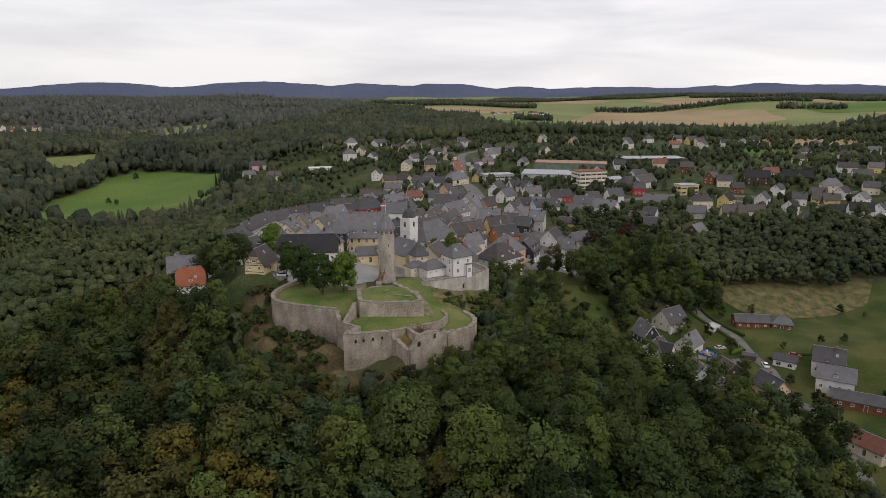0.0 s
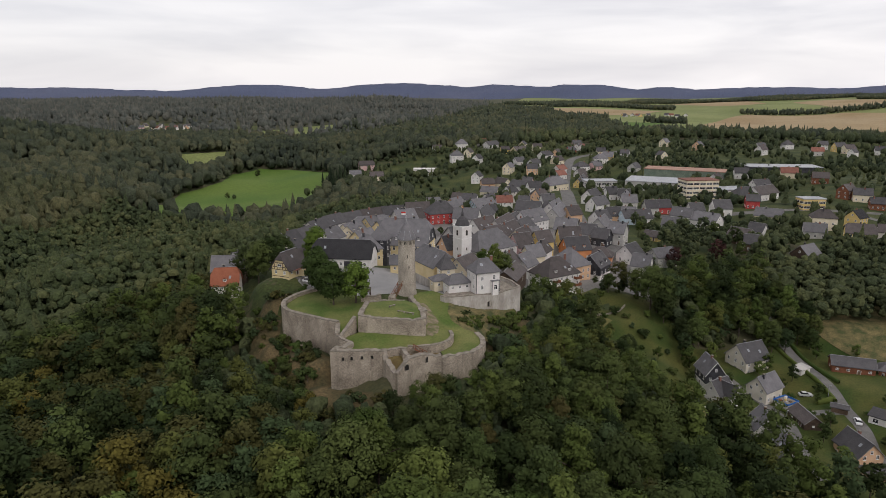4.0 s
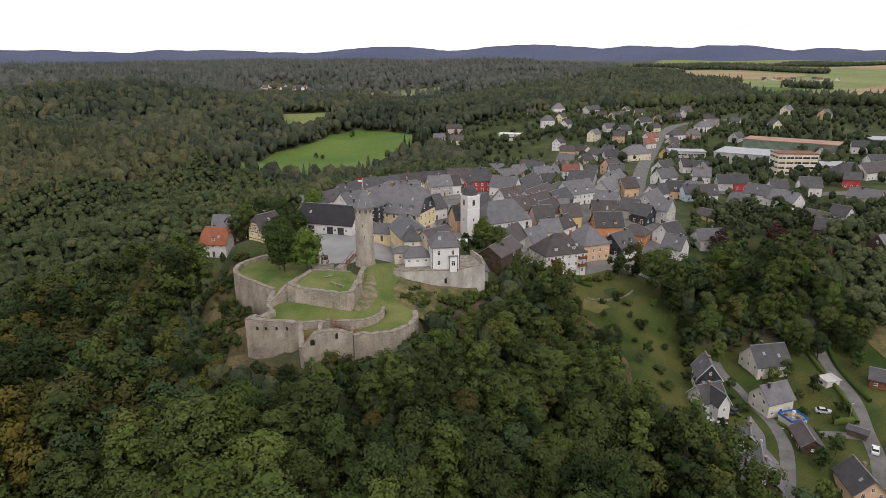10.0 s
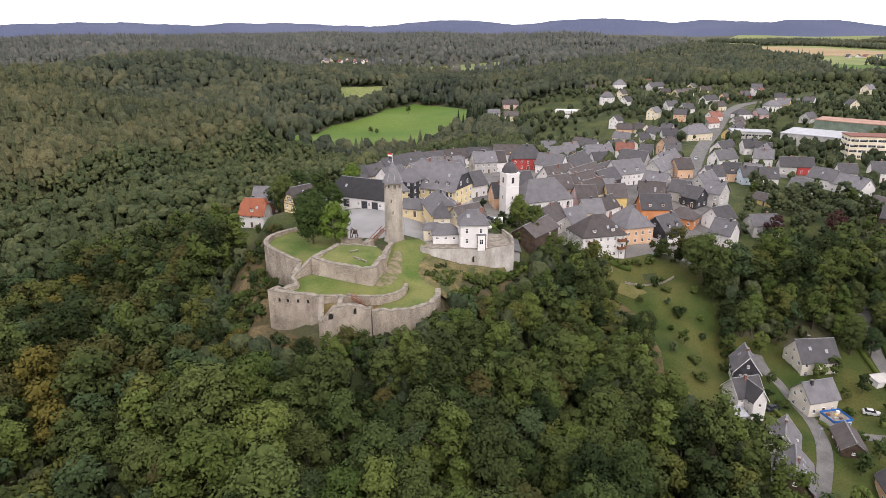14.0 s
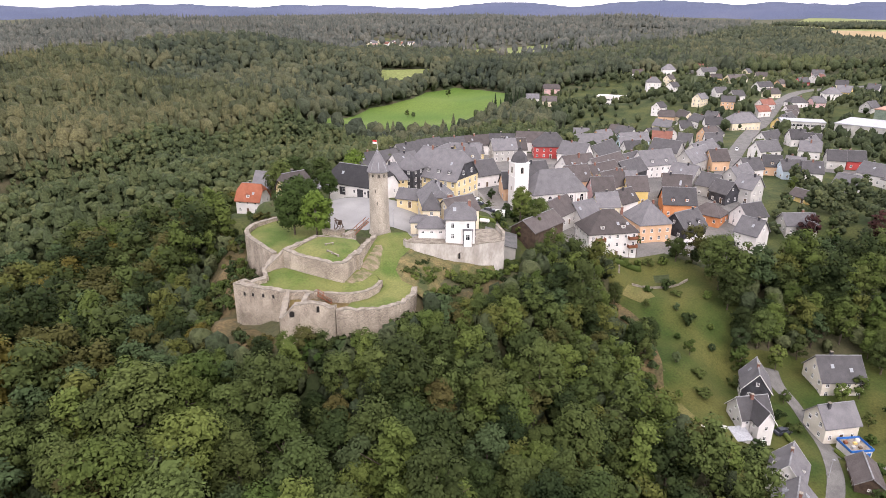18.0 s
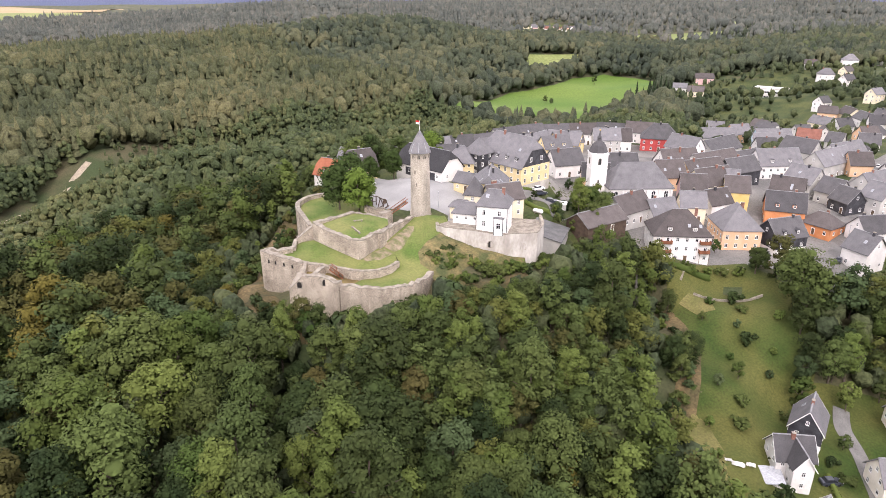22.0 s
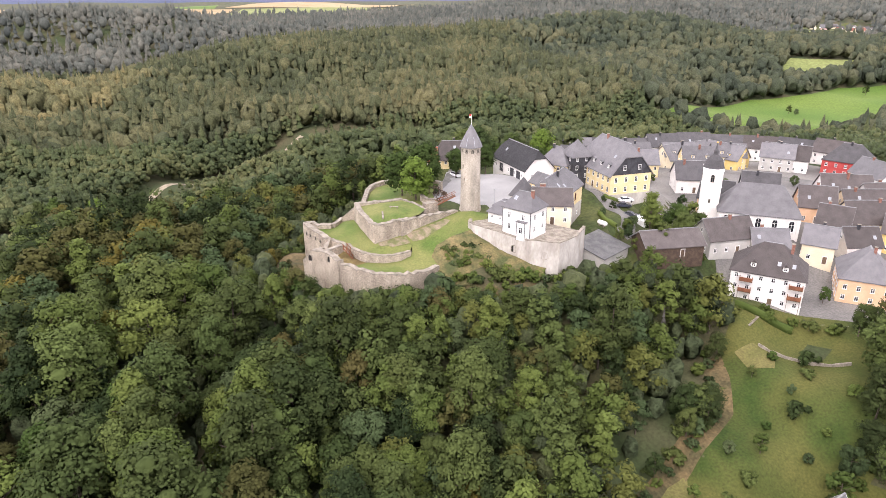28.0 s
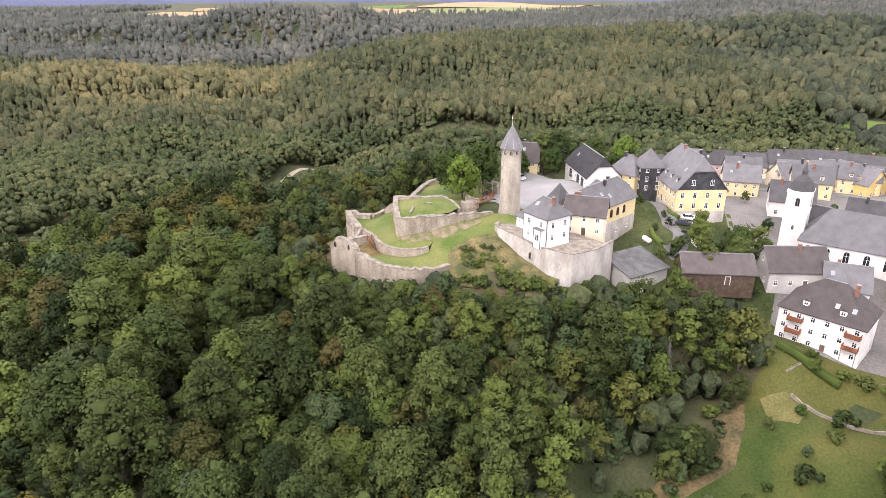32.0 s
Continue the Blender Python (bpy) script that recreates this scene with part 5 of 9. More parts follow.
def wall_bm(L, W, eave, ridge, style, base=-3.0):
    bm = bmesh.new()
    a, b = L / 2, W / 2
    if style == "gable":
        prof = [(-b, base), (b, base), (b, eave), (0, ridge), (-b, eave)]
    elif style == "half":
        zc, yc = ridge - (ridge - eave) * 0.42, b * 0.42
        prof = [(-b, base), (b, base), (b, eave), (yc, zc), (-yc, zc), (-b, eave)]
    elif style == "lean":
        prof = [(-b, base), (b, base), (b, ridge), (-b, eave)]
    else:
        prof = [(-b, base), (b, base), (b, eave), (-b, eave)]
    e = [bm.verts.new((a, y, z)) for y, z in prof]
    w = [bm.verts.new((-a, y, z)) for y, z in prof]
    bm.faces.new(e)
    bm.faces.new(w[::-1])
    for k in range(len(prof)):
        q = (k + 1) % len(prof)
        bm.faces.new((w[k], w[q], e[q], e[k]))
    bmesh.ops.recalc_face_normals(bm, faces=bm.faces[:])
    return bm


def dormer(parent, x, side, z, L, W, eave, ridge, roofm, wallm, w=1.3, h=1.2):
    """A small gabled dormer standing out of a roof slope."""
    slope = (ridge - eave) / (W / 2)
    run = (z - eave) / slope
    y = W / 2 - run
    d = (h + 0.5) / slope
    bm = bmesh.new()
    box(bm, -w / 2, w / 2, 0, d, 0, h, 0)
    v = [bm.verts.new(c) for c in ((-w / 2 - 0.15, -0.2, h - 0.05), (w / 2 + 0.15, -0.2, h - 0.05), (0, -0.2, h + w * 0.42), (-w / 2 - 0.15, d + 0.4, h - 0.05), (w / 2 + 0.15, d + 0.4, h - 0.05), (0, d + 0.6, h + w * 0.42))]
    for q in ((0, 1, 2), (5, 4, 3), (0, 2, 5, 3), (1, 4, 5, 2), (0, 3, 4, 1)):
        bm.faces.new([v[k] for k in q]).material_index = 1
    bmesh.ops.recalc_face_normals(bm, faces=bm.faces[:])
    ob = part("dormer", bm, [wallm, roofm], parent)
    ob.matrix_basis = pose(x, -y, z) if side == "s" else pose(x, y, z, 0, 0, 180)
    add_window(ob, pose(0, 0, h * 0.5), w * 0.68, h * 0.72)
    return ob


def skylight(parent, x, side, z, W, eave, ridge, thick=0.22, w=0.8, h=1.1):
    slope = (ridge - eave) / (W / 2)
    y = W / 2 - (z - eave) / slope
    an = math.degrees(math.atan(slope))
    bm = bmesh.new()
    box(bm, -w / 2, w / 2, -h / 2, h / 2, 0.0, 0.1, 0)
    box(bm, -w / 2 + 0.08, w / 2 - 0.08, -h / 2 + 0.08, h / 2 - 0.08, 0.1, 0.115, 1)
    ob = part("skylight", bm, [M_METAL, M_SKYLIGHT], parent)
    lift = thick * 1.0
    ob.matrix_basis = pose(x, -y, z + lift, an, 0, 0) if side == "s" else pose(x, y, z + lift, an, 0, 180)
    return ob


M_SKYLIGHT = glass_pane("skylight_glass", (0.3, 0.32, 0.34))


def trims(roof, L, W, eave, ridge, style, over, hipk, vergem, thick=0.22):
    """Ridge cap and verge boards."""
    a, b = L / 2 + over, W / 2 + over
    ze = eave - over * (ridge - eave) / (W / 2)
    if style in ("gable", "half", "hip"):
        c = {"gable": a + 0.02, "half": a - W * 0.16, "hip": max(0.3, a - W * hipk)}[style]
        box_part("ridge_cap", (-c, c, -0.16, 0.16, ridge + thick - 0.06, ridge + thick + 0.09), M_RIDGE, roof, "lead-grey ridge cap")
    if style == "gable":
        for sx in (-1, 1):
            x0, x1 = sorted((sx * (a + 0.003), sx * (a + 0.05)))
            bm = bmesh.new()
            pr = [(-b, ze - 0.05), (0, ridge - 0.05), (b, ze - 0.05), (b, ze + thick + 0.02), (0, ridge + thick + 0.02), (-b, ze + thick + 0.02)]
            l, r = [bm.verts.new((x0, y, z)) for y, z in pr], [bm.verts.new((x1, y, z)) for y, z in pr]
            for q in ((0, 1, 4, 5), (1, 2, 3, 4)):
                bm.faces.new([l[k] for k in q]), bm.faces.new([r[k] for k in q][::-1])
            for k in range(6):
                bm.faces.new((l[k], l[(k + 1) % 6], r[(k + 1) % 6], r[k]))
            bmesh.ops.recalc_face_normals(bm, faces=bm.faces[:])
            part("verge_board", bm, vergem, roof, "pale verge board")


def seen_side(x, y, rot, side):
    """Whether a house side looks towards any place the path passes; the others stay plain."""
    a = radians(rot + {"s": -90, "n": 90, "e": 0, "w": 180}[side])
    return any((px - x) * math.cos(a) + (py - y) * math.sin(a) > 4 for px, py in ((0, 0), (84, 51), (121, 105), (147, 184)))


def house(x, y, z, rot, L, W, eave, ridge, wallm, roofm, style="gable", label="", rows=2, cols=(3, 2), win=(0.95, 1.3), chim=1, dorm=0, sky=0, door=True, name="house", over=0.45, first=1.5, step=2.75, sides="snew", base=-3.0, hipk=0.5, clad=None, group="", verge=None, fine=True):
    """A house with walls, roof, windows, door, chimneys, dormers and skylights, each a part."""
    e = empty(name, pose(x, y, z, 0, 0, rot), label, "house", group)
    r = random.Random(int(x * 31 + y * 17))
    part("wall", wall_bm(L, W, eave, ridge, style, base), wallm, e)
    roof = part("roof", roof_bm(L, W, eave, ridge, style, over, hipk=hipk), roofm, e)
    if fine:
        trims(roof, L, W, eave, ridge, style, over, hipk, verge or M_VERGE)
    if clad:
        bm = wall_bm(L + 0.12, W + 0.12, eave - 0.02, ridge - 0.05, style, clad[0])
        part("cladding", bm, clad[1], e, "dark slate cladding")
    for side in sides:
        if not seen_side(x, y, rot, side):
            continue
        n, span = (cols[0], L) if side in "sn" else (cols[1], W)
        for k in range(rows):
            zz = first + k * step
            if zz + win[1] / 2 > eave + (0.1 if side in "sn" or style in ("hip", "pyramid") else (ridge - eave) * 0.35):
                continue
            for q in range(n):
                u = (q + 0.5) / n * span - span / 2
                if door and side == "s" and k == 0 and q == n // 2:
                    continue
                add_window(e, wall_side(L, W, side, u, zz, 0.065 if clad and zz > clad[0] else 0.0), *win)
        if side in "ew" and style == "gable" and ridge - eave > 3 and W > 6:
            zz = eave + (ridge - eave) * 0.36
            add_window(e, wall_side(L, W, side, 0, zz, 0.065 if clad else 0.0), win[0] * 0.9, win[1] * 0.85)
    if door:
        bm = bmesh.new()
        box(bm, -0.5, 0.5, -0.05, 0.02, 0, 2.05, 0)
        box(bm, -0.62, -0.502, -0.09, 0.02, 0, 2.2, 1)
        box(bm, 0.502, 0.62, -0.09, 0.02, 0, 2.2, 1)
        box(bm, -0.5, 0.5, -0.09, 0.02, 2.055, 2.2, 1)
        d = part("door", bm, [M_WOOD, M_TRIM], e)
        n = cols[0]
        d.matrix_basis = wall_side(L, W, "s", (n // 2 + 0.5) / n * L - L / 2, 0.1)
    for k in range(chim):
        cx = r.uniform(-0.3, 0.3) * L
        cy = r.uniform(-0.12, 0.12) * W
        zt = ridge + 0.9
        bm = bmesh.new()
        box(bm, -0.35, 0.35, -0.3, 0.3, ridge - 1.6, zt, 0)
        box(bm, -0.42, 0.42, -0.37, 0.37, zt + 0.002, zt + 0.12, 1)
        c = part("chimney", bm, [M_BRICK if r.random() < 0.5 else M_DARKCLAD, M_COPING], e)
        c.matrix_basis = pose(cx, cy, 0)
    for k in range(dorm):
        for side in "sn":
            dormer(e, ((k + 0.5) / dorm - 0.5) * L * 0.86, side, eave + (ridge - eave) * 0.16, L, W, eave, ridge, roofm, wallm if not clad else clad[1])
    for k in range(sky):
        skylight(roof, r.uniform(-0.35, 0.35) * L, "sn"[k % 2], eave + (ridge - eave) * r.uniform(0.3, 0.6), W, eave, ridge)
    return e


M_RIDGE = mat("ridge_lead", (0.16, 0.16, 0.165), (0.24, 0.24, 0.245), 1.0, 6, 0.6)
M_VERGE = mat("verge_boards", (0.16, 0.155, 0.155), (0.26, 0.25, 0.25), 1.0, 6, 0.7)

# ---- castle ruin ----
def wall_run(line, thick, low, name="castle_wall", label="", material=None, coping=True, rough=0.18, seed=1, close=False):
    """A masonry wall along a line of (x, y, top): faces, uneven crown, and a paler coping on it."""
    r = np.random.default_rng(seed)
    p = []
    for (x0, y0, z0), (x1, y1, z1) in zip(line, line[1:]):
        n = max(1, int(math.hypot(x1 - x0, y1 - y0) / 1.0))
        p += [(x0 + (x1 - x0) * k / n, y0 + (y1 - y0) * k / n, z0 + (z1 - z0) * k / n) for k in range(n)]
    p.append(line[-1])
    p = np.array(p)
    d = np.gradient(p[:, :2], axis=0)
    d /= np.linalg.norm(d, axis=1, keepdims=True)
    nrm = np.stack([-d[:, 1], d[:, 0]], 1) * thick / 2
    top = p[:, 2] + r.normal(0, rough, len(p))
    bm, bc = bmesh.new(), bmesh.new()

    def shell(b, w, z0, z1):
        rows = []
        for (x, y, _), nn, a, c in zip(p, nrm * w, z0, z1):
            rows.append([b.verts.new((x + nn[0], y + nn[1], a)), b.verts.new((x + nn[0], y + nn[1], c)), b.verts.new((x - nn[0], y - nn[1], c + 0.05)), b.verts.new((x - nn[0], y - nn[1], a))])
        for s, t in zip(rows, rows[1:]):
            for k in range(4):
                b.faces.new((s[k], s[(k + 1) % 4], t[(k + 1) % 4], t[k]))
        b.faces.new(rows[0][::-1]), b.faces.new(rows[-1])
        bmesh.ops.recalc_face_normals(b, faces=b.faces[:])

    ground_z = np.minimum(heights(p[:, 0], p[:, 1]), low)
    shell(bm, 1.0, ground_z - 2.5, top)
    e = empty(name, Matrix(), label, "wall")
    part("masonry", bm, material or M_STONE, e)
    if coping:
        shell(bc, 1.06, top + 0.003, top + 0.16 + np.abs(r.normal(0, 0.05, len(p))))
        part("coping", bc, M_COPING, e, "pale weathered coping stones")
    return e


def opening(parent, x, y, z, rot, w, h):
    """Embrasure with stone lintel on a wall face; its dark back is painted shade."""
    bm = bmesh.new()
    n = 8
    ring = [(-w / 2, -h / 2), (w / 2, -h / 2)] + [(w / 2 * math.cos(math.pi * k / n), h / 2 - w / 2 + w / 2 * math.sin(math.pi * k / n)) for k in range(n + 1)]
    f = [bm.verts.new((u, -0.14, v)) for u, v in ring]
    b = [bm.verts.new((u * 0.92, -0.03, v * 0.95)) for u, v in ring]
    # the wall is solid: a near-black face stands for shade inside the opening
    bm.faces.new(b).material_index = 1
    for k in range(len(ring)):
        q = (k + 1) % len(ring)
        bm.faces.new((f[k], f[q], b[q], b[k]))
    o2 = [bm.verts.new((u * 1.3, 0.02, v * 1.2)) for u, v in ring]
    for k in range(len(ring)):
        q = (k + 1) % len(ring)
        bm.faces.new((o2[k], o2[q], f[q], f[k]))
    ob = part("embrasure", bm, [M_COPING, M_OPENING_SHADE], parent, "arched opening with pale stone edge, its shade painted black")
    ob.matrix_basis = pose(x, y, z, 0, 0, rot)
    return ob


# near-black colour that imitates the shade within the embrasures
M_OPENING_SHADE = mat("painted_opening_shade", (0.012, 0.011, 0.01), (0.025, 0.022, 0.02), 1.0, 5, 0.95)


RIMS = {}


def plot_z(name, x, y):
    """Height of a plot at a point."""
    q = RIMS[name]
    w = 1 / ((x - q[:, 0]) ** 2 + (y - q[:, 1]) ** 2 + 1e-4) ** 1.5
    return float((w * q[:, 2]).sum() / w.sum())


def plot(name, outline, material, label, category="lawn", step=1.1, seed=5, rough=0.04, on=None):
    """A lawn or bank between walls: its outline carries heights, and the inside blends them."""
    r = np.random.default_rng(seed)
    rim = []
    for (x0, y0, z0), (x1, y1, z1) in zip(outline, outline[1:] + outline[:1]):
        n = max(1, int(math.hypot(x1 - x0, y1 - y0) / step))
        rim += [(x0 + (x1 - x0) * k / n, y0 + (y1 - y0) * k / n, z0 + (z1 - z0) * k / n) for k in range(n)]
    R_ = np.array(rim)
    RIMS.setdefault(name, R_)
    if on:
        R_[:, 2] = [plot_z(on, x, y) + 0.07 for x, y in R_[:, :2]]
    gx, gy = np.meshgrid(np.arange(R_[:, 0].min(), R_[:, 0].max(), step), np.arange(R_[:, 1].min(), R_[:, 1].max(), step))
    gx, gy = gx.ravel(), gy.ravel()
    k = inside([(q[0], q[1]) for q in rim], gx, gy)
    gx, gy = gx[k], gy[k]
    d2 = (gx[:, None] - R_[:, 0]) ** 2 + (gy[:, None] - R_[:, 1]) ** 2
    k = d2.min(1) > (step * 0.5) ** 2
    gx, gy, d2 = gx[k], gy[k], d2[k]
    w = 1 / d2**1.5
    gz = (w * R_[:, 2]).sum(1) / w.sum(1) + r.normal(0, rough, len(gx))
    if on:
        gz = np.array([plot_z(on, x, y) + 0.09 for x, y in zip(gx, gy)])
    co = [Vector((q[0], q[1])) for q in rim] + [Vector(q) for q in zip(gx, gy)]
    zs = list(R_[:, 2]) + list(gz)
    nv = len(rim)
    v2, _, f2, ov, _, _ = delaunay_2d_cdt(co, [(q, (q + 1) % nv) for q in range(nv)], [], 1, 1e-5)
    verts = [(q.x, q.y, zs[o[0]]) for q, o in zip(v2, ov)]
    ob = mesh_object(name, verts, [list(f) for f in f2], material, smooth=True)
    return tagged(ob, label, category, kind="structure")


front = wall_run([(-23.4, 168.4, 38.0), (-24.6, 165, 38.2), (-25.9, 161.6, 38.3), (-22, 163.1, 38.1), (-18, 164.7, 37.9), (-14.0, 166.2, 37.6)], 1.5, 27, label="tall rubble bastion wall of the castle ruin", seed=2)
prow_return = wall_run([(-14.0, 166.4, 37.2), (-13.0, 165.0, 36.2), (-11.6, 163.2, 35.2), (-10.0, 161.2, 34.4), (-8.8, 159.8, 34.0)], 1.3, 27, label="broken masonry sloping down from the bastion", seed=13, rough=0.35)
prow = wall_run([(-8.8, 159.6, 34.4), (-7.8, 160.4, 36.4), (-6.4, 161.6, 38.0), (-4.6, 163.4, 38.3), (-2.6, 165.2, 38.3), (-0.4, 166.4, 37.2), (0.8, 166.9, 36.8)], 1.5, 27, label="broken bastion wall with arched embrasures", seed=3)
flank = wall_run([(0.8, 166.9, 36.6), (4.0, 170.2, 36.3), (7.4, 173.6, 36.1), (9.2, 177, 35.9), (9.4, 181, 35.7), (8.3, 185.5, 35.5), (6.2, 189.0, 35.4)], 1.3, 27, label="long low rubble wall round the lower terrace", seed=4)
tie = wall_run([(-14.2, 167.0, 37.5), (-11.6, 168.6, 37.2), (-8.9, 170.2, 37.1)], 1.0, 35, label="low ruined wall on the terrace", seed=5)
stub = wall_run([(-9.6, 168.9, 37.3), (-8.2, 166.4, 36.9), (-6.6, 164.2, 36.9)], 1.0, 33, label="short cross wall of the bastion", seed=16, rough=0.25)
mid_wall = wall_run([(x, y, 37.5 - 0.015 * k) for k, (x, y) in enumerate(smooth_line([(-8.8, 170.3), (-4.6, 171.6), (-1.2, 174.0), (0.7, 177.6), (0.8, 181), (-0.4, 184.1)], 4))], 0.9, 34.5, label="curved low terrace wall of rubble stone", seed=6, rough=0.06)
inner = wall_run([(-25.6, 188.6, 42.6), (-24.8, 182, 42.7), (-23.4, 175.4, 43.2), (-20.6, 175.5, 43.0), (-20.4, 175.5, 42.7), (-17, 175.6, 42.9), (-12.4, 176.1, 42.8), (-12.2, 176.1, 42.5), (-6.0, 176.8, 43.0), (-7.0, 180, 42.8), (-8.2, 184.0, 42.9), (-8.4, 184.5, 42.5), (-11.6, 191.2, 41.9), (-14.0, 196, 41.3), (-16.3, 201.4, 40.9)], 1.3, 35.5, label="high rubble wall of the inner castle platform", seed=7, rough=0.17)
buttress = wall_run([(-7.6, 183.2, 43.0), (-9.0, 186.2, 42.6)], 2.0, 36, name="buttress", label="rubble buttress on the platform wall", seed=8)
inner_gate = wall_run([(-25.2, 176.4, 42.0), (-26.6, 173.6, 40.2), (-27.8, 172.0, 38.6)], 1.2, 35, label="ruined stub below the platform corner", seed=17, rough=0.25)
north_edge = wall_run([(-25.2, 188.8, 42.5), (-20, 191.3, 42.4), (-15.5, 192.4, 42.3)], 0.8, 41, rough=0.1, label="knee-high wall edge north of the lawn", seed=9)
outer_west = wall_run([(x, y, z) for (x, y), z in zip(smooth_line([(-44.0, 206.0), (-49.0, 200.5), (-51.5, 196), (-52.4, 190.5), (-50.6, 185.8), (-46.2, 183.0), (-40.5, 181.2), (-35.6, 179.6), (-30.8, 178.2)], 3), np.interp(np.linspace(0, 1, 25), [0, 0.35, 0.6, 1], [41.0, 40.6, 39.9, 39.7]))], 1.2, 28, label="curved outer curtain wall of rubble stone", seed=10, rough=0.05)
west_end = wall_run([(-30.8, 178.0, 39.4), (-30.0, 175.6, 38.2), (-29.4, 173.4, 37.6)], 1.2, 29, label="broken end of the curtain wall", seed=18, rough=0.2)
link = wall_run([(-29.4, 173.4, 37.6), (-26.8, 171.0, 37.8), (-23.6, 168.8, 37.9)], 1.0, 31, label="ruined wall linking the curtain wall and bastion", seed=11)
tower_wall = wall_run([(-20.4, 197.2, 42.4), (-20.0, 193.2, 42.3)], 1.6, 38, name="stair_pier", label="rubble pier that carries the tower stairs", seed=12)
well = wall_run([(-30.0, 195.4, 41.9), (-25.6, 196.0, 41.9), (-25.0, 198.4, 41.7)], 0.9, 39, label="low ruined wall beside the courtyard", seed=14, rough=0.06)
for bx, by in ((-23.6, 162.45), (-21.6, 163.25), (-19.2, 164.2), (-16.8, 165.15)):
    opening(front, bx + 0.29, by - 0.71, 36.3, 22, 0.6, 0.95)
for bx, by, bz, br in ((-6.9, 161.15, 36.1, 42), (-2.6, 165.2, 36.9, 42)):
    opening(prow, bx + 0.52, by - 0.56, bz, br, 1.1, 1.5)

# terraces inside the walls
plot("lower_terrace_lawn", [(-24.0, 168.2, 37.0), (-23.9, 165, 36.9), (-22.2, 163.7, 36.9), (-18, 165.4, 36.9), (-14.2, 167.2, 36.9), (-9.0, 170.4, 37.0), (-4.8, 172.1, 37.2), (-1.6, 174.4, 37.2), (0.2, 177.8, 37.2), (0.3, 181, 37.2), (-0.8, 184.2, 37.2), (-3.2, 185.5, 37.9), (-7.8, 184.7, 39.0), (-6.8, 180, 38.6), (-5.8, 176.2, 38.2), (-12, 175.5, 38.4), (-18, 175.0, 38.6), (-23.6, 174.6, 38.6), (-26.6, 173.0, 37.6), (-27.6, 171.4, 37.0)], M_GRASS, "green lawn on the lower castle terrace")
plot("bastion_floor", [(-13.8, 166.4, 35.4), (-9.2, 170.0, 35.6), (-4.8, 171.2, 35.3), (-1.2, 173.6, 35.1), (1.0, 170.4, 35.2), (0.4, 167.4, 35.2), (-2.8, 165.8, 35.6), (-6.6, 162.2, 35.2), (-8.6, 160.4, 33.4), (-11.6, 163.8, 34.0)], M_DRY, "rough floor of the broken bastion with dry grass", "bank", rough=0.15)
plot("slope_lawn", [(1.0, 167.8, 36.0), (4.0, 171.0, 36.0), (7.0, 174.0, 35.9), (8.6, 177.2, 35.7), (8.8, 181, 35.5), (7.7, 185.2, 35.3), (5.6, 189.2, 35.4), (2.6, 188.6, 36.4), (-1.2, 191, 37.6), (-3.6, 196, 38.7), (-4.2, 201.6, 39.7), (-6.2, 206, 40.4), (-11, 208.6, 40.7), (-14.4, 205.5, 40.9), (-15.8, 201.6, 40.7), (-13.4, 196, 40.0), (-11.0, 191.4, 39.7), (-7.8, 184.6, 39.0), (-3.2, 185.45, 37.9), (-0.6, 184.6, 37.0), (0.4, 184.0, 36.2), (1.4, 181.2, 35.7), (1.3, 177.4, 35.5), (-0.8, 173.6, 35.4), (0.6, 170.4, 35.6)], M_GRASS, "grassy slope east of the castle platform")
for nm, ring in (("lower_terrace_lawn", [(-5.4, 176.8), (-3.8, 177.6), (-3.0, 180.6), (-3.6, 185.1), (-6.4, 184.6), (-6.2, 180.4)]), ("slope_lawn", [(-7.4, 184.9), (-4.2, 185.9), (-4.6, 188.6), (-7.0, 192.4), (-9.6, 196.4), (-11.4, 198), (-12.6, 197), (-10.4, 192)])):
    plot("bare_earth", [(x, y, plot_z(nm, x, y) + 0.07) for x, y in ring], M_EARTH, "trodden pinkish earth along the wall", "path", 0.7, on=nm)
plot("west_lawn", [(-44.2, 205.2, 40.3), (-48.4, 200.2, 40.2), (-50.8, 195.8, 40.0), (-51.7, 190.5, 39.6), (-50.1, 186.4, 39.3), (-46.0, 183.7, 39.2), (-40.4, 181.9, 39.1), (-35.5, 180.3, 39.0), (-30.6, 178.9, 38.9), (-29.2, 175.4, 37.8), (-26.4, 174.0, 38.0), (-24.4, 176.0, 38.8), (-25.6, 182, 39.6), (-26.4, 188.8, 40.2), (-24, 192.6, 40.3), (-22, 195, 40.3), (-27.6, 199, 40.3), (-36, 200.4, 40.3)], M_GRASS, "sloping lawn inside the curtain wall")
plot("dry_bank", [(5.6, 189.2, 35.4), (2.6, 188.6, 36.4), (-1.2, 191, 37.6), (-3.6, 196, 38.7), (-4.2, 201.6, 39.7), (-2.8, 201.6, 39.0), (1.2, 205, 37.4), (3.6, 206.6, 36.6), (9.8, 211, 35.4), (14.0, 214, 34.9), (17.5, 210, hz(17.5, 210) + 0.1), (15.4, 202, hz(15.4, 202) + 0.1), (13.4, 195, hz(13.4, 195) + 0.1), (10.6, 189, hz(10.6, 189) + 0.1), (6.4, 188.4, 34.6)], M_BANK, "bank of dry brown grass below the terrace", "bank", rough=0.12)
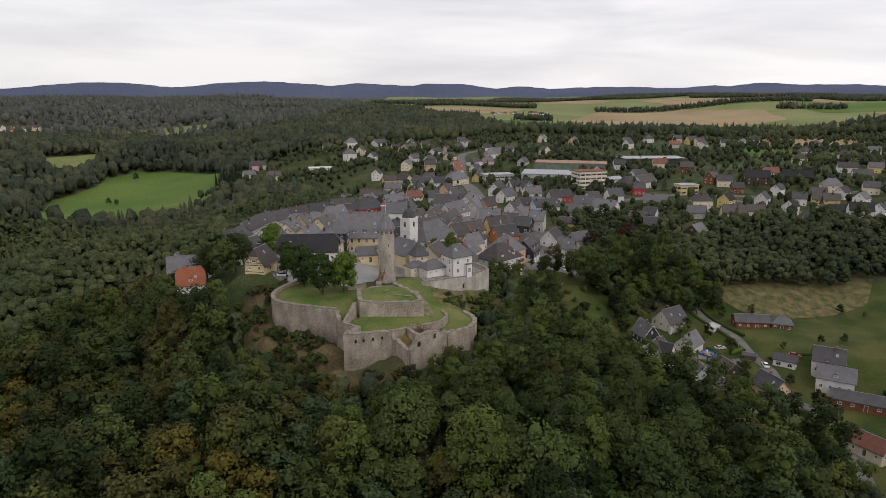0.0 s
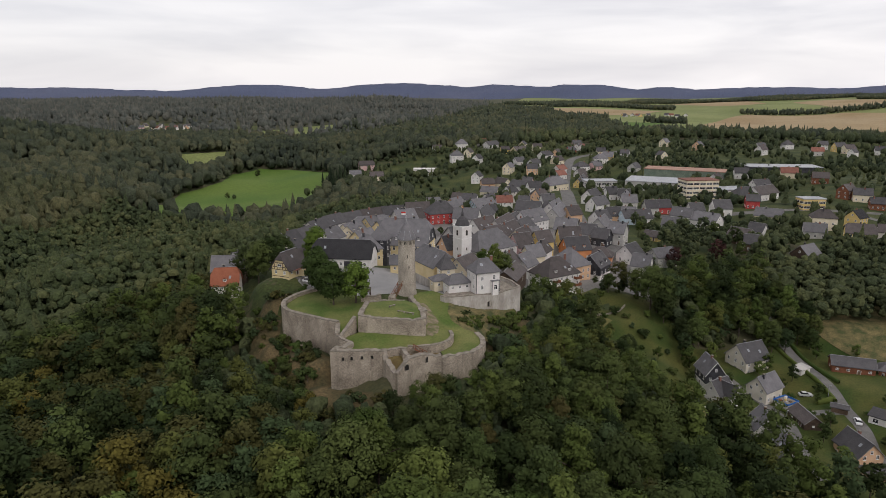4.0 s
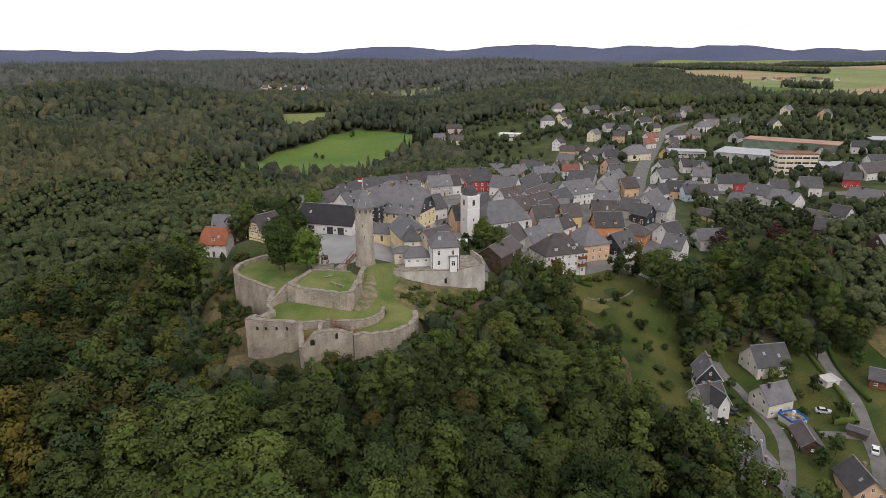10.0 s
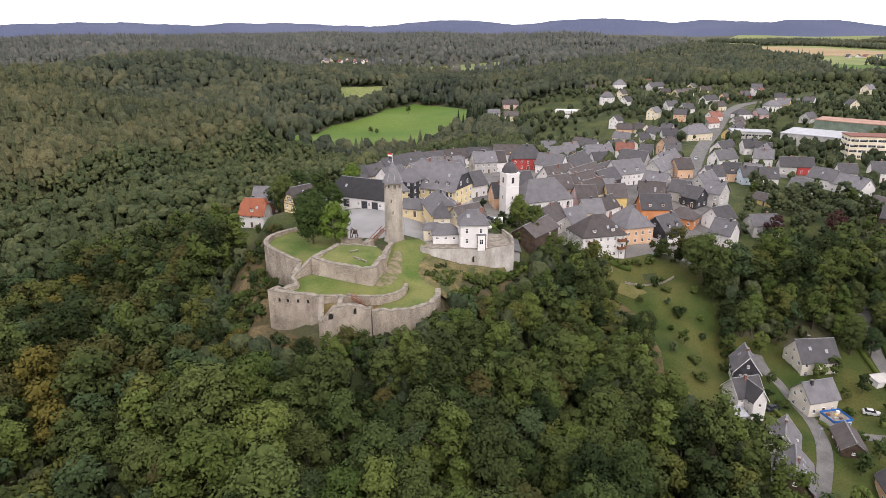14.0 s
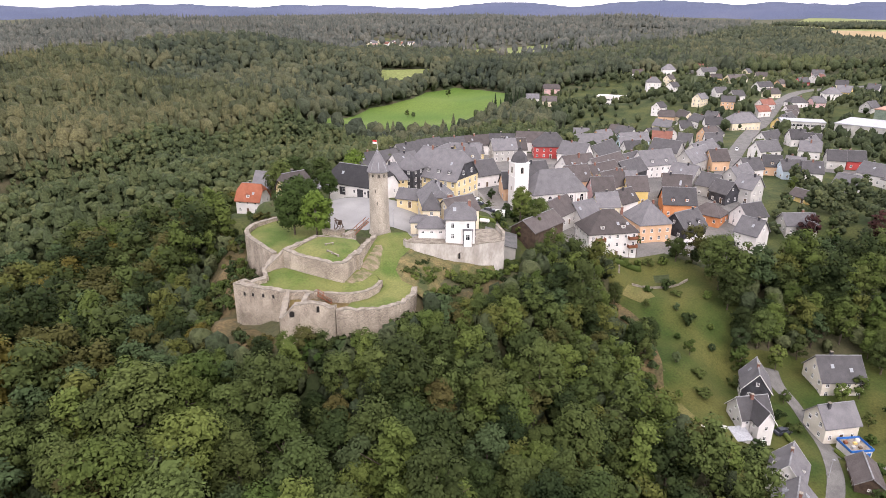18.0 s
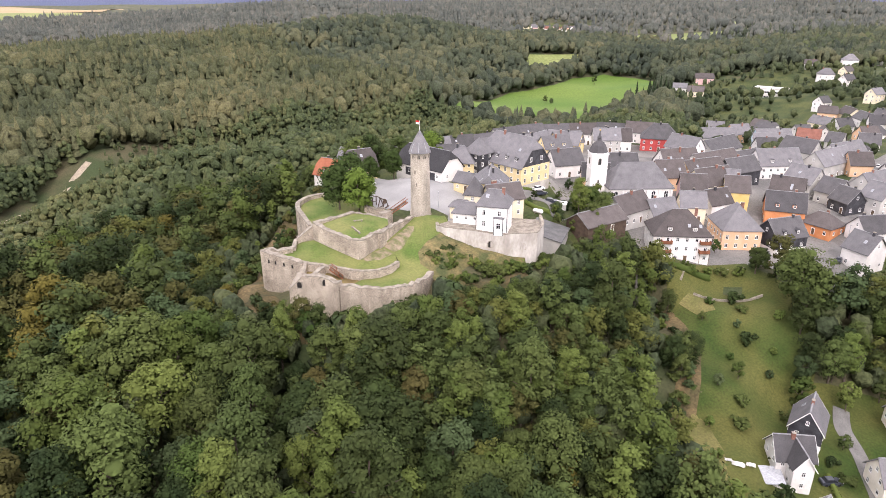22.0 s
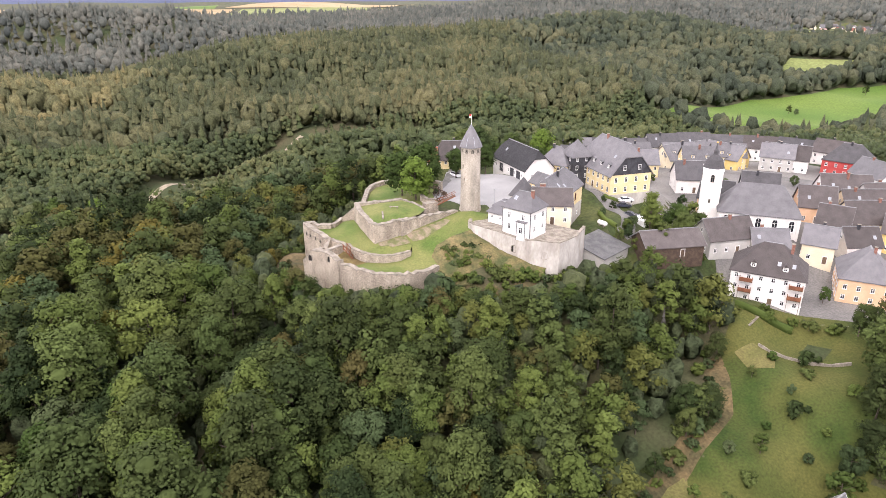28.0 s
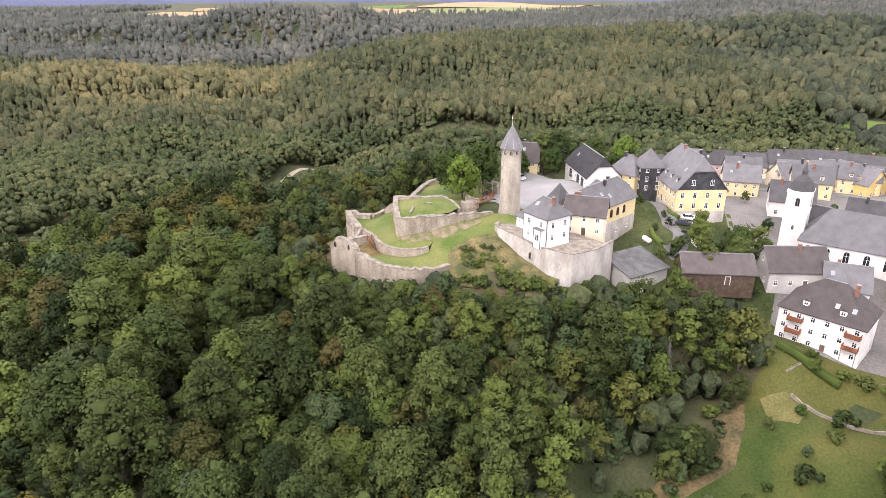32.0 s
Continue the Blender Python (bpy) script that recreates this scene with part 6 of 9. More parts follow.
drape("west_bank", [(-57, 204), (-53.4, 196), (-54, 190), (-51.8, 184.6), (-46, 181.4), (-38, 178.6), (-31, 176), (-31, 172), (-26.8, 168.5), (-27.4, 160.4), (-20, 161), (-11, 160), (-8, 156), (-16, 150), (-32, 151), (-38, 161), (-50, 168), (-61, 176), (-65, 190), (-63, 203)], M_SCRUB, 0.1, "steep bank of brown grass below the walls", category="bank")
drape("east_bank", [(-2, 156), (1.2, 165), (4.6, 169), (8, 172.6), (10.2, 177), (10.4, 181.5), (9.2, 186), (10, 190), (13, 195), (15, 202), (18, 210), (22, 212), (22, 202), (18, 192), (15, 184), (15, 172), (10, 162), (3, 155)], M_SCRUB, 0.1, "scrubby bank of brown grass under the castle wall", category="bank")


def platform_lawn():
    ring = [(-25.0, 188.2), (-24.2, 182), (-22.8, 176.0), (-17, 176.2), (-11, 176.7), (-6.6, 177.4), (-7.6, 180), (-8.8, 184.0), (-11.6, 189.8), (-15.2, 192.2), (-20, 191.1)]
    bm = bmesh.new()
    c = bm.verts.new((-15.5, 183.5, 43.15))
    o = [bm.verts.new((x, y, 42.5)) for x, y in ring]
    m_ = [bm.verts.new((-15.5 + (x + 15.5) * 0.6, 183.5 + (y - 183.5) * 0.6, 42.98)) for x, y in ring]
    for k in range(len(ring)):
        q = (k + 1) % len(ring)
        bm.faces.new((o[k], o[q], m_[q], m_[k]))
        bm.faces.new((m_[k], m_[q], c))
    me = bpy.data.meshes.new("platform_lawn")
    bmesh.ops.recalc_face_normals(bm, faces=bm.faces[:])
    bm.to_mesh(me)
    bm.free()
    me.materials.append(M_GRASS)
    me.shade_smooth()
    return tagged(new("platform_lawn", me), "mown lawn on the inner castle platform", "lawn", kind="structure")


platform_lawn()


def ring_tower():
    """The keep: tapered round tower with small windows under a slate cone, and a flag."""
    e = empty("castle_tower", pose(-18.6, 206.2, 39.6), "round rubble-stone keep with a pointed slate roof", "tower")
    bm = bmesh.new()
    n = 40
    prof = [(3.2, -1.5), (3.1, 0), (2.75, 2.2), (2.66, 8), (2.6, 14), (2.55, 18.4)]
    rings = [[bm.verts.new((math.cos(k * math.tau / n) * q, math.sin(k * math.tau / n) * q, z)) for k in range(n)] for q, z in prof]
    for s, t in zip(rings, rings[1:]):
        for k in range(n):
            bm.faces.new((s[k], s[(k + 1) % n], t[(k + 1) % n], t[k]))
    bm.faces.new(rings[-1])
    part("shaft", bm, M_TOWERST, e)
    bm = bmesh.new()
    prof = [(3.08, 18.1), (3.02, 18.3), (2.45, 19.7), (1.28, 22.0), (0.05, 24.0)]
    n = 24
    rings = [[bm.verts.new((math.cos(k * math.tau / n) * q, math.sin(k * math.tau / n) * q, z)) for k in range(n)] for q, z in prof]
    for s, t in zip(rings, rings[1:]):
        for k in range(n):
            bm.faces.new((s[k], s[(k + 1) % n], t[(k + 1) % n], t[k]))
    bm.faces.new(rings[0][::-1])
    roof = part("roof", bm, M_SLATE_L, e, "grey slate cone with pale seams")
    for k in range(8):
        bs = bmesh.new()
        a = k * math.tau / 8
        q0, q1 = Vector((math.cos(a) * 3.06, math.sin(a) * 3.06, 18.36)), Vector((math.cos(a) * 0.1, math.sin(a) * 0.1, 24.02))
        s = Vector((-math.sin(a), math.cos(a), 0)) * 0.06
        q2 = Vector((math.cos(a) * 2.47, math.sin(a) * 2.47, 19.76))
        v = [bs.verts.new(c) for c in (q0 - s, q0 + s, q2 + s, q2 - s, q1 + s * 0.3, q1 - s * 0.3)]
        bs.faces.new((v[0], v[1], v[2], v[3])), bs.faces.new((v[3], v[2], v[4], v[5]))
        part("seam", bs, M_METAL, roof, "pale metal seam")
    for k in range(10):
        a = k * 36 + 8
        add_window(e, pose(0, 0, 0, 0, 0, a) @ pose(0, -2.55, 17.2), 0.75, 1.0, True, M_COPING)
    for a, z in ((30, 9.5), (65, 4.5), (20, 13)):
        add_window(e, pose(0, 0, 0, 0, 0, a) @ pose(0, -2.64, z), 0.4, 0.95, False, M_COPING)
    bm = bmesh.new()
    bmesh.ops.create_cone(bm, cap_ends=True, segments=8, radius1=0.05, radius2=0.035, depth=2.8, matrix=pose(0, 0, 25.2))
    pole = part("flagpole", bm, M_TRIM, e)
    for k, (zc, m_) in enumerate(((26.22, M_FLAGRED), (25.72, M_TRIM))):
        bm = bmesh.new()
        g_ = [[bm.verts.new((-0.06 - u * 0.3, 0.10 * math.sin(u * 1.3), zc + w * 0.49)) for w in (-0.5, 0.5)] for u in range(6)]
        for s, t in zip(g_, g_[1:]):
            bm.faces.new((s[0], t[0], t[1], s[1]))
        f = part("flag_stripe", bm, m_, pole, "red stripe of a flag" if k == 0 else "white stripe of a flag")
    return e


M_FLAGRED = mat("flag_red", (0.5, 0.03, 0.03), (0.55, 0.05, 0.04), 1, 5, 0.8)
ring_tower()


def wooden_stairs(x, y, z, rot, run, rise, width, label):
    """An open wooden flight with stringers, treads, posts and rails."""
    e = empty("wooden_stairs", pose(x, y, z, 0, 0, rot), label, "stairs")
    n = max(4, int(rise / 0.18))
    for s in (-1, 1):
        bm = bmesh.new()
        v = [bm.verts.new((s * width / 2 + o, a, b)) for o in (-0.05, 0.05) for a, b in ((0, -0.15), (run, rise - 0.15), (run, rise + 0.1), (0, 0.1))]
        for q in ((3, 2, 1, 0), (4, 5, 6, 7), (0, 1, 5, 4), (1, 2, 6, 5), (2, 3, 7, 6), (3, 0, 4, 7)):
            bm.faces.new([v[k] for k in q])
        bmesh.ops.recalc_face_normals(bm, faces=bm.faces[:])
        part("stringer", bm, M_WOODRED, e)
        bm = bmesh.new()
        v = [bm.verts.new((s * width / 2 + o, a, b)) for o in (-0.05, 0.05) for a, b in ((0, 0.95), (run, rise + 0.95), (run, rise + 1.08), (0, 1.08))]
        for q in ((3, 2, 1, 0), (4, 5, 6, 7), (0, 1, 5, 4), (1, 2, 6, 5), (2, 3, 7, 6), (3, 0, 4, 7)):
            bm.faces.new([v[k] for k in q])
        bmesh.ops.recalc_face_normals(bm, faces=bm.faces[:])
        part("handrail", bm, M_WOODRED, e)
        for k in range(4):
            u = (k + 0.2) / 3.5
            box_part("post", (s * width / 2 - 0.06, s * width / 2 + 0.06, run * u - 0.06, run * u + 0.06, rise * u - 0.2, rise * u + 1.1), M_WOODRED, e)
    for k in range(n):
        box_part("tread", (-width / 2 + 0.052, width / 2 - 0.052, run * k / n, run * (k + 1) / n + 0.04, rise * (k + 0.6) / n, rise * (k + 0.6) / n + 0.05), M_WOOD, e)
    return e


wooden_stairs(-20.8, 193.0, 40.0, -8, 9.2, 4.2, 1.3, "steep reddish wooden stairs up to the keep's door")
wooden_stairs(-4.2, 171.2, 35.3, 128, 3.4, 2.3, 1.3, "brown wooden steps over the low terrace wall")


def trebuchet():
    e = empty("siege_engine", pose(-30, 201.5, 40.05, 0, 0, 25), "wooden siege engine standing beside the courtyard", "catapult")
    for s in (-1, 1):
        box_part("base_beam", (s * 0.8 - 0.12, s * 0.8 + 0.12, -2.2, 2.2, 0, 0.24), M_TIMBER, e)
        for a in (-1, 1):
            bm = bmesh.new()
            v = [bm.verts.new((s * 0.8 + o, y_, z_)) for o in (-0.1, 0.1) for y_, z_ in ((a * 1.6 - 0.1, 0.24), (a * 1.6 + 0.1, 0.24), (a * 0.12 + 0.1, 2.6), (a * 0.12 - 0.1, 2.6))]
            for q in ((3, 2, 1, 0), (4, 5, 6, 7), (0, 1, 5, 4), (1, 2, 6, 5), (2, 3, 7, 6), (3, 0, 4, 7)):
                bm.faces.new([v[k] for k in q])
            bmesh.ops.recalc_face_normals(bm, faces=bm.faces[:])
            part("strut", bm, M_TIMBER, e)
    box_part("axle", (-1.1, 1.1, -0.1, 0.1, 2.5, 2.7), M_TIMBER, e)
    arm = box_part("arm", (-0.1, 0.1, -3.6, 1.4, -0.1, 0.1), M_TIMBER, e, at=pose(0, 0, 2.6, -28, 0, 0))
    box_part("counterweight", (-0.5, 0.5, -0.4, 0.4, -0.9, 0.0), M_WOOD, e, at=pose(0, 1.2, 1.9))
    return e


trebuchet()


def bench(x, y, z, rot, label="low wooden bench"):
    e = empty("bench", pose(x, y, z, 0, 0, rot), label, "bench")
    box_part("seat", (-1.2, 1.2, -0.22, 0.22, 0.4, 0.48), M_COPING, e)
    for s in (-0.9, 0.9):
        box_part("leg", (s - 0.12, s + 0.12, -0.18, 0.18, -0.1, 0.398), M_COPING, e)
    return e


bench(-13.2, 180.3, 43.0, -12, "pale stone bench on the platform lawn"), bench(-10.6, 179.8, 42.92, -12, "pale stone bench on the platform lawn")
bench(-17, 184.2, 43.1, 60, "small pale bench on the platform lawn")


def picket_frame():
    """The open timber frame beside the courtyard."""
    e = empty("timber_frame", pose(-34.6, 200.6, 39.9, 0, 0, 20), "small open timber frame beside the court", "frame")
    for a in (-1.2, 1.2):
        for b in (-0.9, 0.9):
            box_part("post", (a - 0.09, a + 0.09, b - 0.09, b + 0.09, 0, 2.5), M_TIMBER, e)
    for b in (-0.9, 0.9):
        box_part("beam", (-1.4, 1.4, b - 0.09, b + 0.09, 2.502, 2.7), M_TIMBER, e)
        box_part("rail", (-1.1, 1.1, b - 0.05, b + 0.05, 0.9, 1.02), M_TIMBER, e)


picket_frame()
drape("courtyard", [(-50, 207), (-38, 199.5), (-31, 203.5), (-23, 205), (-21, 212), (-13, 211.5), (-8, 207), (-5, 210), (-11, 222), (-17, 232), (-30, 236), (-42, 234), (-60, 224), (-58, 212)], M_GRAVEL, 0.16, "pale grey paved castle courtyard", category="pavement")
drape("castle_path", [(-60, 214), (-50, 206), (-42, 199.8), (-36, 198.2), (-35.5, 200), (-41, 202), (-49, 208), (-58, 217)], M_ASPHALT, 0.19, "grey path up to the courtyard", category="path")

# terrace under the white house
terrace = wall_run([(-6.9, 202.2, 41.4), (-5.4, 201.2, 41.3), (-3.2, 201.8, 41.2), (0.8, 204.6, 41.0), (4.0, 206.4, 41.0), (7.0, 208.4, 40.7), (10.2, 210.6, 40.7), (12.0, 211.6, 41.3), (15.6, 216.0, 41.4), (12.2, 222.4, 41.4), (7.4, 227.0, 41.4)], 0.7, 33, label="plastered retaining wall under the white castle house", material=M_PLASTERWALL, seed=15, rough=0.04)
for bx, by, bz, br in ((-1.6, 202.75, 38.9, 35), (7.2, 208.15, 37.8, 36), (13.7, 213.3, 37.8, 50)):
    opening(terrace, bx, by, bz, br, 1.3, 1.7)
bmt = bmesh.new()
bmt.faces.new([bmt.verts.new((x, y, z)) for x, y, z in ((4.0, 206.8, 40.5), (10.2, 211.0, 40.4), (15.2, 216, 40.3), (11.9, 222.1, 40.3), (7.1, 226.6, 40.3), (-2, 219, 40.5), (-6.6, 212, 41.0), (-6.6, 202.6, 41.0), (-3.4, 202.2, 41.0), (0.6, 205, 41.0))])
tf = part("terrace_floor", bmt, M_COPING)
tagged(tf, "pale paved terrace behind the retaining wall", "terrace", kind="structure")


def white_house():
    """The white castle house with a hipped slate roof and a porch bay."""
    L, W = 8.0, 7.4
    e = house(4.6, 211.9, 41.0, 33, L, W, 6.8, 10.0, M_WHITE, M_SLATE_L, "hip", "white two-storey castle house with hipped slate roof", 2, (2, 2), (0.85, 1.45), 1, 0, 2, False, "castle_house", 0.4, 2.0, 2.9, base=-0.6, hipk=0.36)
    for sx in (-L / 2 - 0.02, L / 2 - 0.13):
        for sy in (-W / 2 - 0.02, W / 2 - 0.13):
            box_part("corner_strip", (sx, sx + 0.15, sy, sy + 0.15, 0.0, 6.7), M_DARKCLAD, e, "dark grey corner strip")
    f = -W / 2
    bay = box_part("bay", (0.8, 3.2, f - 1.1, f, -0.6, 3.9), M_WHITE, e, "white projecting bay")
    box_part("bay_roof", (0.6, 3.4, f - 1.3, f - 0.004, 3.902, 4.05), M_SLATE_L, bay)
    add_window(bay, pose(2.0, f - 1.1, 2.0), 1.1, 1.6)
    for sx in (0.8, 3.08):
        box_part("bay_edge", (sx - 0.02, sx + 0.14, f - 1.14, f - 1.08, -0.6, 3.898), M_DARKCLAD, bay, "dark grey edge strip")
    return e


white_house()
house(-3.6, 210.4, 40.8, 33, 7.2, 5.2, 3.1, 5.2, M_WHITE, M_SLATE_L, "hip", "low white wing beside the castle house", 1, (3, 1), (0.8, 0.8), 0, door=False, name="castle_wing", first=1.8, hipk=0.45)
house(-9.4, 213.6, 40.4, 33, 6.0, 4.4, 3.0, 4.2, M_CREAM, M_SLATE_L, "hip", "low cream outbuilding with slate roof", 1, (2, 1), (0.8, 0.8), 0, door=False, name="castle_outbuilding", first=1.7, hipk=0.45)
house(-8.5, 217.3, 40.4, 33, 4.6, 4.6, 6.4, 10.4, M_CREAM, M_SLATE, "pyramid", "small square cream gate tower with pointed slate roof", 2, (1, 1), (0.8, 1.1), 0, door=False, name="gate_tower", first=2.0)
house(-3.4, 223.2, 40.0, 69, 9.6, 7.4, 5.4, 8.8, M_CREAM, M_SLATE_B, "gable", "cream castle building with brown slate roof", 2, (3, 2), (0.8, 1.2), 2, name="castle_building", base=-9)
hall = house(-15.0, 229.8, 39.0, 132, 17.0, 10.6, 5.9, 10.2, M_MANOR, M_SLATE_L, "half", "ochre castle hall with slate roof and round-arched windows", 0, (5, 2), (1.0, 1.7), 2, name="castle_hall", sky=3, base=-9, door=False)
for u in (-6.0, -3.0, 0.0, 3.0):
    add_window(hall, wall_side(17, 10.6, "s", u, 3.6), 1.2, 2.1, True, M_WOODRED)
plinth = box_part("plinth", (-8.55, 8.55, -5.36, 5.36, -9, 1.2), M_PLASTERWALL, hall, "grey plaster plinth")
for u in (-5, 0, 5):
    add_window(plinth, wall_side(17.1, 10.72, "s", u, -1.5), 0.8, 1.0)
barn = house(-50.5, 236.2, 39.8, 5, 22.0, 10.4, 3.9, 9.4, M_WHITE, M_SLATE_K, "half", "long white barn with a dark slate roof at the courtyard", 1, (5, 2), (0.9, 1.1), 0, sky=2, name="barn", door=False, first=1.7)
for u in (-5.0, 2.4, 6.6):
    box_part("barn_door", (u - 1.2, u + 1.2, -5.26, -5.19, 0.0, 2.7), M_DARKCLAD, barn, "dark double door")
house(-27.5, 234.0, 39.6, 14, 9.0, 6.0, 3.0, 5.4, M_MANOR, M_SLATE_L, "gable", "low ochre range beside the courtyard", 1, (3, 1), (0.8, 1.0), 0, name="castle_range")


def manor():
    """The ochre mansion with a steep half-hipped slate roof, dormers and a slate-clad stair turret."""
    e = house(-33.7, 260.2, 38.0, 0, 20.5, 14.1, 6.3, 15.0, M_MANOR, M_SLATE_L, "half", "large cream-yellow mansion with steep slate roof and dormers", 2, (7, 4), (1.0, 1.6), 2, 4, 2, True, "mansion", 0.5, 1.7, 3.0, base=-5, clad=(6.35, M_DARKCLAD))
    for u in (-2.6, 2.6):
        add_window(e, wall_side(20.5, 14.1, "e", u, 8.4, 0.07), 1.0, 1.5)
    box_part("plinth", (-10.35, 10.35, -7.15, 7.15, -5, 0.2), M_PLASTERWALL, e, "grey stone plinth")
    box_part("oriel", (-8.6, -5.4, -8.1, -7.06, 2.0, 5.6), M_DARKCLAD, e, "dark timber oriel")
    house(-41.6, 251.2, 38.4, 0, 7.2, 6.6, 9.0, 13.4, M_DARKCLAD, M_SLATE_L, "pyramid", "slate-clad stair wing of the mansion", 3, (2, 2), (0.9, 1.4), 0, 0, 0, False, "mansion_wing", 0.5, 2.4, 2.7, base=-5)
    house(-45.4, 246.4, 38.8, 40, 9.6, 8.4, 5.6, 10.2, M_MANOR, M_SLATE_L, "hip", "cream-yellow wing of the mansion with hipped slate roof", 2, (3, 2), (0.9, 1.4), 1, 0, 0, False, "mansion_wing", 0.5, 2.0, 2.7, base=-5)
    house(5.0, 234.0, 31.6, 118, 12.0, 9.0, 2.4, 4.4, M_GREY, M_METAL_D, "lean", "low shed with a wide dark sheet roof", 0, (2, 1), (0.8, 0.8), 0, door=False, name="shed", base=-6)


M_METAL_D = mat("dark_sheet_roof", (0.07, 0.07, 0.072), (0.12, 0.118, 0.115), 0.5, 4, 0.6)
manor()


def church():
    """White church: tower with bell-shaped slate roof, nave with tall round-arched windows, buttresses."""
    e = empty("church", pose(-15.2, 283.2, 29.6, 0, 0, 52), "white church with bell-roofed tower and slate nave", "church")
    T, H = 5.6, 17.0
    t = part("tower", wall_bm(T, T, H, H, "flat", -3), M_WHITE, e)
    box_part("cornice", (-3.0, 3.0, -3.0, 3.0, 16.6, 17.1), M_TRIM, t)
    box_part("string_course", (-2.9, 2.9, -2.9, 2.9, 11.6, 11.85), M_TRIM, t)
    for side in "snew":
        add_window(t, wall_side(T, T, side, 0, 14.2), 1.1, 2.3, True, M_COPING)
        add_window(t, wall_side(T, T, side, 0, 7.2), 0.6, 1.2, True, M_COPING)
    bm = bmesh.new()
    n = 8
    prof = [(3.3, 17.1), (3.0, 17.8), (2.75, 18.6), (2.3, 19.6), (1.4, 20.5), (0.75, 21.0), (0.7, 21.9), (0.9, 22.0), (0.35, 22.8), (0.05, 24.4)]
    rings = [[bm.verts.new((math.cos((k + 0.5) * math.tau / n) * q, math.sin((k + 0.5) * math.tau / n) * q, z)) for k in range(n)] for q, z in prof]
    for s, q in zip(rings, rings[1:]):
        for k in range(n):
            bm.faces.new((s[k], s[(k + 1) % n], q[(k + 1) % n], q[k]))
    bm.faces.new(rings[0][::-1])
    part("bell_roof", bm, M_SLATE, t, "dark slate bell-shaped roof")
    bm = bmesh.new()
    bmesh.ops.create_icosphere(bm, subdivisions=2, radius=0.3, matrix=pose(0, 0, 24.6))
    part("finial", bm, M_GOLD, t, "gilded ball")
    L, W = 22.0, 13.4
    nv = part("nave", wall_bm(L, W, 6.2, 6.2, "flat", -4), M_WHITE, e)
    nv.matrix_basis = pose(T / 2 + L / 2 - 0.02, -1.2, 0)
    rf = part("roof", roof_bm(L, W, 6.2, 13.4, "hip", 0.5, hipk=0.42), M_SLATE_L, nv)
    for k in range(5):
        u = (k + 0.5) / 5 * L - L / 2
        for side in "sn":
            add_window(nv, wall_side(L, W, side, u, 3.3), 1.5, 3.4, True, M_TRIM)
    for k in range(6):
        u = k / 5 * (L - 1) - L / 2 + 0.5
        for s in (-1, 1):
            y0, y1 = sorted((s * W / 2, s * (W / 2 + 0.6)))
            box_part("buttress", (u - 0.35, u + 0.35, y0, y1, -3, 5.0), M_WHITE, nv)
    return e


M_GOLD = mat("gilding", (0.55, 0.36, 0.1), (0.6, 0.42, 0.14), 2, 8, 0.35, metal=0.9)
church()

# ---- old town ----
house(29.9, 296.3, 22.7, -44, 13.7, 12, 6.7, 13.0, M_PEACH, M_SLATE_L, "hip", "large peach town house with pale hipped slate roof", 3, (5, 4))
house(41.0, 305.2, 20.2, 66, 11.5, 9.8, 6.8, 11.6, M_WHITE, M_SLATE, "gable", "white house clad in dark slate above", 2, (3, 2), dorm=2, clad=(3.2, M_DARKCLAD))
house(44.0, 330.7, 21.9, -9, 11.4, 9, 3.5, 7.0, M_ORANGE, M_SLATE_B, "hip", "low orange house with brown hipped roof", 1, (3, 2))
house(31.8, 329.0, 23.1, 28, 12.3, 10, 5.2, 10.5, M_ORANGE, M_SLATE, "gable", "orange town house under a dark slate roof", 1, (3, 2), dorm=2)
house(28.4, 338.2, 25.7, 16, 10.6, 10, 5.8, 11.0, M_YELLOW, M_SLATE_B, "gable", "yellow town house with broad brown-grey roof", 1, (3, 2), sky=3)
house(26.8, 357.4, 26.1, -12, 11.0, 10, 5.8, 11.0, M_GREY, M_SLATE_L, "gable", "grey town house with slate roof", 1, (3, 2), sky=2)
house(38.0, 354.6, 26.1, -13, 8.0, 9, 4.5, 9.0, M_GREY, M_SLATE, "gable", "grey town house with dark slate roof", 1, (2, 2))
house(57.7, 333.1, 22.1, 57, 9.8, 9, 4.2, 8.5, M_WHITE, M_SLATE, "gable", "white house with a low dark roof", 1, (3, 2))
house(62.0, 315.4, 19.5, -17, 8.0, 9, 5.8, 10.5, M_WHITE, M_SLATE_L, "gable", "tall white gabled house at the town edge", 1, (2, 2), sky=2)
house(73.5, 340.9, 20.4, 33, 11.5, 9, 3.5, 7.0, M_GREY, M_SLATE_L, "gable", "grey chalet with broad roof", 1, (3, 2))
house(71.8, 370.6, 24.6, -32, 8.0, 6, 2.5, 5.0, M_YELLOW, M_SLATE_B, "gable", "small yellow garden house with brown roof", 1, (2, 2), chim=0)
house(69.8, 412.4, 24.7, 20, 8.4, 9, 4.5, 9.0, M_WHITE, M_SLATE, "gable", "white row house with dark roof", 1, (2, 2), sky=2)
house(95.0, 430.7, 23.4, -26, 12.1, 10, 4.5, 9.0, M_WHITE, M_SLATE_L, "gable", "long white building with slate roof", 1, (3, 2), sky=2)
house(107.4, 422.7, 22.4, -39, 16.4, 10, 4.5, 9.0, M_WHITE, M_SLATE_L, "gable", "long white gabled building", 1, (5, 2))
house(120.5, 451.2, 25.2, 12, 10.7, 10, 4.8, 9.5, M_WHITE, M_SLATE, "gable", "white house with dark gabled roof", 1, (3, 2))
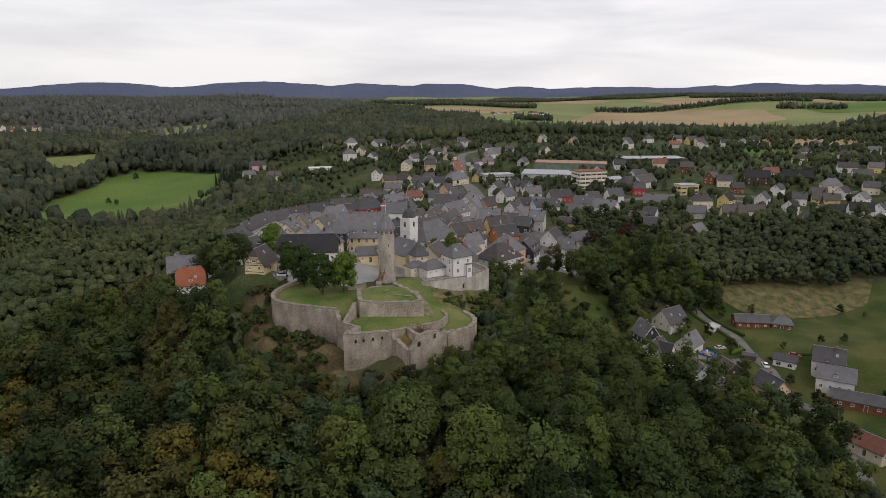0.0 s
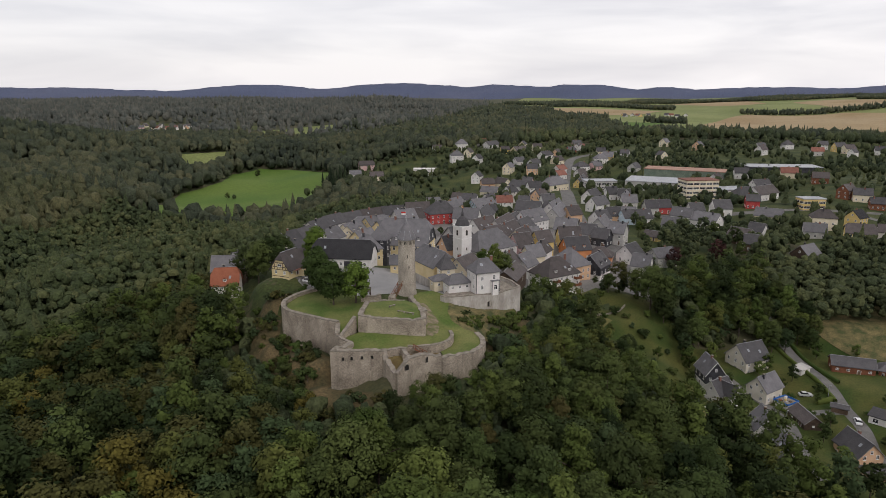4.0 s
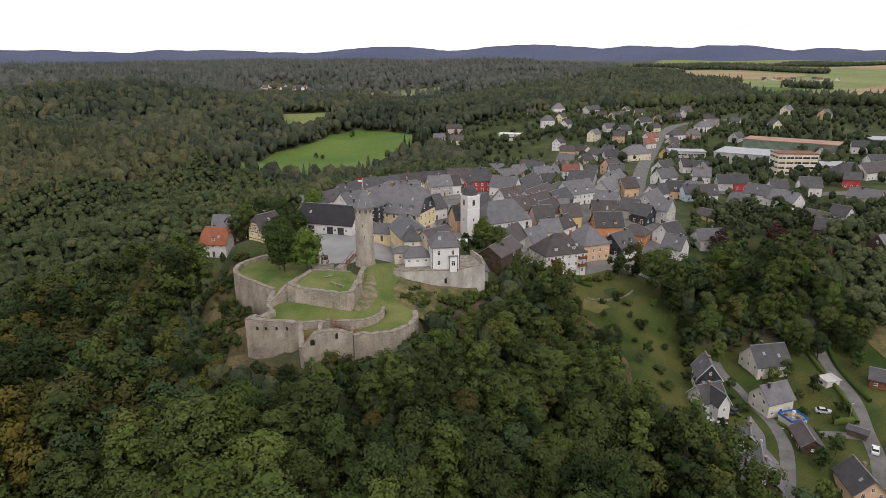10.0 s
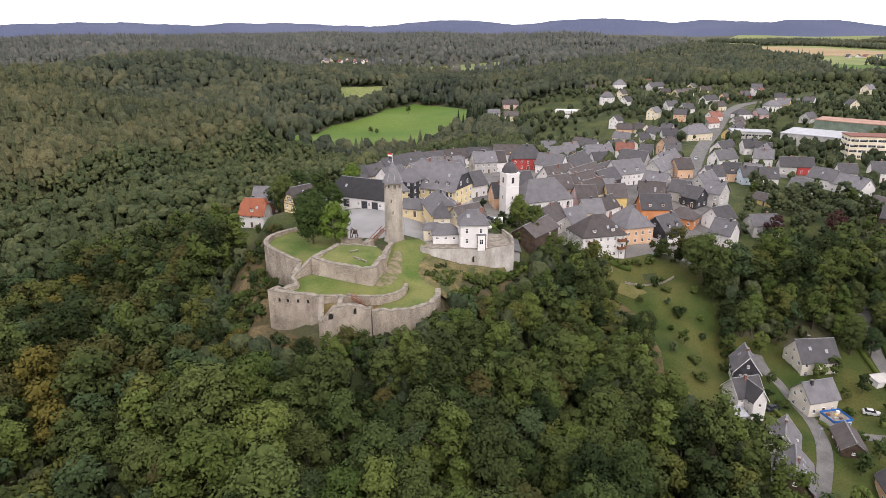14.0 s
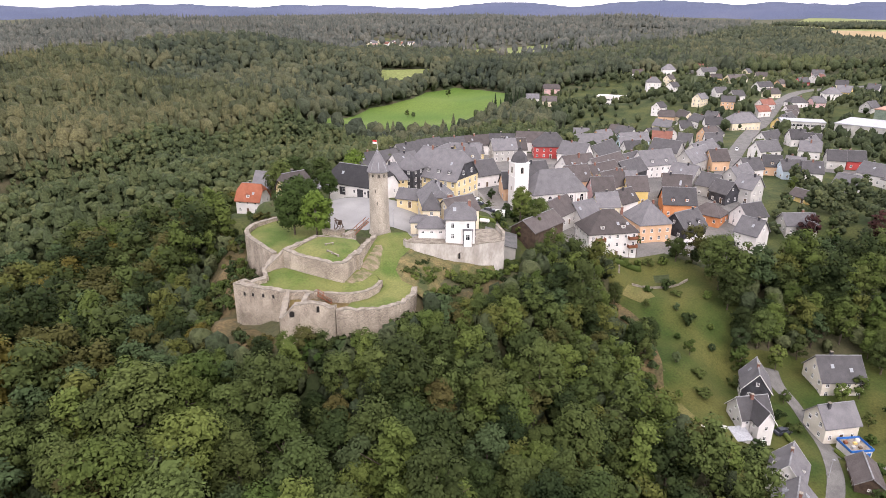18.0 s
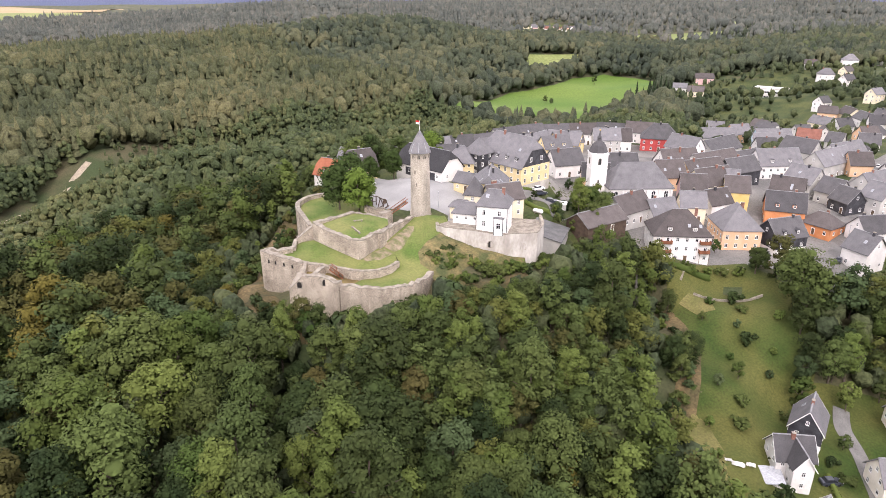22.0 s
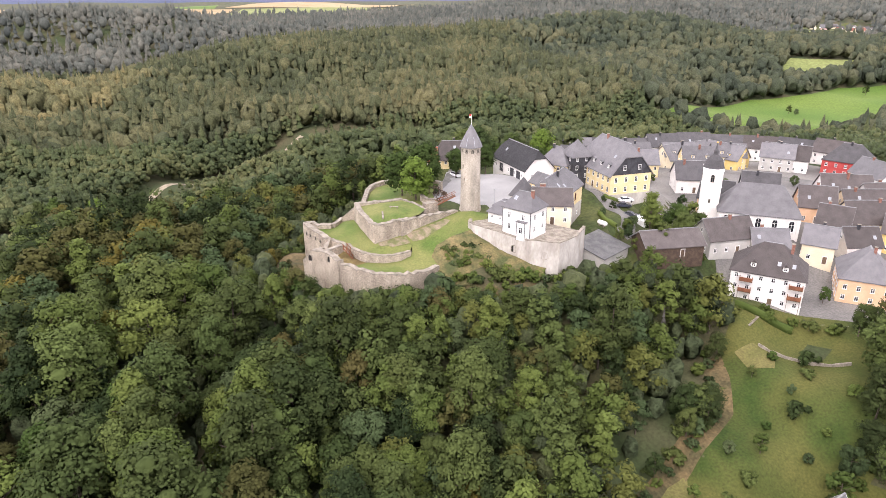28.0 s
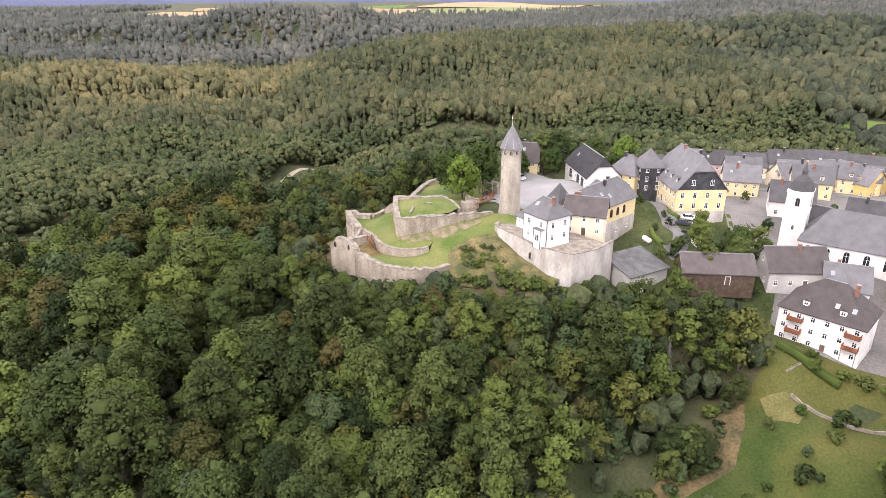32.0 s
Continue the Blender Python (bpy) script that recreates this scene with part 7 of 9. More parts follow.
house(85.6, 408.5, 22.9, -15, 9.1, 11, 3.8, 7.5, M_GREY, M_SLATE_L, "gable", "grey barn with slate roof", 1, (2, 3), chim=0)
house(118.8, 385.0, 22.1, -39, 10.7, 11, 4.0, 8.0, M_WOOD, M_SLATE_B, "gable", "brown wooden barn with weathered roof", 1, (3, 3), chim=0)
house(120.8, 368.5, 22.2, -11, 8.0, 11, 4.0, 8.0, M_WOOD, M_SLATE, "gable", "dark wooden barn at town edge", 1, (2, 3), chim=0)
house(77.0, 443.1, 26.0, 18, 8.2, 8, 4.3, 8.5, M_GREY, M_SLATE, "gable", "grey row house with slate roof", 1, (2, 2))
house(84.9, 447.3, 25.9, 21, 8.3, 8, 4.3, 8.5, M_RED, M_SLATE, "gable", "red row house with dark roof", 1, (2, 2))
house(52.6, 413.0, 25.4, 16, 8.0, 9, 4.5, 9.0, M_PEACH, M_SLATE, "gable", "peach town house with dark roof", 1, (2, 2), dorm=1)
house(60.8, 409.7, 25.3, 34, 8.7, 8, 4.3, 8.5, M_BLUE, M_SLATE, "gable", "pale blue town house with slate roof", 1, (2, 2))
house(64.3, 455.6, 27.1, 9, 9.7, 9, 4.2, 8.5, M_WHITE, M_SLATE_L, "gable", "white house with grey roof", 1, (3, 2))
house(-18.1, 576.5, 18.2, -47, 21.9, 9, 4.2, 8.5, M_WHITE, M_SLATE, "gable", "white house with dark roof above the town", 1, (6, 2))
house(-44.3, 577.5, 12.4, -16, 15.4, 9, 4.2, 8.5, M_CREAM, M_SLATE_L, "gable", "cream house with slate roof", 1, (4, 2))
house(-12.5, 585.8, 19.9, -13, 8.6, 9, 4.5, 9.0, M_PINK, M_SLATE, "gable", "pink villa among trees", 1, (2, 2))
house(10.2, 581.6, 20.9, 31, 18.0, 11, 5.0, 10.0, M_WHITE, M_SLATE_L, "hip", "white villa with hipped roof", 3, (5, 3))
house(-43.7, 371.1, 29.5, 31, 16.5, 11, 6.2, 12.0, M_RED, M_SLATE, "hip", "red town hall with white window frames and dark roof", 3, (5, 3))
house(-27.8, 366.1, 29.1, -4, 13.8, 10, 5.0, 10.0, M_WHITE, M_SLATE_L, "gable", "white town house with slate roof", 1, (4, 2))
house(-14.7, 336.1, 29.0, 61, 15.0, 10, 5.8, 11.0, M_WHITE, M_SLATE_B, "gable", "white town house with brown slate roof", 1, (4, 2), sky=3)
house(-6.3, 349.1, 27.9, 79, 24.0, 9, 5.8, 10.5, M_WHITE, M_SLATE_B, "gable", "white street house with brown slate roof", 1, (7, 2), sky=3)
house(-3.4, 373.0, 25.8, 77, 13.5, 9, 5.3, 10.0, M_DARKCLAD, M_SLATE, "gable", "dark slate-clad street house", 1, (4, 2))
house(7.4, 308.9, 28.2, 38, 8.3, 10, 5.2, 10.5, M_PINK, M_SLATE_B, "gable", "pink town house with brown roof", 1, (2, 2))
house(6.6, 322.8, 28.1, 72, 15.4, 10, 5.2, 10.5, M_CREAM, M_SLATE_B, "gable", "cream town house with brown roof", 1, (4, 2))
house(15.9, 324.5, 26.5, 36, 8.0, 9, 5.8, 10.5, M_YELLOW, M_SLATE_B, "gable", "yellow street house with brown roof", 1, (2, 2))
house(5.5, 271.8, 29.5, 86, 13.7, 9, 4.5, 9.0, M_GREY, M_SLATE_B, "gable", "grey rendered house with worn roof", 1, (4, 2))
house(11.2, 281.9, 27.1, 66, 9.2, 9, 4.5, 9.0, M_WHITE, M_SLATE_L, "gable", "pale house with slate roof", 1, (2, 2), sky=2)
house(13.7, 297.8, 26.4, 41, 8.0, 8, 5.3, 9.5, M_CREAM, M_SLATE_L, "gable", "cream gabled house with slate roof", 1, (2, 2))
house(16.4, 308.2, 25.9, 72, 9.3, 8, 5.3, 9.5, M_WHITE, M_SLATE_B, "gable", "white street house with brown roof", 1, (2, 2), sky=2)
house(6.5, 379.0, 25.2, 54, 18.1, 11, 6.2, 12.0, M_WHITE, M_SLATE_L, "gable", "broad white town house with slate roof", 3, (6, 2), dorm=2)
house(2.2, 416.6, 24.8, -9, 14.9, 10, 5.8, 11.0, M_GREY, M_SLATE, "gable", "grey town house with dark roof", 1, (4, 2))
house(19.5, 401.5, 25.0, 81, 23.6, 10, 5.8, 11.0, M_GREY, M_SLATE_L, "gable", "grey street house with slate roof", 1, (7, 2), sky=3)
house(17.1, 426.6, 24.9, 77, 22.1, 9, 5.3, 10.0, M_WHITE, M_SLATE_L, "gable", "white street house with slate roof", 1, (6, 2))
house(28.5, 409.5, 25.0, 43, 9.1, 9, 5.3, 10.0, M_PEACH, M_SLATE_B, "gable", "peach street house with roof", 1, (2, 2))
house(52.9, 354.6, 25.6, -20, 8.0, 9, 6.3, 11.0, M_GREY, M_SLATE_L, "gable", "tall grey gabled house with skylights", 2, (2, 2), sky=2)
house(44.8, 375.2, 25.5, 75, 15.3, 9, 5.3, 10.0, M_GREY, M_SLATE_L, "gable", "grey house with slate roof", 1, (4, 2))
house(44.9, 349.0, 25.7, -26, 8.0, 8, 4.3, 8.5, M_DARKCLAD, M_SLATE, "gable", "dark clad street house", 1, (2, 2))
house(44.9, 401.1, 25.2, 48, 9.6, 9, 4.5, 9.0, M_WHITE, M_SLATE, "gable", "white house with dark roof", 1, (2, 2))
house(-21.8, 385.3, 26.7, 87, 24.0, 10, 5.0, 10.0, M_GREY, M_SLATE, "gable", "grey town house with slate roof", 1, (7, 2))
house(-32.5, 465.9, 16.2, 42, 17.1, 9, 5.3, 10.0, M_BLUE, M_SLATE_L, "gable", "pale blue town house with slate roof", 1, (5, 2))
house(-7.2, 491.1, 18.1, 1, 8.0, 9, 4.5, 9.0, M_GREY, M_SLATE, "gable", "plain grey town house", 1, (2, 2))
house(10.0, 486.2, 20.8, 23, 9.4, 9, 4.5, 9.0, M_WHITE, M_SLATE, "gable", "plain white town house", 1, (2, 2))
house(40.8, 481.1, 25.9, 66, 15.2, 9, 4.5, 9.0, M_WHITE, M_SLATE, "gable", "white house on the main street", 1, (4, 2))
house(44.4, 447.5, 26.0, 52, 13.5, 9, 4.5, 9.0, M_WHITE, M_SLATE_L, "gable", "white house with slate roof", 1, (4, 2))
house(33.5, 609.9, 19.4, 82, 24.0, 8, 4.8, 9.0, M_YELLOW, M_SLATE, "gable", "yellow house by the main street", 1, (7, 2))
house(62.7, 483.0, 27.4, 2, 8.0, 8, 4.0, 8.0, M_WHITE, M_SLATE, "gable", "white gabled house in town", 1, (2, 2))
house(62.2, 420.1, 25.5, -5, 8.0, 8, 4.0, 8.0, M_WHITE, M_SLATE_L, "gable", "plain white town house", 1, (2, 2))
house(32.0, 643.6, 22.5, 50, 9.6, 8, 4.0, 8.0, M_WHITE, M_SLATE_B, "gable", "plain white town house", 1, (2, 2))
house(63.0, 472.0, 27.4, 79, 12.5, 8, 4.0, 8.0, M_WHITE, M_SLATE_L, "gable", "white house by the street", 1, (3, 2))
house(12.6, 648.6, 25.3, 64, 15.0, 8, 4.0, 8.0, M_WHITE, M_TILE_D, "gable", "white house with red roof", 1, (4, 2))
house(104.7, 447.5, 24.9, 16, 8.7, 9, 4.0, 8.0, M_WHITE, M_SLATE, "gable", "plain white town house", 1, (2, 2))
house(130.9, 401.6, 22.0, -35, 8.0, 9, 4.0, 8.0, M_WHITE, M_SLATE, "gable", "plain white town house", 1, (2, 2))
house(-21.5, 291.3, 30.2, 41, 9.5, 10, 5.0, 10.0, M_PEACH, M_SLATE, "gable", "peach house with dark slate roof", 1, (2, 2))
house(-6.6, 316.0, 29.6, 55, 10.1, 10, 5.2, 10.5, M_PEACH, M_SLATE_B, "gable", "peach town house with skylights", 1, (3, 2), sky=3)
house(-1.4, 331.2, 28.5, 72, 16.9, 10, 5.2, 10.5, M_CREAM, M_SLATE_B, "gable", "cream town house with slate roof", 1, (5, 2), sky=3)
house(4.3, 350.0, 27.2, 76, 15.7, 9, 5.8, 10.5, M_DARKCLAD, M_SLATE, "gable", "dark slate-clad town house", 1, (4, 2))
house(-38.9, 295.0, 31.9, 66, 12.0, 10, 5.0, 10.0, M_WHITE, M_SLATE, "gable", "white house with dark roof", 1, (3, 2))
house(-22.0, 308.3, 31.1, 52, 11.0, 10, 5.0, 10.0, M_GREY, M_SLATE, "gable", "grey town house with slate roof", 1, (3, 2))
house(-78.6, 321.5, 28.1, -83, 22.2, 10, 5.0, 10.0, M_CREAM, M_SLATE_L, "gable", "cream house with dormers", 1, (6, 2), dorm=2)
house(-73.0, 338.1, 28.0, 21, 15.6, 10, 5.0, 10.0, M_YELLOW, M_SLATE_L, "gable", "yellow house with dormers", 1, (4, 2), dorm=2)
house(-58.4, 355.1, 29.4, 41, 16.1, 9, 5.3, 10.0, M_WHITE, M_SLATE_B, "gable", "white house with brown roof", 1, (5, 2))
house(-59.5, 460.5, 16.0, 50, 20.0, 9, 5.3, 10.0, M_GREY, M_SLATE_L, "gable", "grey row house with slate roof", 1, (6, 2))
house(-37.0, 480.7, 16.1, 48, 19.3, 9, 5.3, 10.0, M_BLUE, M_SLATE_L, "gable", "pale blue row house with slate roof", 1, (6, 2))
house(10.1, 328.7, 27.6, 32, 8.0, 9, 5.3, 10.0, M_GREY, M_SLATE_L, "gable", "plain grey town house", 1, (2, 2))
house(8.6, 251.5, 32.3, 82, 15.8, 9, 3.0, 6.0, M_TIMBER, M_SLATE_B, "gable", "dark timber barn with brown roof", 0, (4, 2), chim=0)
house(11.1, 562.3, 21.5, 53, 24.0, 12, 5.5, 11.0, M_CREAM, M_SLATE_L, "hip", "cream villa with hipped roof and many windows", 1, (7, 3))
house(12.9, 630.0, 22.5, 51, 11.4, 9, 4.0, 8.0, M_WHITE, M_TILE_D, "gable", "white house with brown-red roof", 1, (3, 2))
house(-13.7, 671.9, 28.1, 50, 10.9, 9, 4.0, 8.0, M_WHITE, M_SLATE, "gable", "white house with dark roof", 1, (3, 2))
house(-30.4, 686.5, 28.3, 46, 11.0, 9, 4.0, 8.0, M_WHITE, M_SLATE, "gable", "white house among garden trees", 1, (3, 2))
house(7.7, 709.0, 27.7, 54, 12.4, 9, 4.0, 8.0, M_CREAM, M_SLATE_B, "gable", "cream house beside the main street", 1, (3, 2))
house(-7.9, 763.1, 27.9, 59, 18.3, 9, 4.0, 8.0, M_WHITE, M_SLATE, "gable", "white house with dark gable roof", 1, (5, 2))
house(32.5, 666.2, 26.7, 42, 14.6, 9, 4.0, 8.0, M_WHITE, M_SLATE, "hip", "white house at the street bend", 1, (4, 2))
house(33.6, 633.5, 20.8, 46, 8.2, 8, 3.8, 7.5, M_WHITE, M_SLATE_B, "gable", "white cottage beside the street", 1, (2, 2))
house(32.6, 599.8, 19.3, 73, 16.3, 8, 4.0, 8.0, M_YELLOW, M_SLATE, "gable", "yellow house beside the street", 1, (5, 2))
house(53.9, 488.1, 27.0, 30, 8.4, 9, 4.5, 9.0, M_WHITE, M_SLATE, "gable", "white house below the grey block", 1, (2, 2))
house(-36.4, 600.9, 16.6, -44, 14.6, 10, 4.5, 9.0, M_CREAM, M_SLATE_B, "gable", "cream house with brown roof", 1, (4, 2))
house(-86.3, 883.0, 28.5, 60, 24.0, 11, 4.5, 9.0, M_WHITE, M_SLATE, "gable", "white house block with dark roof", 1, (7, 3))
house(-95.8, 979.4, 28.9, 46, 16.9, 9, 4.0, 8.0, M_WHITE, M_SLATE, "gable", "white house on the slope", 1, (5, 2))
house(-41.6, 810.6, 29.2, 56, 22.9, 10, 4.0, 8.0, M_CREAM, M_SLATE_B, "gable", "cream house with brown roof", 1, (7, 2))
house(-56.2, 976.9, 28.9, 41, 18.5, 9, 4.0, 8.0, M_WHITE, M_SLATE, "gable", "white house on the slope", 1, (5, 2))
house(19.1, 815.9, 29.2, 50, 11.6, 8, 4.0, 8.0, M_RED, M_SLATE, "gable", "dark red house on the slope", 1, (3, 2))
house(29.0, 852.6, 30.3, 73, 24.0, 9, 4.0, 8.0, M_WHITE, M_SLATE, "gable", "white house on the slope", 1, (7, 2))
house(169.8, 561.5, 26.7, 25, 13.6, 10, 4.0, 8.0, M_WHITE, M_SLATE, "gable", "white house with dark roof", 1, (4, 2))
house(144.8, 502.2, 26.4, 40, 21.0, 11, 5.0, 10.0, M_RED, M_SLATE, "hip", "dark red house with hipped roof", 1, (6, 3))
house(159.4, 511.3, 26.5, 45, 22.8, 11, 5.0, 10.0, M_WHITE, M_SLATE_B, "gable", "white house with red plinth and brown roof", 1, (7, 3))
house(145.8, 438.6, 24.4, -21, 14.9, 11, 4.0, 8.0, M_CREAM, M_SLATE_L, "gable", "long cream house with grey roof", 1, (4, 3))

# ---- hamlet below the castle ----
house(79.0, 236.8, 4.0, -76, 8.6, 6.6, 5.8, 10.2, M_WHITE, M_SLATE_L, "gable", "old white house clad in dark slate under a steep roof", 2, (3, 2), (0.8, 1.1), 1, clad=(2.6, M_DARKCLAD), sky=1, verge=M_TRIM)
house(79.8, 226.0, 2.4, 43, 7.6, 6.6, 5.3, 9.0, M_WHITE, M_SLATE, "gable", "tall white house with a worn slate roof", 2, (3, 2), (0.8, 1.1), 1, verge=M_TRIM)
house(82.0, 224.2, 2.4, -47, 7.2, 4.0, 5.7, 8.6, M_WHITE, M_SLATE, "gable", "white gabled wing with four small windows", 2, (2, 1), (0.8, 1.1), 0, door=False, name="house_wing", verge=M_TRIM)
house(78.6, 218.4, 2.0, 43, 6.0, 3.4, 2.2, 3.0, M_GREY, M_METAL, "lean", "grey lean-to shed with sheet roof", 1, (2, 1), (0.9, 0.6), 0, door=False, name="shed", first=1.2)
house(97.0, 238.3, 0.6, 44, 9.2, 7.4, 4.5, 8.4, M_IVORY, M_SLATE_L, "gable", "cream house with grey slate roof beside the lane", 2, (3, 2), (0.9, 1.2), 1)
house(95.4, 256.6, 2.9, 34, 11.2, 9.6, 5.3, 10.2, M_IVORY, M_SLATE, "gable", "big cream house with dark roof and two skylights", 2, (4, 3), (0.95, 1.3), 1, sky=4)
house(90.8, 212.4, -0.2, 91, 9.0, 7.4, 4.0, 8.4, M_WHITE, M_SLATE_L, "gable", "white house with worn grey slate roof and dormer", 1, (3, 2), (0.9, 1.1), 1, dorm=1, verge=M_TRIM)
sol = house(93.6, 200.8, -1.2, 93, 11.8, 8.2, 4.0, 8.0, M_TIMBER, M_SLATE_L, "gable", "dark boarded house with grey metal roof and skylights", 1, (3, 2), (0.9, 1.1), 1, sky=8)
house(105.2, 222.6, 0.0, -76, 9.0, 5.6, 2.7, 4.8, M_TIMBER, M_SLATE_B, "gable", "black wooden barn with brown roof", 1, (2, 1), (0.8, 0.6), 0, name="wooden_barn", first=1.6)
house(116.4, 211.0, -4.6, -72, 10.0, 8.0, 4.4, 8.4, M_PEACH, M_SLATE, "gable", "peach gabled house with dark roof", 2, (3, 2), (0.95, 1.3), 1, sky=2)
house(118.4, 202.6, -5.4, 18, 7.0, 5.6, 2.7, 3.0, M_PEACH, M_SLATE, "lean", "low peach garage with flat dark roof", 1, (2, 1), (1.8, 1.5), 0, door=False, name="garage", first=1.2)
house(113.4, 255.4, 3.4, 40, 4.8, 3.2, 2.2, 2.5, M_WHITE, M_GREY, "lean", "white garage with flat grey roof", 0, (1, 1), (0.8, 0.8), 0, door=False, name="garage")
house(118.4, 232.4, 0.5, -20, 4.6, 2.6, 2.0, 2.6, M_WOOD, M_SLATE, "gable", "small dark garden shed by the lane", 0, (1, 1), (0.8, 0.8), 0, door=False, name="garden_shed")
house(131.5, 261.0, 3.0, -8, 13.5, 7.0, 3.4, 5.6, M_WOODRED, M_SLATE, "gable", "red-brown wooden hall with grey roof", 1, (4, 1), (1.0, 0.8), 0, name="hall", first=2.0)
house(144.0, 259.5, 3.0, -20, 8.0, 7.0, 3.0, 5.6, M_WOODRED, M_SLATE_L, "hip", "small reddish house with grey hipped roof", 1, (3, 2), (0.9, 1.1), 0)
house(142.6, 222.4, 0.4, -28, 10.0, 8.4, 4.8, 9.0, M_WHITE, M_SLATE, "gable", "white house with wooden balcony and dark roof", 2, (4, 2), (1.0, 1.3), 1, sky=2)
house(140.6, 213.6, -2.2, -30, 11.6, 8.2, 4.4, 8.0, M_WHITE, M_SLATE_L, "gable", "white chalet with grey roof and balcony", 2, (4, 2), (1.0, 1.3), 1, dorm=1)
house(143.5, 204.0, -4.6, -28, 15.5, 7.4, 2.9, 5.0, M_WOODRED, M_SLATE, "gable", "long red-brown barn with black roof", 1, (4, 1), (1.2, 1.0), 0, name="barn", first=1.6)
house(129.4, 227.0, 0.4, -35, 7.6, 5.4, 2.6, 3.2, M_WHITE, M_SLATE, "lean", "white carport with dark flat roof", 1, (2, 1), (1.6, 1.4), 0, door=False, name="garage", first=1.3)
house(131.0, 177.5, -6.5, -60, 10.0, 7.0, 3.0, 6.0, M_CREAM, M_TILE_D, "gable", "cream house with red tile roof", 1, (3, 2), (0.9, 1.1), 0)
house(92.0, 186.0, -2.5, 10, 5.0, 4.0, 2.4, 3.0, M_WOOD, M_METAL, "lean", "shed with grey metal roof among trees", 0, (1, 1), (0.8, 0.8), 0, door=False, name="shed")
house(189.0, 299.0, 12.0, 20, 5.0, 3.6, 2.4, 3.6, M_WOOD, M_SLATE, "gable", "small dark hut on the pasture", 0, (1, 1), (0.8, 0.8), 0, door=False, name="hut")


def blue_garage():
    e = empty("blue_garage", pose(102.6, 233.2, -0.2, 0, 0, 40) @ Matrix.Diagonal((0.8, 0.8, 0.9, 1)), "white and blue double garage with roof terrace", "garage")
    box_part("wall", (-3.4, 3.4, -3.0, 3.0, -1.5, 2.7), M_WHITE, e)
    box_part("deck", (-3.6, 3.6, -3.2, 3.2, 2.702, 2.86), M_COPING, e)
    for dims in ((-3.6, 3.6, -3.24, -3.12, 2.863, 3.5), (-3.6, 3.6, 3.12, 3.24, 2.863, 3.5), (-3.64, -3.52, -3.1, 3.1, 2.863, 3.5), (3.52, 3.64, -3.1, 3.1, 2.863, 3.5)):
        box_part("parapet", dims, M_BLUEPAINT, e, "bright blue board parapet")
    for u in (-1.7, 1.7):
        box_part("garage_door", (u - 1.25, u + 1.25, -3.06, -3.002, 0, 2.2), M_BLUEPAINT, e, "blue garage door")
    for k, (a, b, c) in enumerate(((-2.2, 1.2, 0.7), (0.4, 0.6, 0.5), (1.9, 1.6, 0.9), (0.6, -1.4, 0.45), (-1.4, -1.2, 0.6))):
        box_part("crate", (a - 0.5, a + 0.5, b - 0.4, b + 0.4, 2.864, 2.864 + c), (M_WOODRED, M_YELLOW, M_WHITE, M_WOOD, M_GREY)[k], e)
    return e


M_BLUEPAINT = mat("blue_paint", (0.02, 0.12, 0.42), (0.03, 0.16, 0.5), 1, 5, 0.6)
blue_garage()


def car(x, y, rot, paint, label, z=None):
    """A small parked car: body, cabin glass, roof, four wheels, lamps."""
    e = empty("car", pose(x, y, (hz(x, y) if z is None else z) + 0.22, 0, 0, rot), label, "car")
    bm = bmesh.new()
    prof = [(-2.15, 0.15), (2.15, 0.15), (2.2, 0.55), (1.9, 0.78), (1.0, 0.86), (-1.5, 0.9), (-2.1, 0.85), (-2.2, 0.5)]
    l = [bm.verts.new((a, -0.86, b)) for a, b in prof]
    r = [bm.verts.new((a, 0.86, b)) for a, b in prof]
    bm.faces.new(l), bm.faces.new(r[::-1])
    for k in range(len(prof)):
        q = (k + 1) % len(prof)
        bm.faces.new((l[q], l[k], r[k], r[q]))
    bmesh.ops.recalc_face_normals(bm, faces=bm.faces[:])
    body = part("body", bm, paint, e)
    for nm, ring, m_ in (("cabin", [(1.0, 0.8, 0.86), (-1.7, 0.8, 0.89), (-1.2, 0.62, 1.36), (0.25, 0.62, 1.36)], M_GLASS), ("roof", [(0.3, 0.64, 1.362), (-1.25, 0.64, 1.362), (-1.2, 0.58, 1.42), (0.2, 0.58, 1.42)], paint)):
        bm = bmesh.new()
        l = [bm.verts.new((a, -b, c)) for a, b, c in ring]
        r = [bm.verts.new((a, b, c)) for a, b, c in ring]
        bm.faces.new(l), bm.faces.new(r[::-1])
        for k in range(4):
            q = (k + 1) % 4
            bm.faces.new((l[q], l[k], r[k], r[q]))
        bmesh.ops.recalc_face_normals(bm, faces=bm.faces[:])
        part(nm, bm, m_, e)
    for sx in (-1.35, 1.35):
        for sy in (-0.8, 0.8):
            bm = bmesh.new()
            bmesh.ops.create_cone(bm, cap_ends=True, segments=14, radius1=0.32, radius2=0.32, depth=0.22, matrix=pose(sx, sy, 0.1, 90))
            part("wheel", bm, M_TYRE, e)
    for sy in (-0.6, 0.6):
        box_part("headlight", (2.1, 2.215, sy - 0.18, sy + 0.18, 0.52, 0.68), M_TRIM, e)
    return e


M_TYRE = mat("rubber", (0.02, 0.02, 0.02), (0.03, 0.03, 0.03), 3, 9, 0.9)
P_SILVER = mat("silver_paint", (0.5, 0.5, 0.5), (0.55, 0.55, 0.55), 2, 9, 0.3, spec=0.6)
P_WHITE = mat("white_paint", (0.75, 0.75, 0.75), (0.78, 0.78, 0.78), 2, 9, 0.3, spec=0.6)
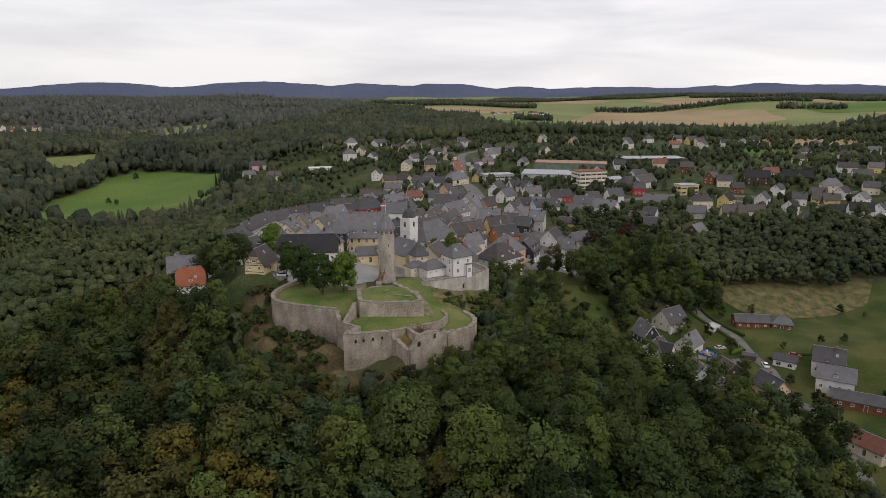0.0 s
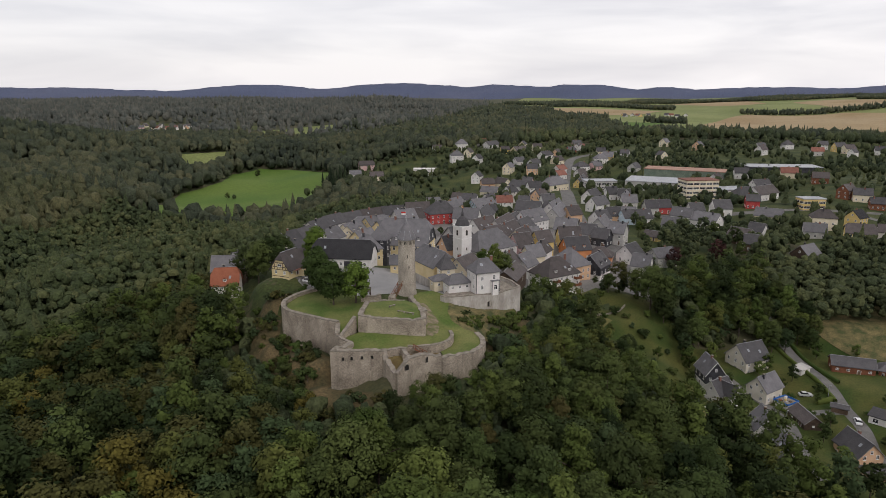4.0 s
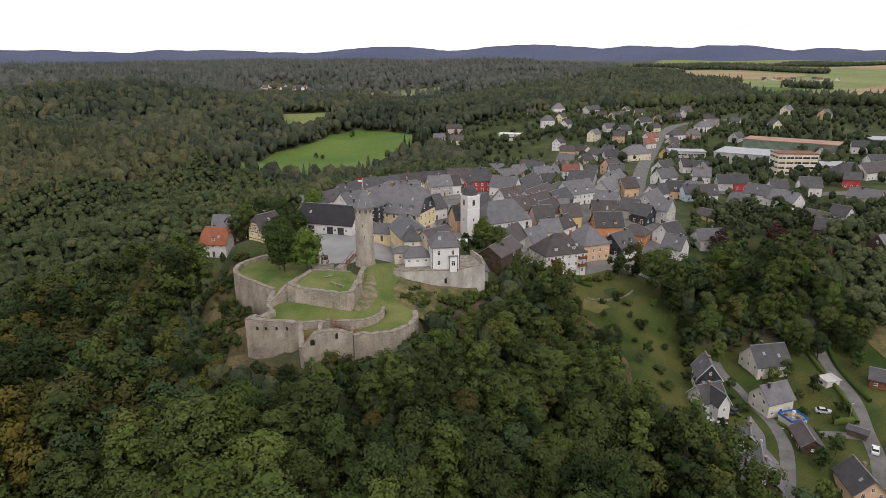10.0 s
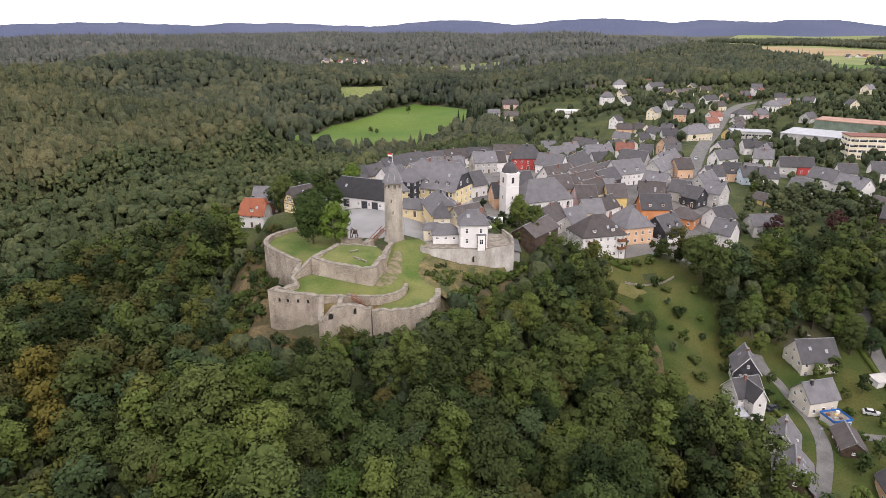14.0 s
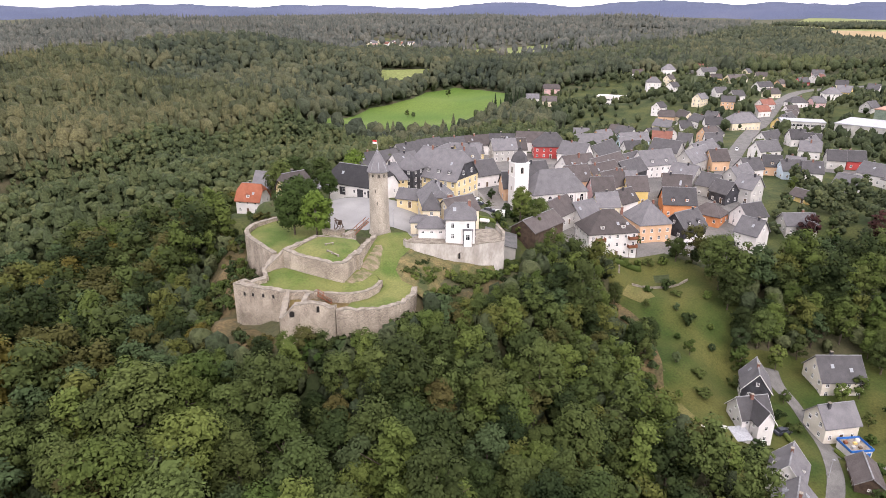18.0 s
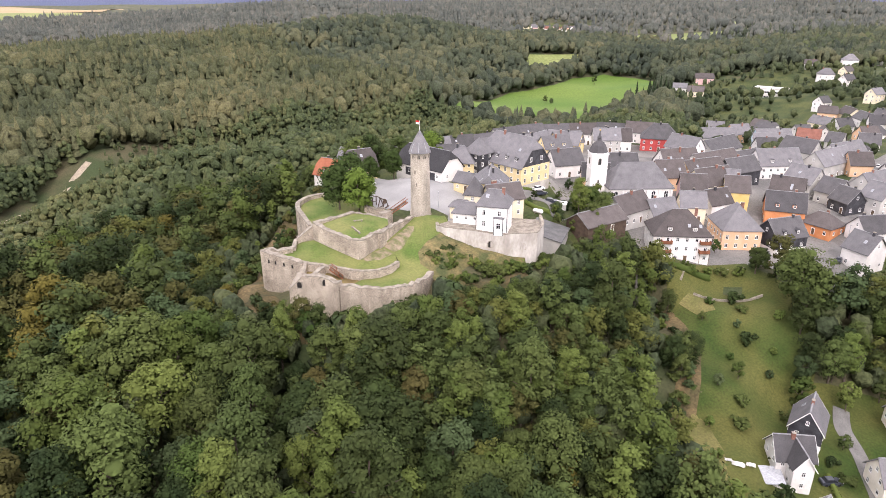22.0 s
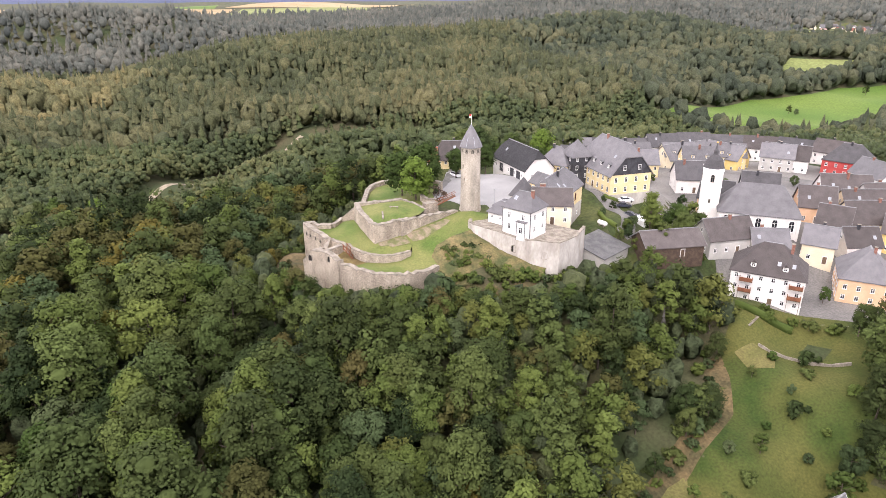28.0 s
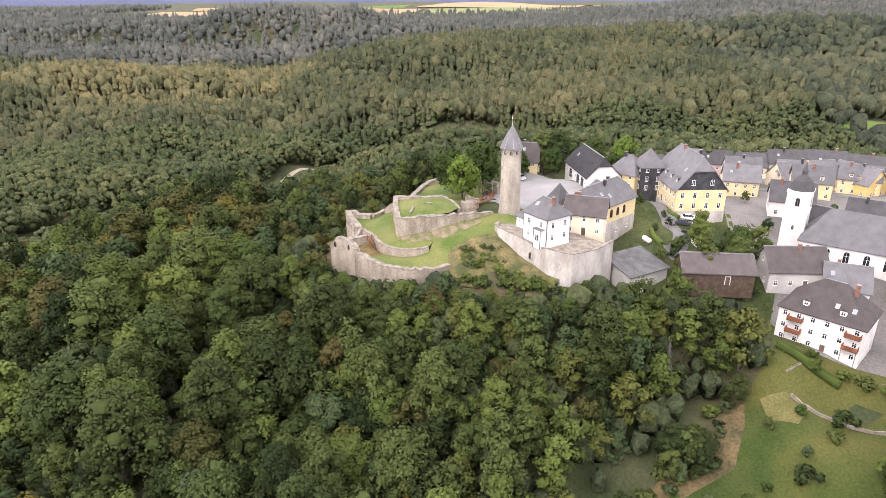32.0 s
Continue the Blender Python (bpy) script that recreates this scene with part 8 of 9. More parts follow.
P_DARK = mat("dark_paint", (0.03, 0.035, 0.05), (0.04, 0.045, 0.06), 2, 9, 0.3, spec=0.6)
P_RED = mat("red_paint", (0.35, 0.03, 0.03), (0.4, 0.04, 0.04), 2, 9, 0.3, spec=0.6)
car(111.2, 242.2, 8, P_SILVER, "silver saloon car parked on a lawn")
car(87.6, 229.6, 50, P_DARK, "dark blue car parked beside the lane")
car(-55.2, 214.4, 20, P_WHITE, "white car parked in the castle courtyard")
car(-14.5, 252.6, 65, P_DARK, "dark car parked beside the mansion")
car(58.5, 300, 95, P_WHITE, "white car parked on the street")
car(57.0, 312, 95, P_DARK, "dark car parked on the street")
car(31, 430, 98, P_SILVER, "silver car on the main street")
car(27, 470, 98, P_WHITE, "white car on the main street")
car(121.5, 226, 80, P_WHITE, "white car on the hamlet road")
car(135, 231, -30, P_RED, "red car in a yard")

# hotel-like house with wooden balconies over the garden
hb = house(24.4, 270.6, 23.6, 44, 16.5, 12.0, 8.4, 14.4, M_WHITE, M_SLATE_B, "hip", "white three-storey house with brown hipped roof and balconies", 3, (6, 4), (0.9, 1.2), 1, 2, 3, hipk=0.55)
for bu in (-4.6, 6.4):
    for bz in (3.2, 6.0):
        bal = box_part("balcony", (bu - 1.5, bu + 1.5, -7.5, -6.02, bz, bz + 0.18), M_WOOD, hb, "brown wooden balcony")
        box_part("rail", (bu - 1.5, bu + 1.5, -7.52, -7.42, bz + 0.183, bz + 1.1), M_WOODRED, bal)
        for s in (-1.46, 1.36):
            box_part("side_rail", (bu + s, bu + s + 0.1, -7.41, -6.03, bz + 0.183, bz + 1.1), M_WOODRED, bal)
    for s in (-1.4, 1.3):
        box_part("post", (bu + s, bu + s + 0.1, -7.5, -7.4, -0.6, 3.2), M_WOOD, hb)


def timbered_house():
    """The yellow half-timbered house at the gate: framed gable, brown half-hipped roof, red awning."""
    L, W, ev, rg = 9.4, 7.0, 3.0, 8.0
    e = house(-63.2, 216.4, 41.2, 78, L, W, ev, rg, M_MANOR, M_SLATE_B, "half", "yellow half-timbered house with brown roof and awning", 1, (3, 2), (0.9, 1.1), 1, 0, 2, True, "timbered_house", 0.6, 1.6, base=-5)
    x = -L / 2 - 0.05
    for z in (0.1, 2.4, 3.3, 4.7):
        h = W / 2 - 0.1 if z < ev else max(0.6, (W / 2) * (rg - z) / (rg - ev) - 0.3)
        box_part("timber_rail", (x, x + 0.12, -h, h, z, z + 0.2), M_TIMBER, e, "dark timber rail")
    for k in range(7):
        y = -W / 2 + 0.2 + k * (W - 0.4) / 6
        top = min(4.7, ev + (1 - abs(y) / (W / 2)) * (rg - ev) - 0.3)
        box_part("timber_post", (x, x + 0.11, y - 0.09, y + 0.09, 2.6, max(3.3, top)), M_TIMBER, e, "dark timber post")
    add_window(e, wall_side(L, W, "w", 0, 4.0, 0.06), 1.6, 0.9)
    aw = box_part("awning", (-2.6, 2.6, -W / 2 - 1.6, -W / 2 - 0.02, 2.15, 2.23), M_TILE_D, e, "dull red awning")
    aw.matrix_basis = pose(0, 0, 0)
    return e


timbered_house()
house(-89.8, 220.8, 30.4, 20, 9.2, 8.0, 5.0, 10.2, M_WHITE, M_TILE, "half", "white house with steep orange-red tiled roof", 2, (3, 2), (0.9, 1.2), 1, 1, 1)
house(-98.0, 237.0, 30.5, 20, 12.0, 8.0, 5.0, 10.0, M_WOOD, M_SLATE_L, "gable", "grey-roofed wooden barn behind the red-roofed house", 1, (3, 1), (0.8, 0.9), 0)

# row along the north-west rim of the old town
for k, (rx, ry, rr, rl, wm, rm) in enumerate((
    (-112, 276, 58, 13, M_WHITE, M_SLATE_L), (-106, 287, 64, 12, M_WHITE, M_SLATE_L), (-104, 299, 70, 13, M_PINK, M_SLATE), (-102, 312, 78, 13, M_CREAM, M_SLATE), (-100, 326, 80, 14, M_GREY, M_SLATE),
    (-97, 340, 72, 14, M_WHITE, M_SLATE), (-91, 353, 62, 14, M_CREAM, M_SLATE), (-83, 365, 52, 14, M_WHITE, M_SLATE_B), (-73, 374, 35, 13, M_MANOR, M_SLATE), (-60, 381, 25, 14, M_WHITE, M_SLATE_B),
    (-92, 262, 50, 12, M_WHITE, M_SLATE_L), (-86, 276, 60, 12, M_PINK, M_SLATE), (-78, 262, 55, 11, M_CREAM, M_SLATE_B), (-82, 300, 75, 12, M_WHITE, M_SLATE_L), (-78, 318, 75, 13, M_CREAM, M_SLATE_L), (-72, 338, 60, 13, M_MANOR, M_SLATE_L), (-60, 352, 45, 12, M_GREY, M_SLATE_L), (-62, 290, 70, 11, M_MANOR, M_SLATE_L), (-58, 312, 65, 12, M_MANOR, M_SLATE_L))):
    house(rx, ry, hz(rx, ry), rr, rl, 9.5, 5.8, 10.2, wm, rm, "gable", "row house with slate roof on the town's rim", 2, (4, 2), (0.9, 1.3), 1, fine=False, sky=k % 3, dorm=2 if k in (14, 15, 18) else 0, group="rim row houses")

M_HALLGREEN = mat("grey_green_cladding", (0.13, 0.17, 0.13), (0.19, 0.23, 0.18), 0.2, 2, 0.7)
M_ORANGEROOF = mat("orange_sheet_roof", (0.3, 0.17, 0.12), (0.38, 0.23, 0.17), 0.1, 2, 0.7)
# works, school and halls on the plain
def flat_hall(x, y, rot, L, W, h, wallm, roofm, label, bands=0, name="hall"):
    z = hz(x, y)
    e = empty(name, pose(x, y, z, 0, 0, rot), label, "building")
    box_part("wall", (-L / 2, L / 2, -W / 2, W / 2, -4, h), wallm, e)
    box_part("roof", (-L / 2 - 0.4, L / 2 + 0.4, -W / 2 - 0.4, W / 2 + 0.4, h + 0.002, h + 0.5), roofm, e)
    for k in range(bands):
        zz = 1.9 + k * (h - 1) / max(bands, 1)
        for side in "snew":
            span = L if side in "sn" else W
            n = max(2, int(span / 4.2))
            for q in range(n):
                add_window(e, wall_side(L, W, side, (q + 0.5) / n * span - span / 2, zz), span / n - 0.5, 1.5)
    return e


flat_hall(116, 512, 18, 24, 14, 13.5, M_CREAM, M_TILE_D, "cream four-storey office block with ribbon windows", 4, "office_block")
flat_hall(140, 528, 18, 28, 18, 5.5, M_WHITE, M_METAL, "low white annexe with flat roof", 1)
flat_hall(48, 570, 14, 26, 14, 10, M_GREY, M_METAL, "grey three-storey flat-roofed block", 3, "apartment_block")
flat_hall(92, 570, -12, 42, 34, 8, M_GREY, M_METAL, "wide grey works hall with pale flat roof", 0)
flat_hall(122, 618, -14, 66, 24, 9.5, M_HALLGREEN, M_ORANGEROOF, "long works hall with orange-red roof", 1)
flat_hall(205, 640, 4, 60, 24, 8, M_DARKCLAD, M_METAL, "long dark hall with pale metal roof", 1)
flat_hall(-132, 700, 10, 26, 12, 9, M_WHITE, M_WHITE, "white villa with flat roofs and balconies", 2, "villa")
flat_hall(178, 470, 12, 14, 10, 7, M_YELLOW, M_METAL, "yellow flat-roofed building beside the road", 2)

# houses of the new town that stand out: place, turn, length, width, eave, wall, roof
WL = {M_WHITE: "white", M_CREAM: "cream", M_YELLOW: "yellow", M_PEACH: "peach", M_PINK: "pink", M_GREY: "grey", M_ORANGE: "orange", M_TIMBER: "dark timber", M_WOODRED: "red-brown wooden", M_RED: "dark red"}
RL = {M_SLATE: "dark slate", M_SLATE_L: "grey slate", M_SLATE_B: "brown", M_TILE_D: "dull red", M_SLATE_K: "black"}
NEW_HOUSES = [
    (169, 418, -5, 14, 9, 6.6, M_CREAM, M_SLATE_B, "hip"),
    (189, 426, 43, 10, 9, 5, M_YELLOW, M_SLATE_K, "gable"),
    (178, 390, -12, 15, 10, 4.6, M_YELLOW, M_SLATE_B, "half"),
    (194, 396, -14, 11, 8, 4, M_WHITE, M_SLATE_B, "gable"),
    (221, 442, 47, 9, 9, 4.5, M_WHITE, M_SLATE, "gable"),
    (222, 407, 43, 9, 9, 5, M_WHITE, M_SLATE_K, "gable"),
    (246, 443, -18, 11, 8, 4.4, M_WHITE, M_SLATE, "gable"),
    (261, 436, -22, 18, 9, 4.6, M_YELLOW, M_SLATE_B, "gable"),
    (234, 395, 40, 10, 8, 4.4, M_YELLOW, M_SLATE, "gable"),
    (248, 401, -13, 11, 8, 3.4, M_ORANGE, M_SLATE_K, "gable"),
    (255, 389, -19, 14, 10, 6, M_WHITE, M_SLATE_K, "gable"),
    (285, 435, 36, 10, 9, 5, M_WHITE, M_SLATE_L, "gable"),
    (273, 397, 38, 9, 8, 5, M_WHITE, M_SLATE, "gable"),
    (289, 478, -16, 15, 11, 4.6, M_CREAM, M_SLATE_L, "hip"),
    (274, 468, -20, 12, 8, 2.8, M_PINK, M_SLATE_B, "gable"),
    (281, 512, -18, 24, 11, 3.6, M_TIMBER, M_SLATE_K, "gable"),
    (248, 510, -13, 20, 12, 4.6, M_TIMBER, M_SLATE_K, "gable"),
    (213, 511, 44, 12, 9, 5, M_WOODRED, M_SLATE_B, "gable"),
    (220, 503, -13, 12, 9, 4, M_CREAM, M_SLATE, "gable"),
    (267, 526, -7, 12, 9, 4, M_WHITE, M_TILE_D, "gable"),
    (331, 602, -10, 12, 9, 5.4, M_CREAM, M_SLATE_B, "hip"),
    (348, 557, -23, 16, 9, 4, M_WHITE, M_SLATE_B, "gable"),
    (336, 517, -17, 15, 9, 4, M_GREY, M_SLATE, "gable"),
    (374, 559, -19, 12, 9, 4, M_YELLOW, M_SLATE_L, "gable"),
    (414, 656, -24, 11, 9, 4, M_WHITE, M_SLATE, "hip"),
    (466, 703, -20, 13, 9, 4, M_WHITE, M_SLATE_L, "gable"),
    (284, 800, -7, 13, 9, 4, M_GREY, M_TILE_D, "gable"),
    (314, 785, 45, 10, 8, 4.4, M_WHITE, M_SLATE, "gable"),
    (346, 800, -11, 12, 9, 4.4, M_WHITE, M_SLATE, "gable"),
    (373, 814, 43, 10, 8, 4, M_WHITE, M_SLATE_L, "gable"),
    (402, 843, -7, 12, 9, 4, M_WHITE, M_SLATE, "gable"),
    (160, 402, -9, 12, 9, 3, M_GREY, M_SLATE_L, "gable"),
    (141, 352, 44, 12, 10, 5.6, M_TIMBER, M_SLATE_L, "gable"),
    (222, 484, -8, 9, 8, 3.4, M_WOODRED, M_SLATE, "gable"),
    (250, 479, 39, 9, 8, 4, M_WHITE, M_SLATE, "gable"),
    (222, 383, -21, 9, 8, 4, M_WHITE, M_SLATE_B, "gable"),
    (287, 460, 34, 10, 8, 4.2, M_WHITE, M_SLATE_B, "gable"),
    (308, 462, -24, 11, 9, 4.2, M_CREAM, M_SLATE, "gable"),
    (215, 571, -10, 12, 9, 4, M_WOODRED, M_SLATE_B, "gable"),
    (202, 605, -6, 14, 9, 4, M_CREAM, M_TILE_D, "gable"),
    (166, 610, 1, 12, 9, 4, M_WHITE, M_SLATE, "gable"),
    (142, 588, 58, 12, 9, 4, M_WHITE, M_SLATE_B, "gable"),
    (143, 469, -3, 9, 8, 4.4, M_RED, M_SLATE, "gable"),
    (-296, 899, 27, 13, 9, 4.4, M_YELLOW, M_SLATE, "gable"),
    (-277, 896, 85, 11, 9, 5, M_CREAM, M_SLATE_B, "gable"),
    (-252, 902, 88, 10, 9, 5, M_WHITE, M_SLATE_B, "gable"),
    (-303, 883, 27, 12, 9, 4, M_CREAM, M_SLATE, "gable"),
    (-207, 722, 31, 19, 10, 5, M_PINK, M_SLATE_B, "half"),
    (-200, 665, 31, 13, 9, 4, M_WHITE, M_SLATE_L, "gable"),
    (-165, 629, 25, 14, 9, 4, M_CREAM, M_SLATE_B, "gable"),
    (-292, 1010, 28, 13, 9, 4, M_WHITE, M_TILE_D, "gable"),
    (-260, 965, 32, 13, 9, 4, M_GREY, M_SLATE, "gable"),
    (-198, 982, 28, 24, 10, 5, M_GREY, M_SLATE, "gable"),
    (-154, 928, 27, 28, 11, 6, M_WHITE, M_SLATE, "gable"),
    (-118, 837, 28, 15, 12, 8, M_WHITE, M_SLATE_L, "hip"),
    (-108, 752, 27, 15, 11, 6, M_WHITE, M_SLATE_L, "hip"),
    (-106, 901, 27, 22, 10, 6, M_WHITE, M_TILE_D, "gable"),
    (-77, 710, 73, 12, 9, 5, M_WHITE, M_SLATE, "gable"),
    (-50, 600, 20, 13, 10, 6, M_PEACH, M_SLATE_B, "half"),
    (4, 781, 67, 10, 8, 4.6, M_PEACH, M_SLATE_B, "gable"),
    (25, 889, 11, 12, 9, 5, M_PINK, M_SLATE, "gable"),
    (-96, 764, 77, 12, 9, 5, M_CREAM, M_SLATE_B, "gable"),
    (-58, 797, 24, 11, 9, 4, M_YELLOW, M_SLATE_B, "gable"),
    (-44, 882, 77, 11, 9, 4.4, M_CREAM, M_SLATE, "gable"),
    (-23, 843, 22, 12, 9, 4, M_CREAM, M_SLATE_B, "gable"),
    (33, 834, 72, 11, 9, 4.4, M_WHITE, M_TILE_D, "gable"),
    (54, 801, 6, 11, 9, 4, M_CREAM, M_SLATE, "gable"),
    (-144, 810, 22, 12, 9, 4.4, M_WHITE, M_SLATE_B, "gable"),
    (-220, 909, 34, 13, 9, 4, M_WHITE, M_SLATE, "gable"),
    (-64, 627, 77, 11, 9, 5, M_WHITE, M_SLATE, "gable"),
    (-13, 637, 12, 11, 9, 5, M_PEACH, M_SLATE, "gable"),
    (-36, 644, 74, 12, 9, 5, M_CREAM, M_SLATE_L, "gable"),
]
for hx, hy, hr, hl, hw, he, wm, rm, st in NEW_HOUSES:
    house(hx, hy, hz(hx, hy), hr, hl * 0.92, hw * 0.92, he + 0.9, he + 0.9 + hw * 0.44, wm, rm, st, WL[wm] + " house with " + RL[rm] + " roof in the new town", 2 if he > 4.5 else 1, (3, 2), (1.0, 1.3), 1, door=False, group="new town houses", fine=False)

# scattered houses of the new town, seeded
rh = random.Random(11)
placed = [(o.matrix_basis.translation.x, o.matrix_basis.translation.y) for o in scene.objects if o.parent is None and o.get("category") in ("house", "building")]
WALLS = [M_WHITE] * 6 + [M_CREAM, M_CREAM, M_YELLOW, M_PEACH, M_PINK, M_GREY, M_WHITE]
ROOFS = [M_SLATE, M_SLATE, M_SLATE, M_SLATE_L, M_SLATE_L, M_SLATE_B, M_SLATE_B, M_SLATE_B, M_SLATE, M_TILE_D]
QUARTERS = [
    ([(330, 640), (620, 600), (700, 760), (460, 800), (340, 740)], 10),
    ([(34, 640), (120, 660), (200, 760), (80, 800), (35, 740)], 6),
    ([(-30, 430), (18, 440), (10, 560), (-60, 560), (-90, 500)], 14),
    ([(-900, 1190), (-720, 1200), (-680, 1280), (-760, 1370), (-920, 1330)], 40),
    ([(100, 880), (330, 860), (420, 800), (300, 780), (160, 800)], 8),
    ([(120, 1750), (280, 1720), (300, 1800), (140, 1830)], 10),
]
for poly, count in QUARTERS:
    x0, x1 = min(p[0] for p in poly), max(p[0] for p in poly)
    y0, y1 = min(p[1] for p in poly), max(p[1] for p in poly)
    made = tries = 0
    while made < count and tries < 2000:
        tries += 1
        hx, hy = rh.uniform(x0, x1), rh.uniform(y0, y1)
        if not bool(inside(poly, np.array([hx]), np.array([hy]))[0]) or bool(near_road(np.array([hx]), np.array([hy]), 7)[0]):
            continue
        if any(math.hypot(hx - a, hy - b) < 15 for a, b in placed):
            continue
        placed.append((hx, hy))
        made += 1
        wm, rm = rh.choice(WALLS), rh.choice(ROOFS)
        ev = rh.choice((3.4, 5.4, 5.6))
        wd = rh.uniform(8.5, 10.5)
        house(hx, hy, hz(hx, hy), rh.choice((20, 110, 35, -10, 60)) + rh.uniform(-8, 8), rh.uniform(9.5, 13), wd, ev, ev + wd * 0.48, wm, rm, rh.choice(("gable", "gable", "gable", "hip", "half")), WL[wm] + " rendered house with " + RL[rm] + " roof", 2 if ev > 4 else 1, (3, 2), (1.0, 1.3), 1, door=False, group="new town houses", fine=False) if hy < 900 else house(hx, hy, hz(hx, hy), rh.uniform(0, 180), 11, 9, 4.2, 8.4, wm, rm, "gable", WL[wm] + " house with " + RL[rm] + " roof far off", 0, (2, 1), (1, 1), 0, door=False, group="far houses", fine=False)

# ---- trees of gardens, town and castle ----
LIMES = []
for k, (m_, lab) in enumerate(((M_LIME, "bright green lime tree beside the courtyard"), (M_LIME_D, "dark green lime tree beside the courtyard"))):
    LIMES.append(tree_kind("lime_tree", lab, trunk_mesh("trunk", 15, 0.34, 6, np.random.default_rng(70 + k)), crown_mesh("crown", 15.4, 4.7, 2.0, 48, 4800, 0.32, 75 + k, m_)))
PATTERNS += LIMES
plant(LIMES[0], -31.3, 194.2, 0.98, group="castle trees"), plant(LIMES[1], -37.4, 191.6, 1.02, group="castle trees")
for tx, ty, ts, tk in ((-45.4, 201.3, 1.12, 1), (-56, 225.2, 0.72, 1), (-68.8, 251.4, 1.1, 0), (-61, 246, 0.8, 1), (-54, 214, 0.7, 1)):
    plant(LIMES[tk], tx, ty, ts, group="castle trees", label="large dense green lime tree near the courtyard")
for tx, ty, ts, tk in ((-80, 226, 1.05, 1), (-77, 231, 0.9, 0), (-84, 188, 1.05, 7), (-92, 192, 1.05, 2), (-76, 178, 0.9, 7), (-96, 200, 1.1, 0), (-50, 268, 0.7, 0), (-78, 244, 0.8, 1), (-100, 236, 0.9, 3), (-96, 226, 0.8, 1), (-100, 206, 0.9, 0), (-92, 204, 0.9, 5), (-88, 232, 0.8, 0), (-94, 246, 0.9, 4)):
    plant(NEAR_KINDS[tk], tx, ty, ts, group="castle trees")
plant(NEAR_KINDS[5], 3.3, 249.6, 0.74, group="churchyard trees", label="tall slender ash with an open crown")
plant(NEAR_KINDS[4], -3.2, 262.5, 0.55, group="churchyard trees"), plant(NEAR_KINDS[3], 1.5, 267, 0.6, group="churchyard trees"), plant(NEAR_KINDS[1], 6, 258, 0.62, group="churchyard trees")
for tx, ty, ts, tk in ((0, 262, 0.75, 2), (-4, 268, 0.8, 2), (8, 250, 0.6, 0), (-9, 263, 0.55, 4), (-1, 246, 0.4, 4), (6, 244, 0.4, 2), (2, 241, 0.35, 0), (-11, 243.5, 0.3, 4), (-13, 248, 0.3, 1), (-20, 249, 0.28, 4)):
    plant(MID_KINDS[tk], tx, ty, ts, group="churchyard trees")
for tx, ty, ts, tk in ((50.5, 232.5, 0.75, 0), (47, 236, 0.6, 4), (53.5, 229.5, 0.55, 4), (54, 252, 0.32, 4), (46, 249, 0.3, 1), (60, 232, 0.4, 4), (62, 238, 0.45, 2), (64, 222, 0.3, 2), (57, 218, 0.45, 0), (66, 246, 0.3, 4), (72, 256, 0.6, 1), (64, 274, 0.75, 1), (72, 276, 0.85, 0), (68, 284, 0.85, 1), (58, 284, 0.6, 4), (52, 281, 0.5, 0), (45, 284, 0.55, 1), (76, 262, 0.8, 0), (82, 252, 0.7, 2), (74, 246, 0.75, 2), (86, 262, 0.7, 1)):
    plant(MID_KINDS[tk], tx, ty, ts, group="garden trees")
for tx, ty, ts in ((105, 246, 0.35), (113.5, 237.5, 0.3), (109, 250, 0.5), (98, 250, 0.55), (102, 254, 0.6), (108, 214, 0.6), (112, 221, 0.5), (101, 226, 0.0), (122, 268, 0.6), (136, 270, 0.5), (86, 240, 0.4), (84, 214, 0.45), (83, 207, 0.7), (80, 200, 0.9), (86, 192, 0.9), (106, 194, 0.8), (110, 186, 0.9), (100, 178, 0.9), (126, 216, 0.45), (133, 236, 0.3), (150, 240, 0.4), (127, 200, 0.6)):
    if ts:
        plant(MID_KINDS[int(rng.integers(0, 3))], tx, ty, ts, group="hamlet trees")
M_DEAD = leafy("dead_needles", (0.075, 0.07, 0.06), (0.13, 0.12, 0.105))
dead = tree_kind("dead_spruce", "tall bare grey spruce at the wood's edge", trunk_mesh("trunk", 15, 0.22, 0, np.random.default_rng(6)), spruce_mesh("crown", 15, 2.0, 2.5, 12, 90, M_DEAD, 0.5))
PATTERNS.append(dead)
for tx, ty, ts in ((-84, 204, 0.3), (-79, 203, 0.25), (-88, 207, 0.35), (-74, 206, 0.25)):
    plant(NEAR_KINDS[1], tx, ty, ts, group="castle trees")
plant(dead, 35.5, 232.7, 1.05)
for tx, ty in ((88, 322), (100, 345), (112, 368), (78, 336), (96, 308), (118, 330)):
    plant(MID_KINDS[0 if ty % 3 else 3], tx, ty, 0.9, group="town trees")


# meadow trees and the dark clump at its end
plant(MID_KINDS[0], -357, 750, 0.85, group="meadow trees"), plant(MID_KINDS[1], -329, 628, 0.75, group="meadow trees"), plant(MID_KINDS[4], -323, 631, 0.7, group="meadow trees")
for k in range(16):
    plant(SPRUCES[k % 3], -222 + rng.uniform(-14, 14), 652 + rng.uniform(-26, 26), rng.uniform(0.8, 1.15), group="spruce clump", label="dark spruce in a clump beside the meadow")


def scatter(poly, step, chance, kinds, lo, hi, group, keep=4.5):
    x, y = jitter_grid(min(p[0] for p in poly), max(p[0] for p in poly), min(p[1] for p in poly), max(p[1] for p in poly), step)
    k = inside(poly, x, y) & ~near_road(x, y, keep) & (rng.random(len(x)) < chance)
    for a, b in zip(x[k], y[k]):
        if any(abs(a - o[0]) < o[2] and abs(b - o[1]) < o[2] for o in FOOT):
            continue
        plant(kinds[int(rng.integers(0, len(kinds)))], a, b, rng.uniform(lo, hi), group=group)


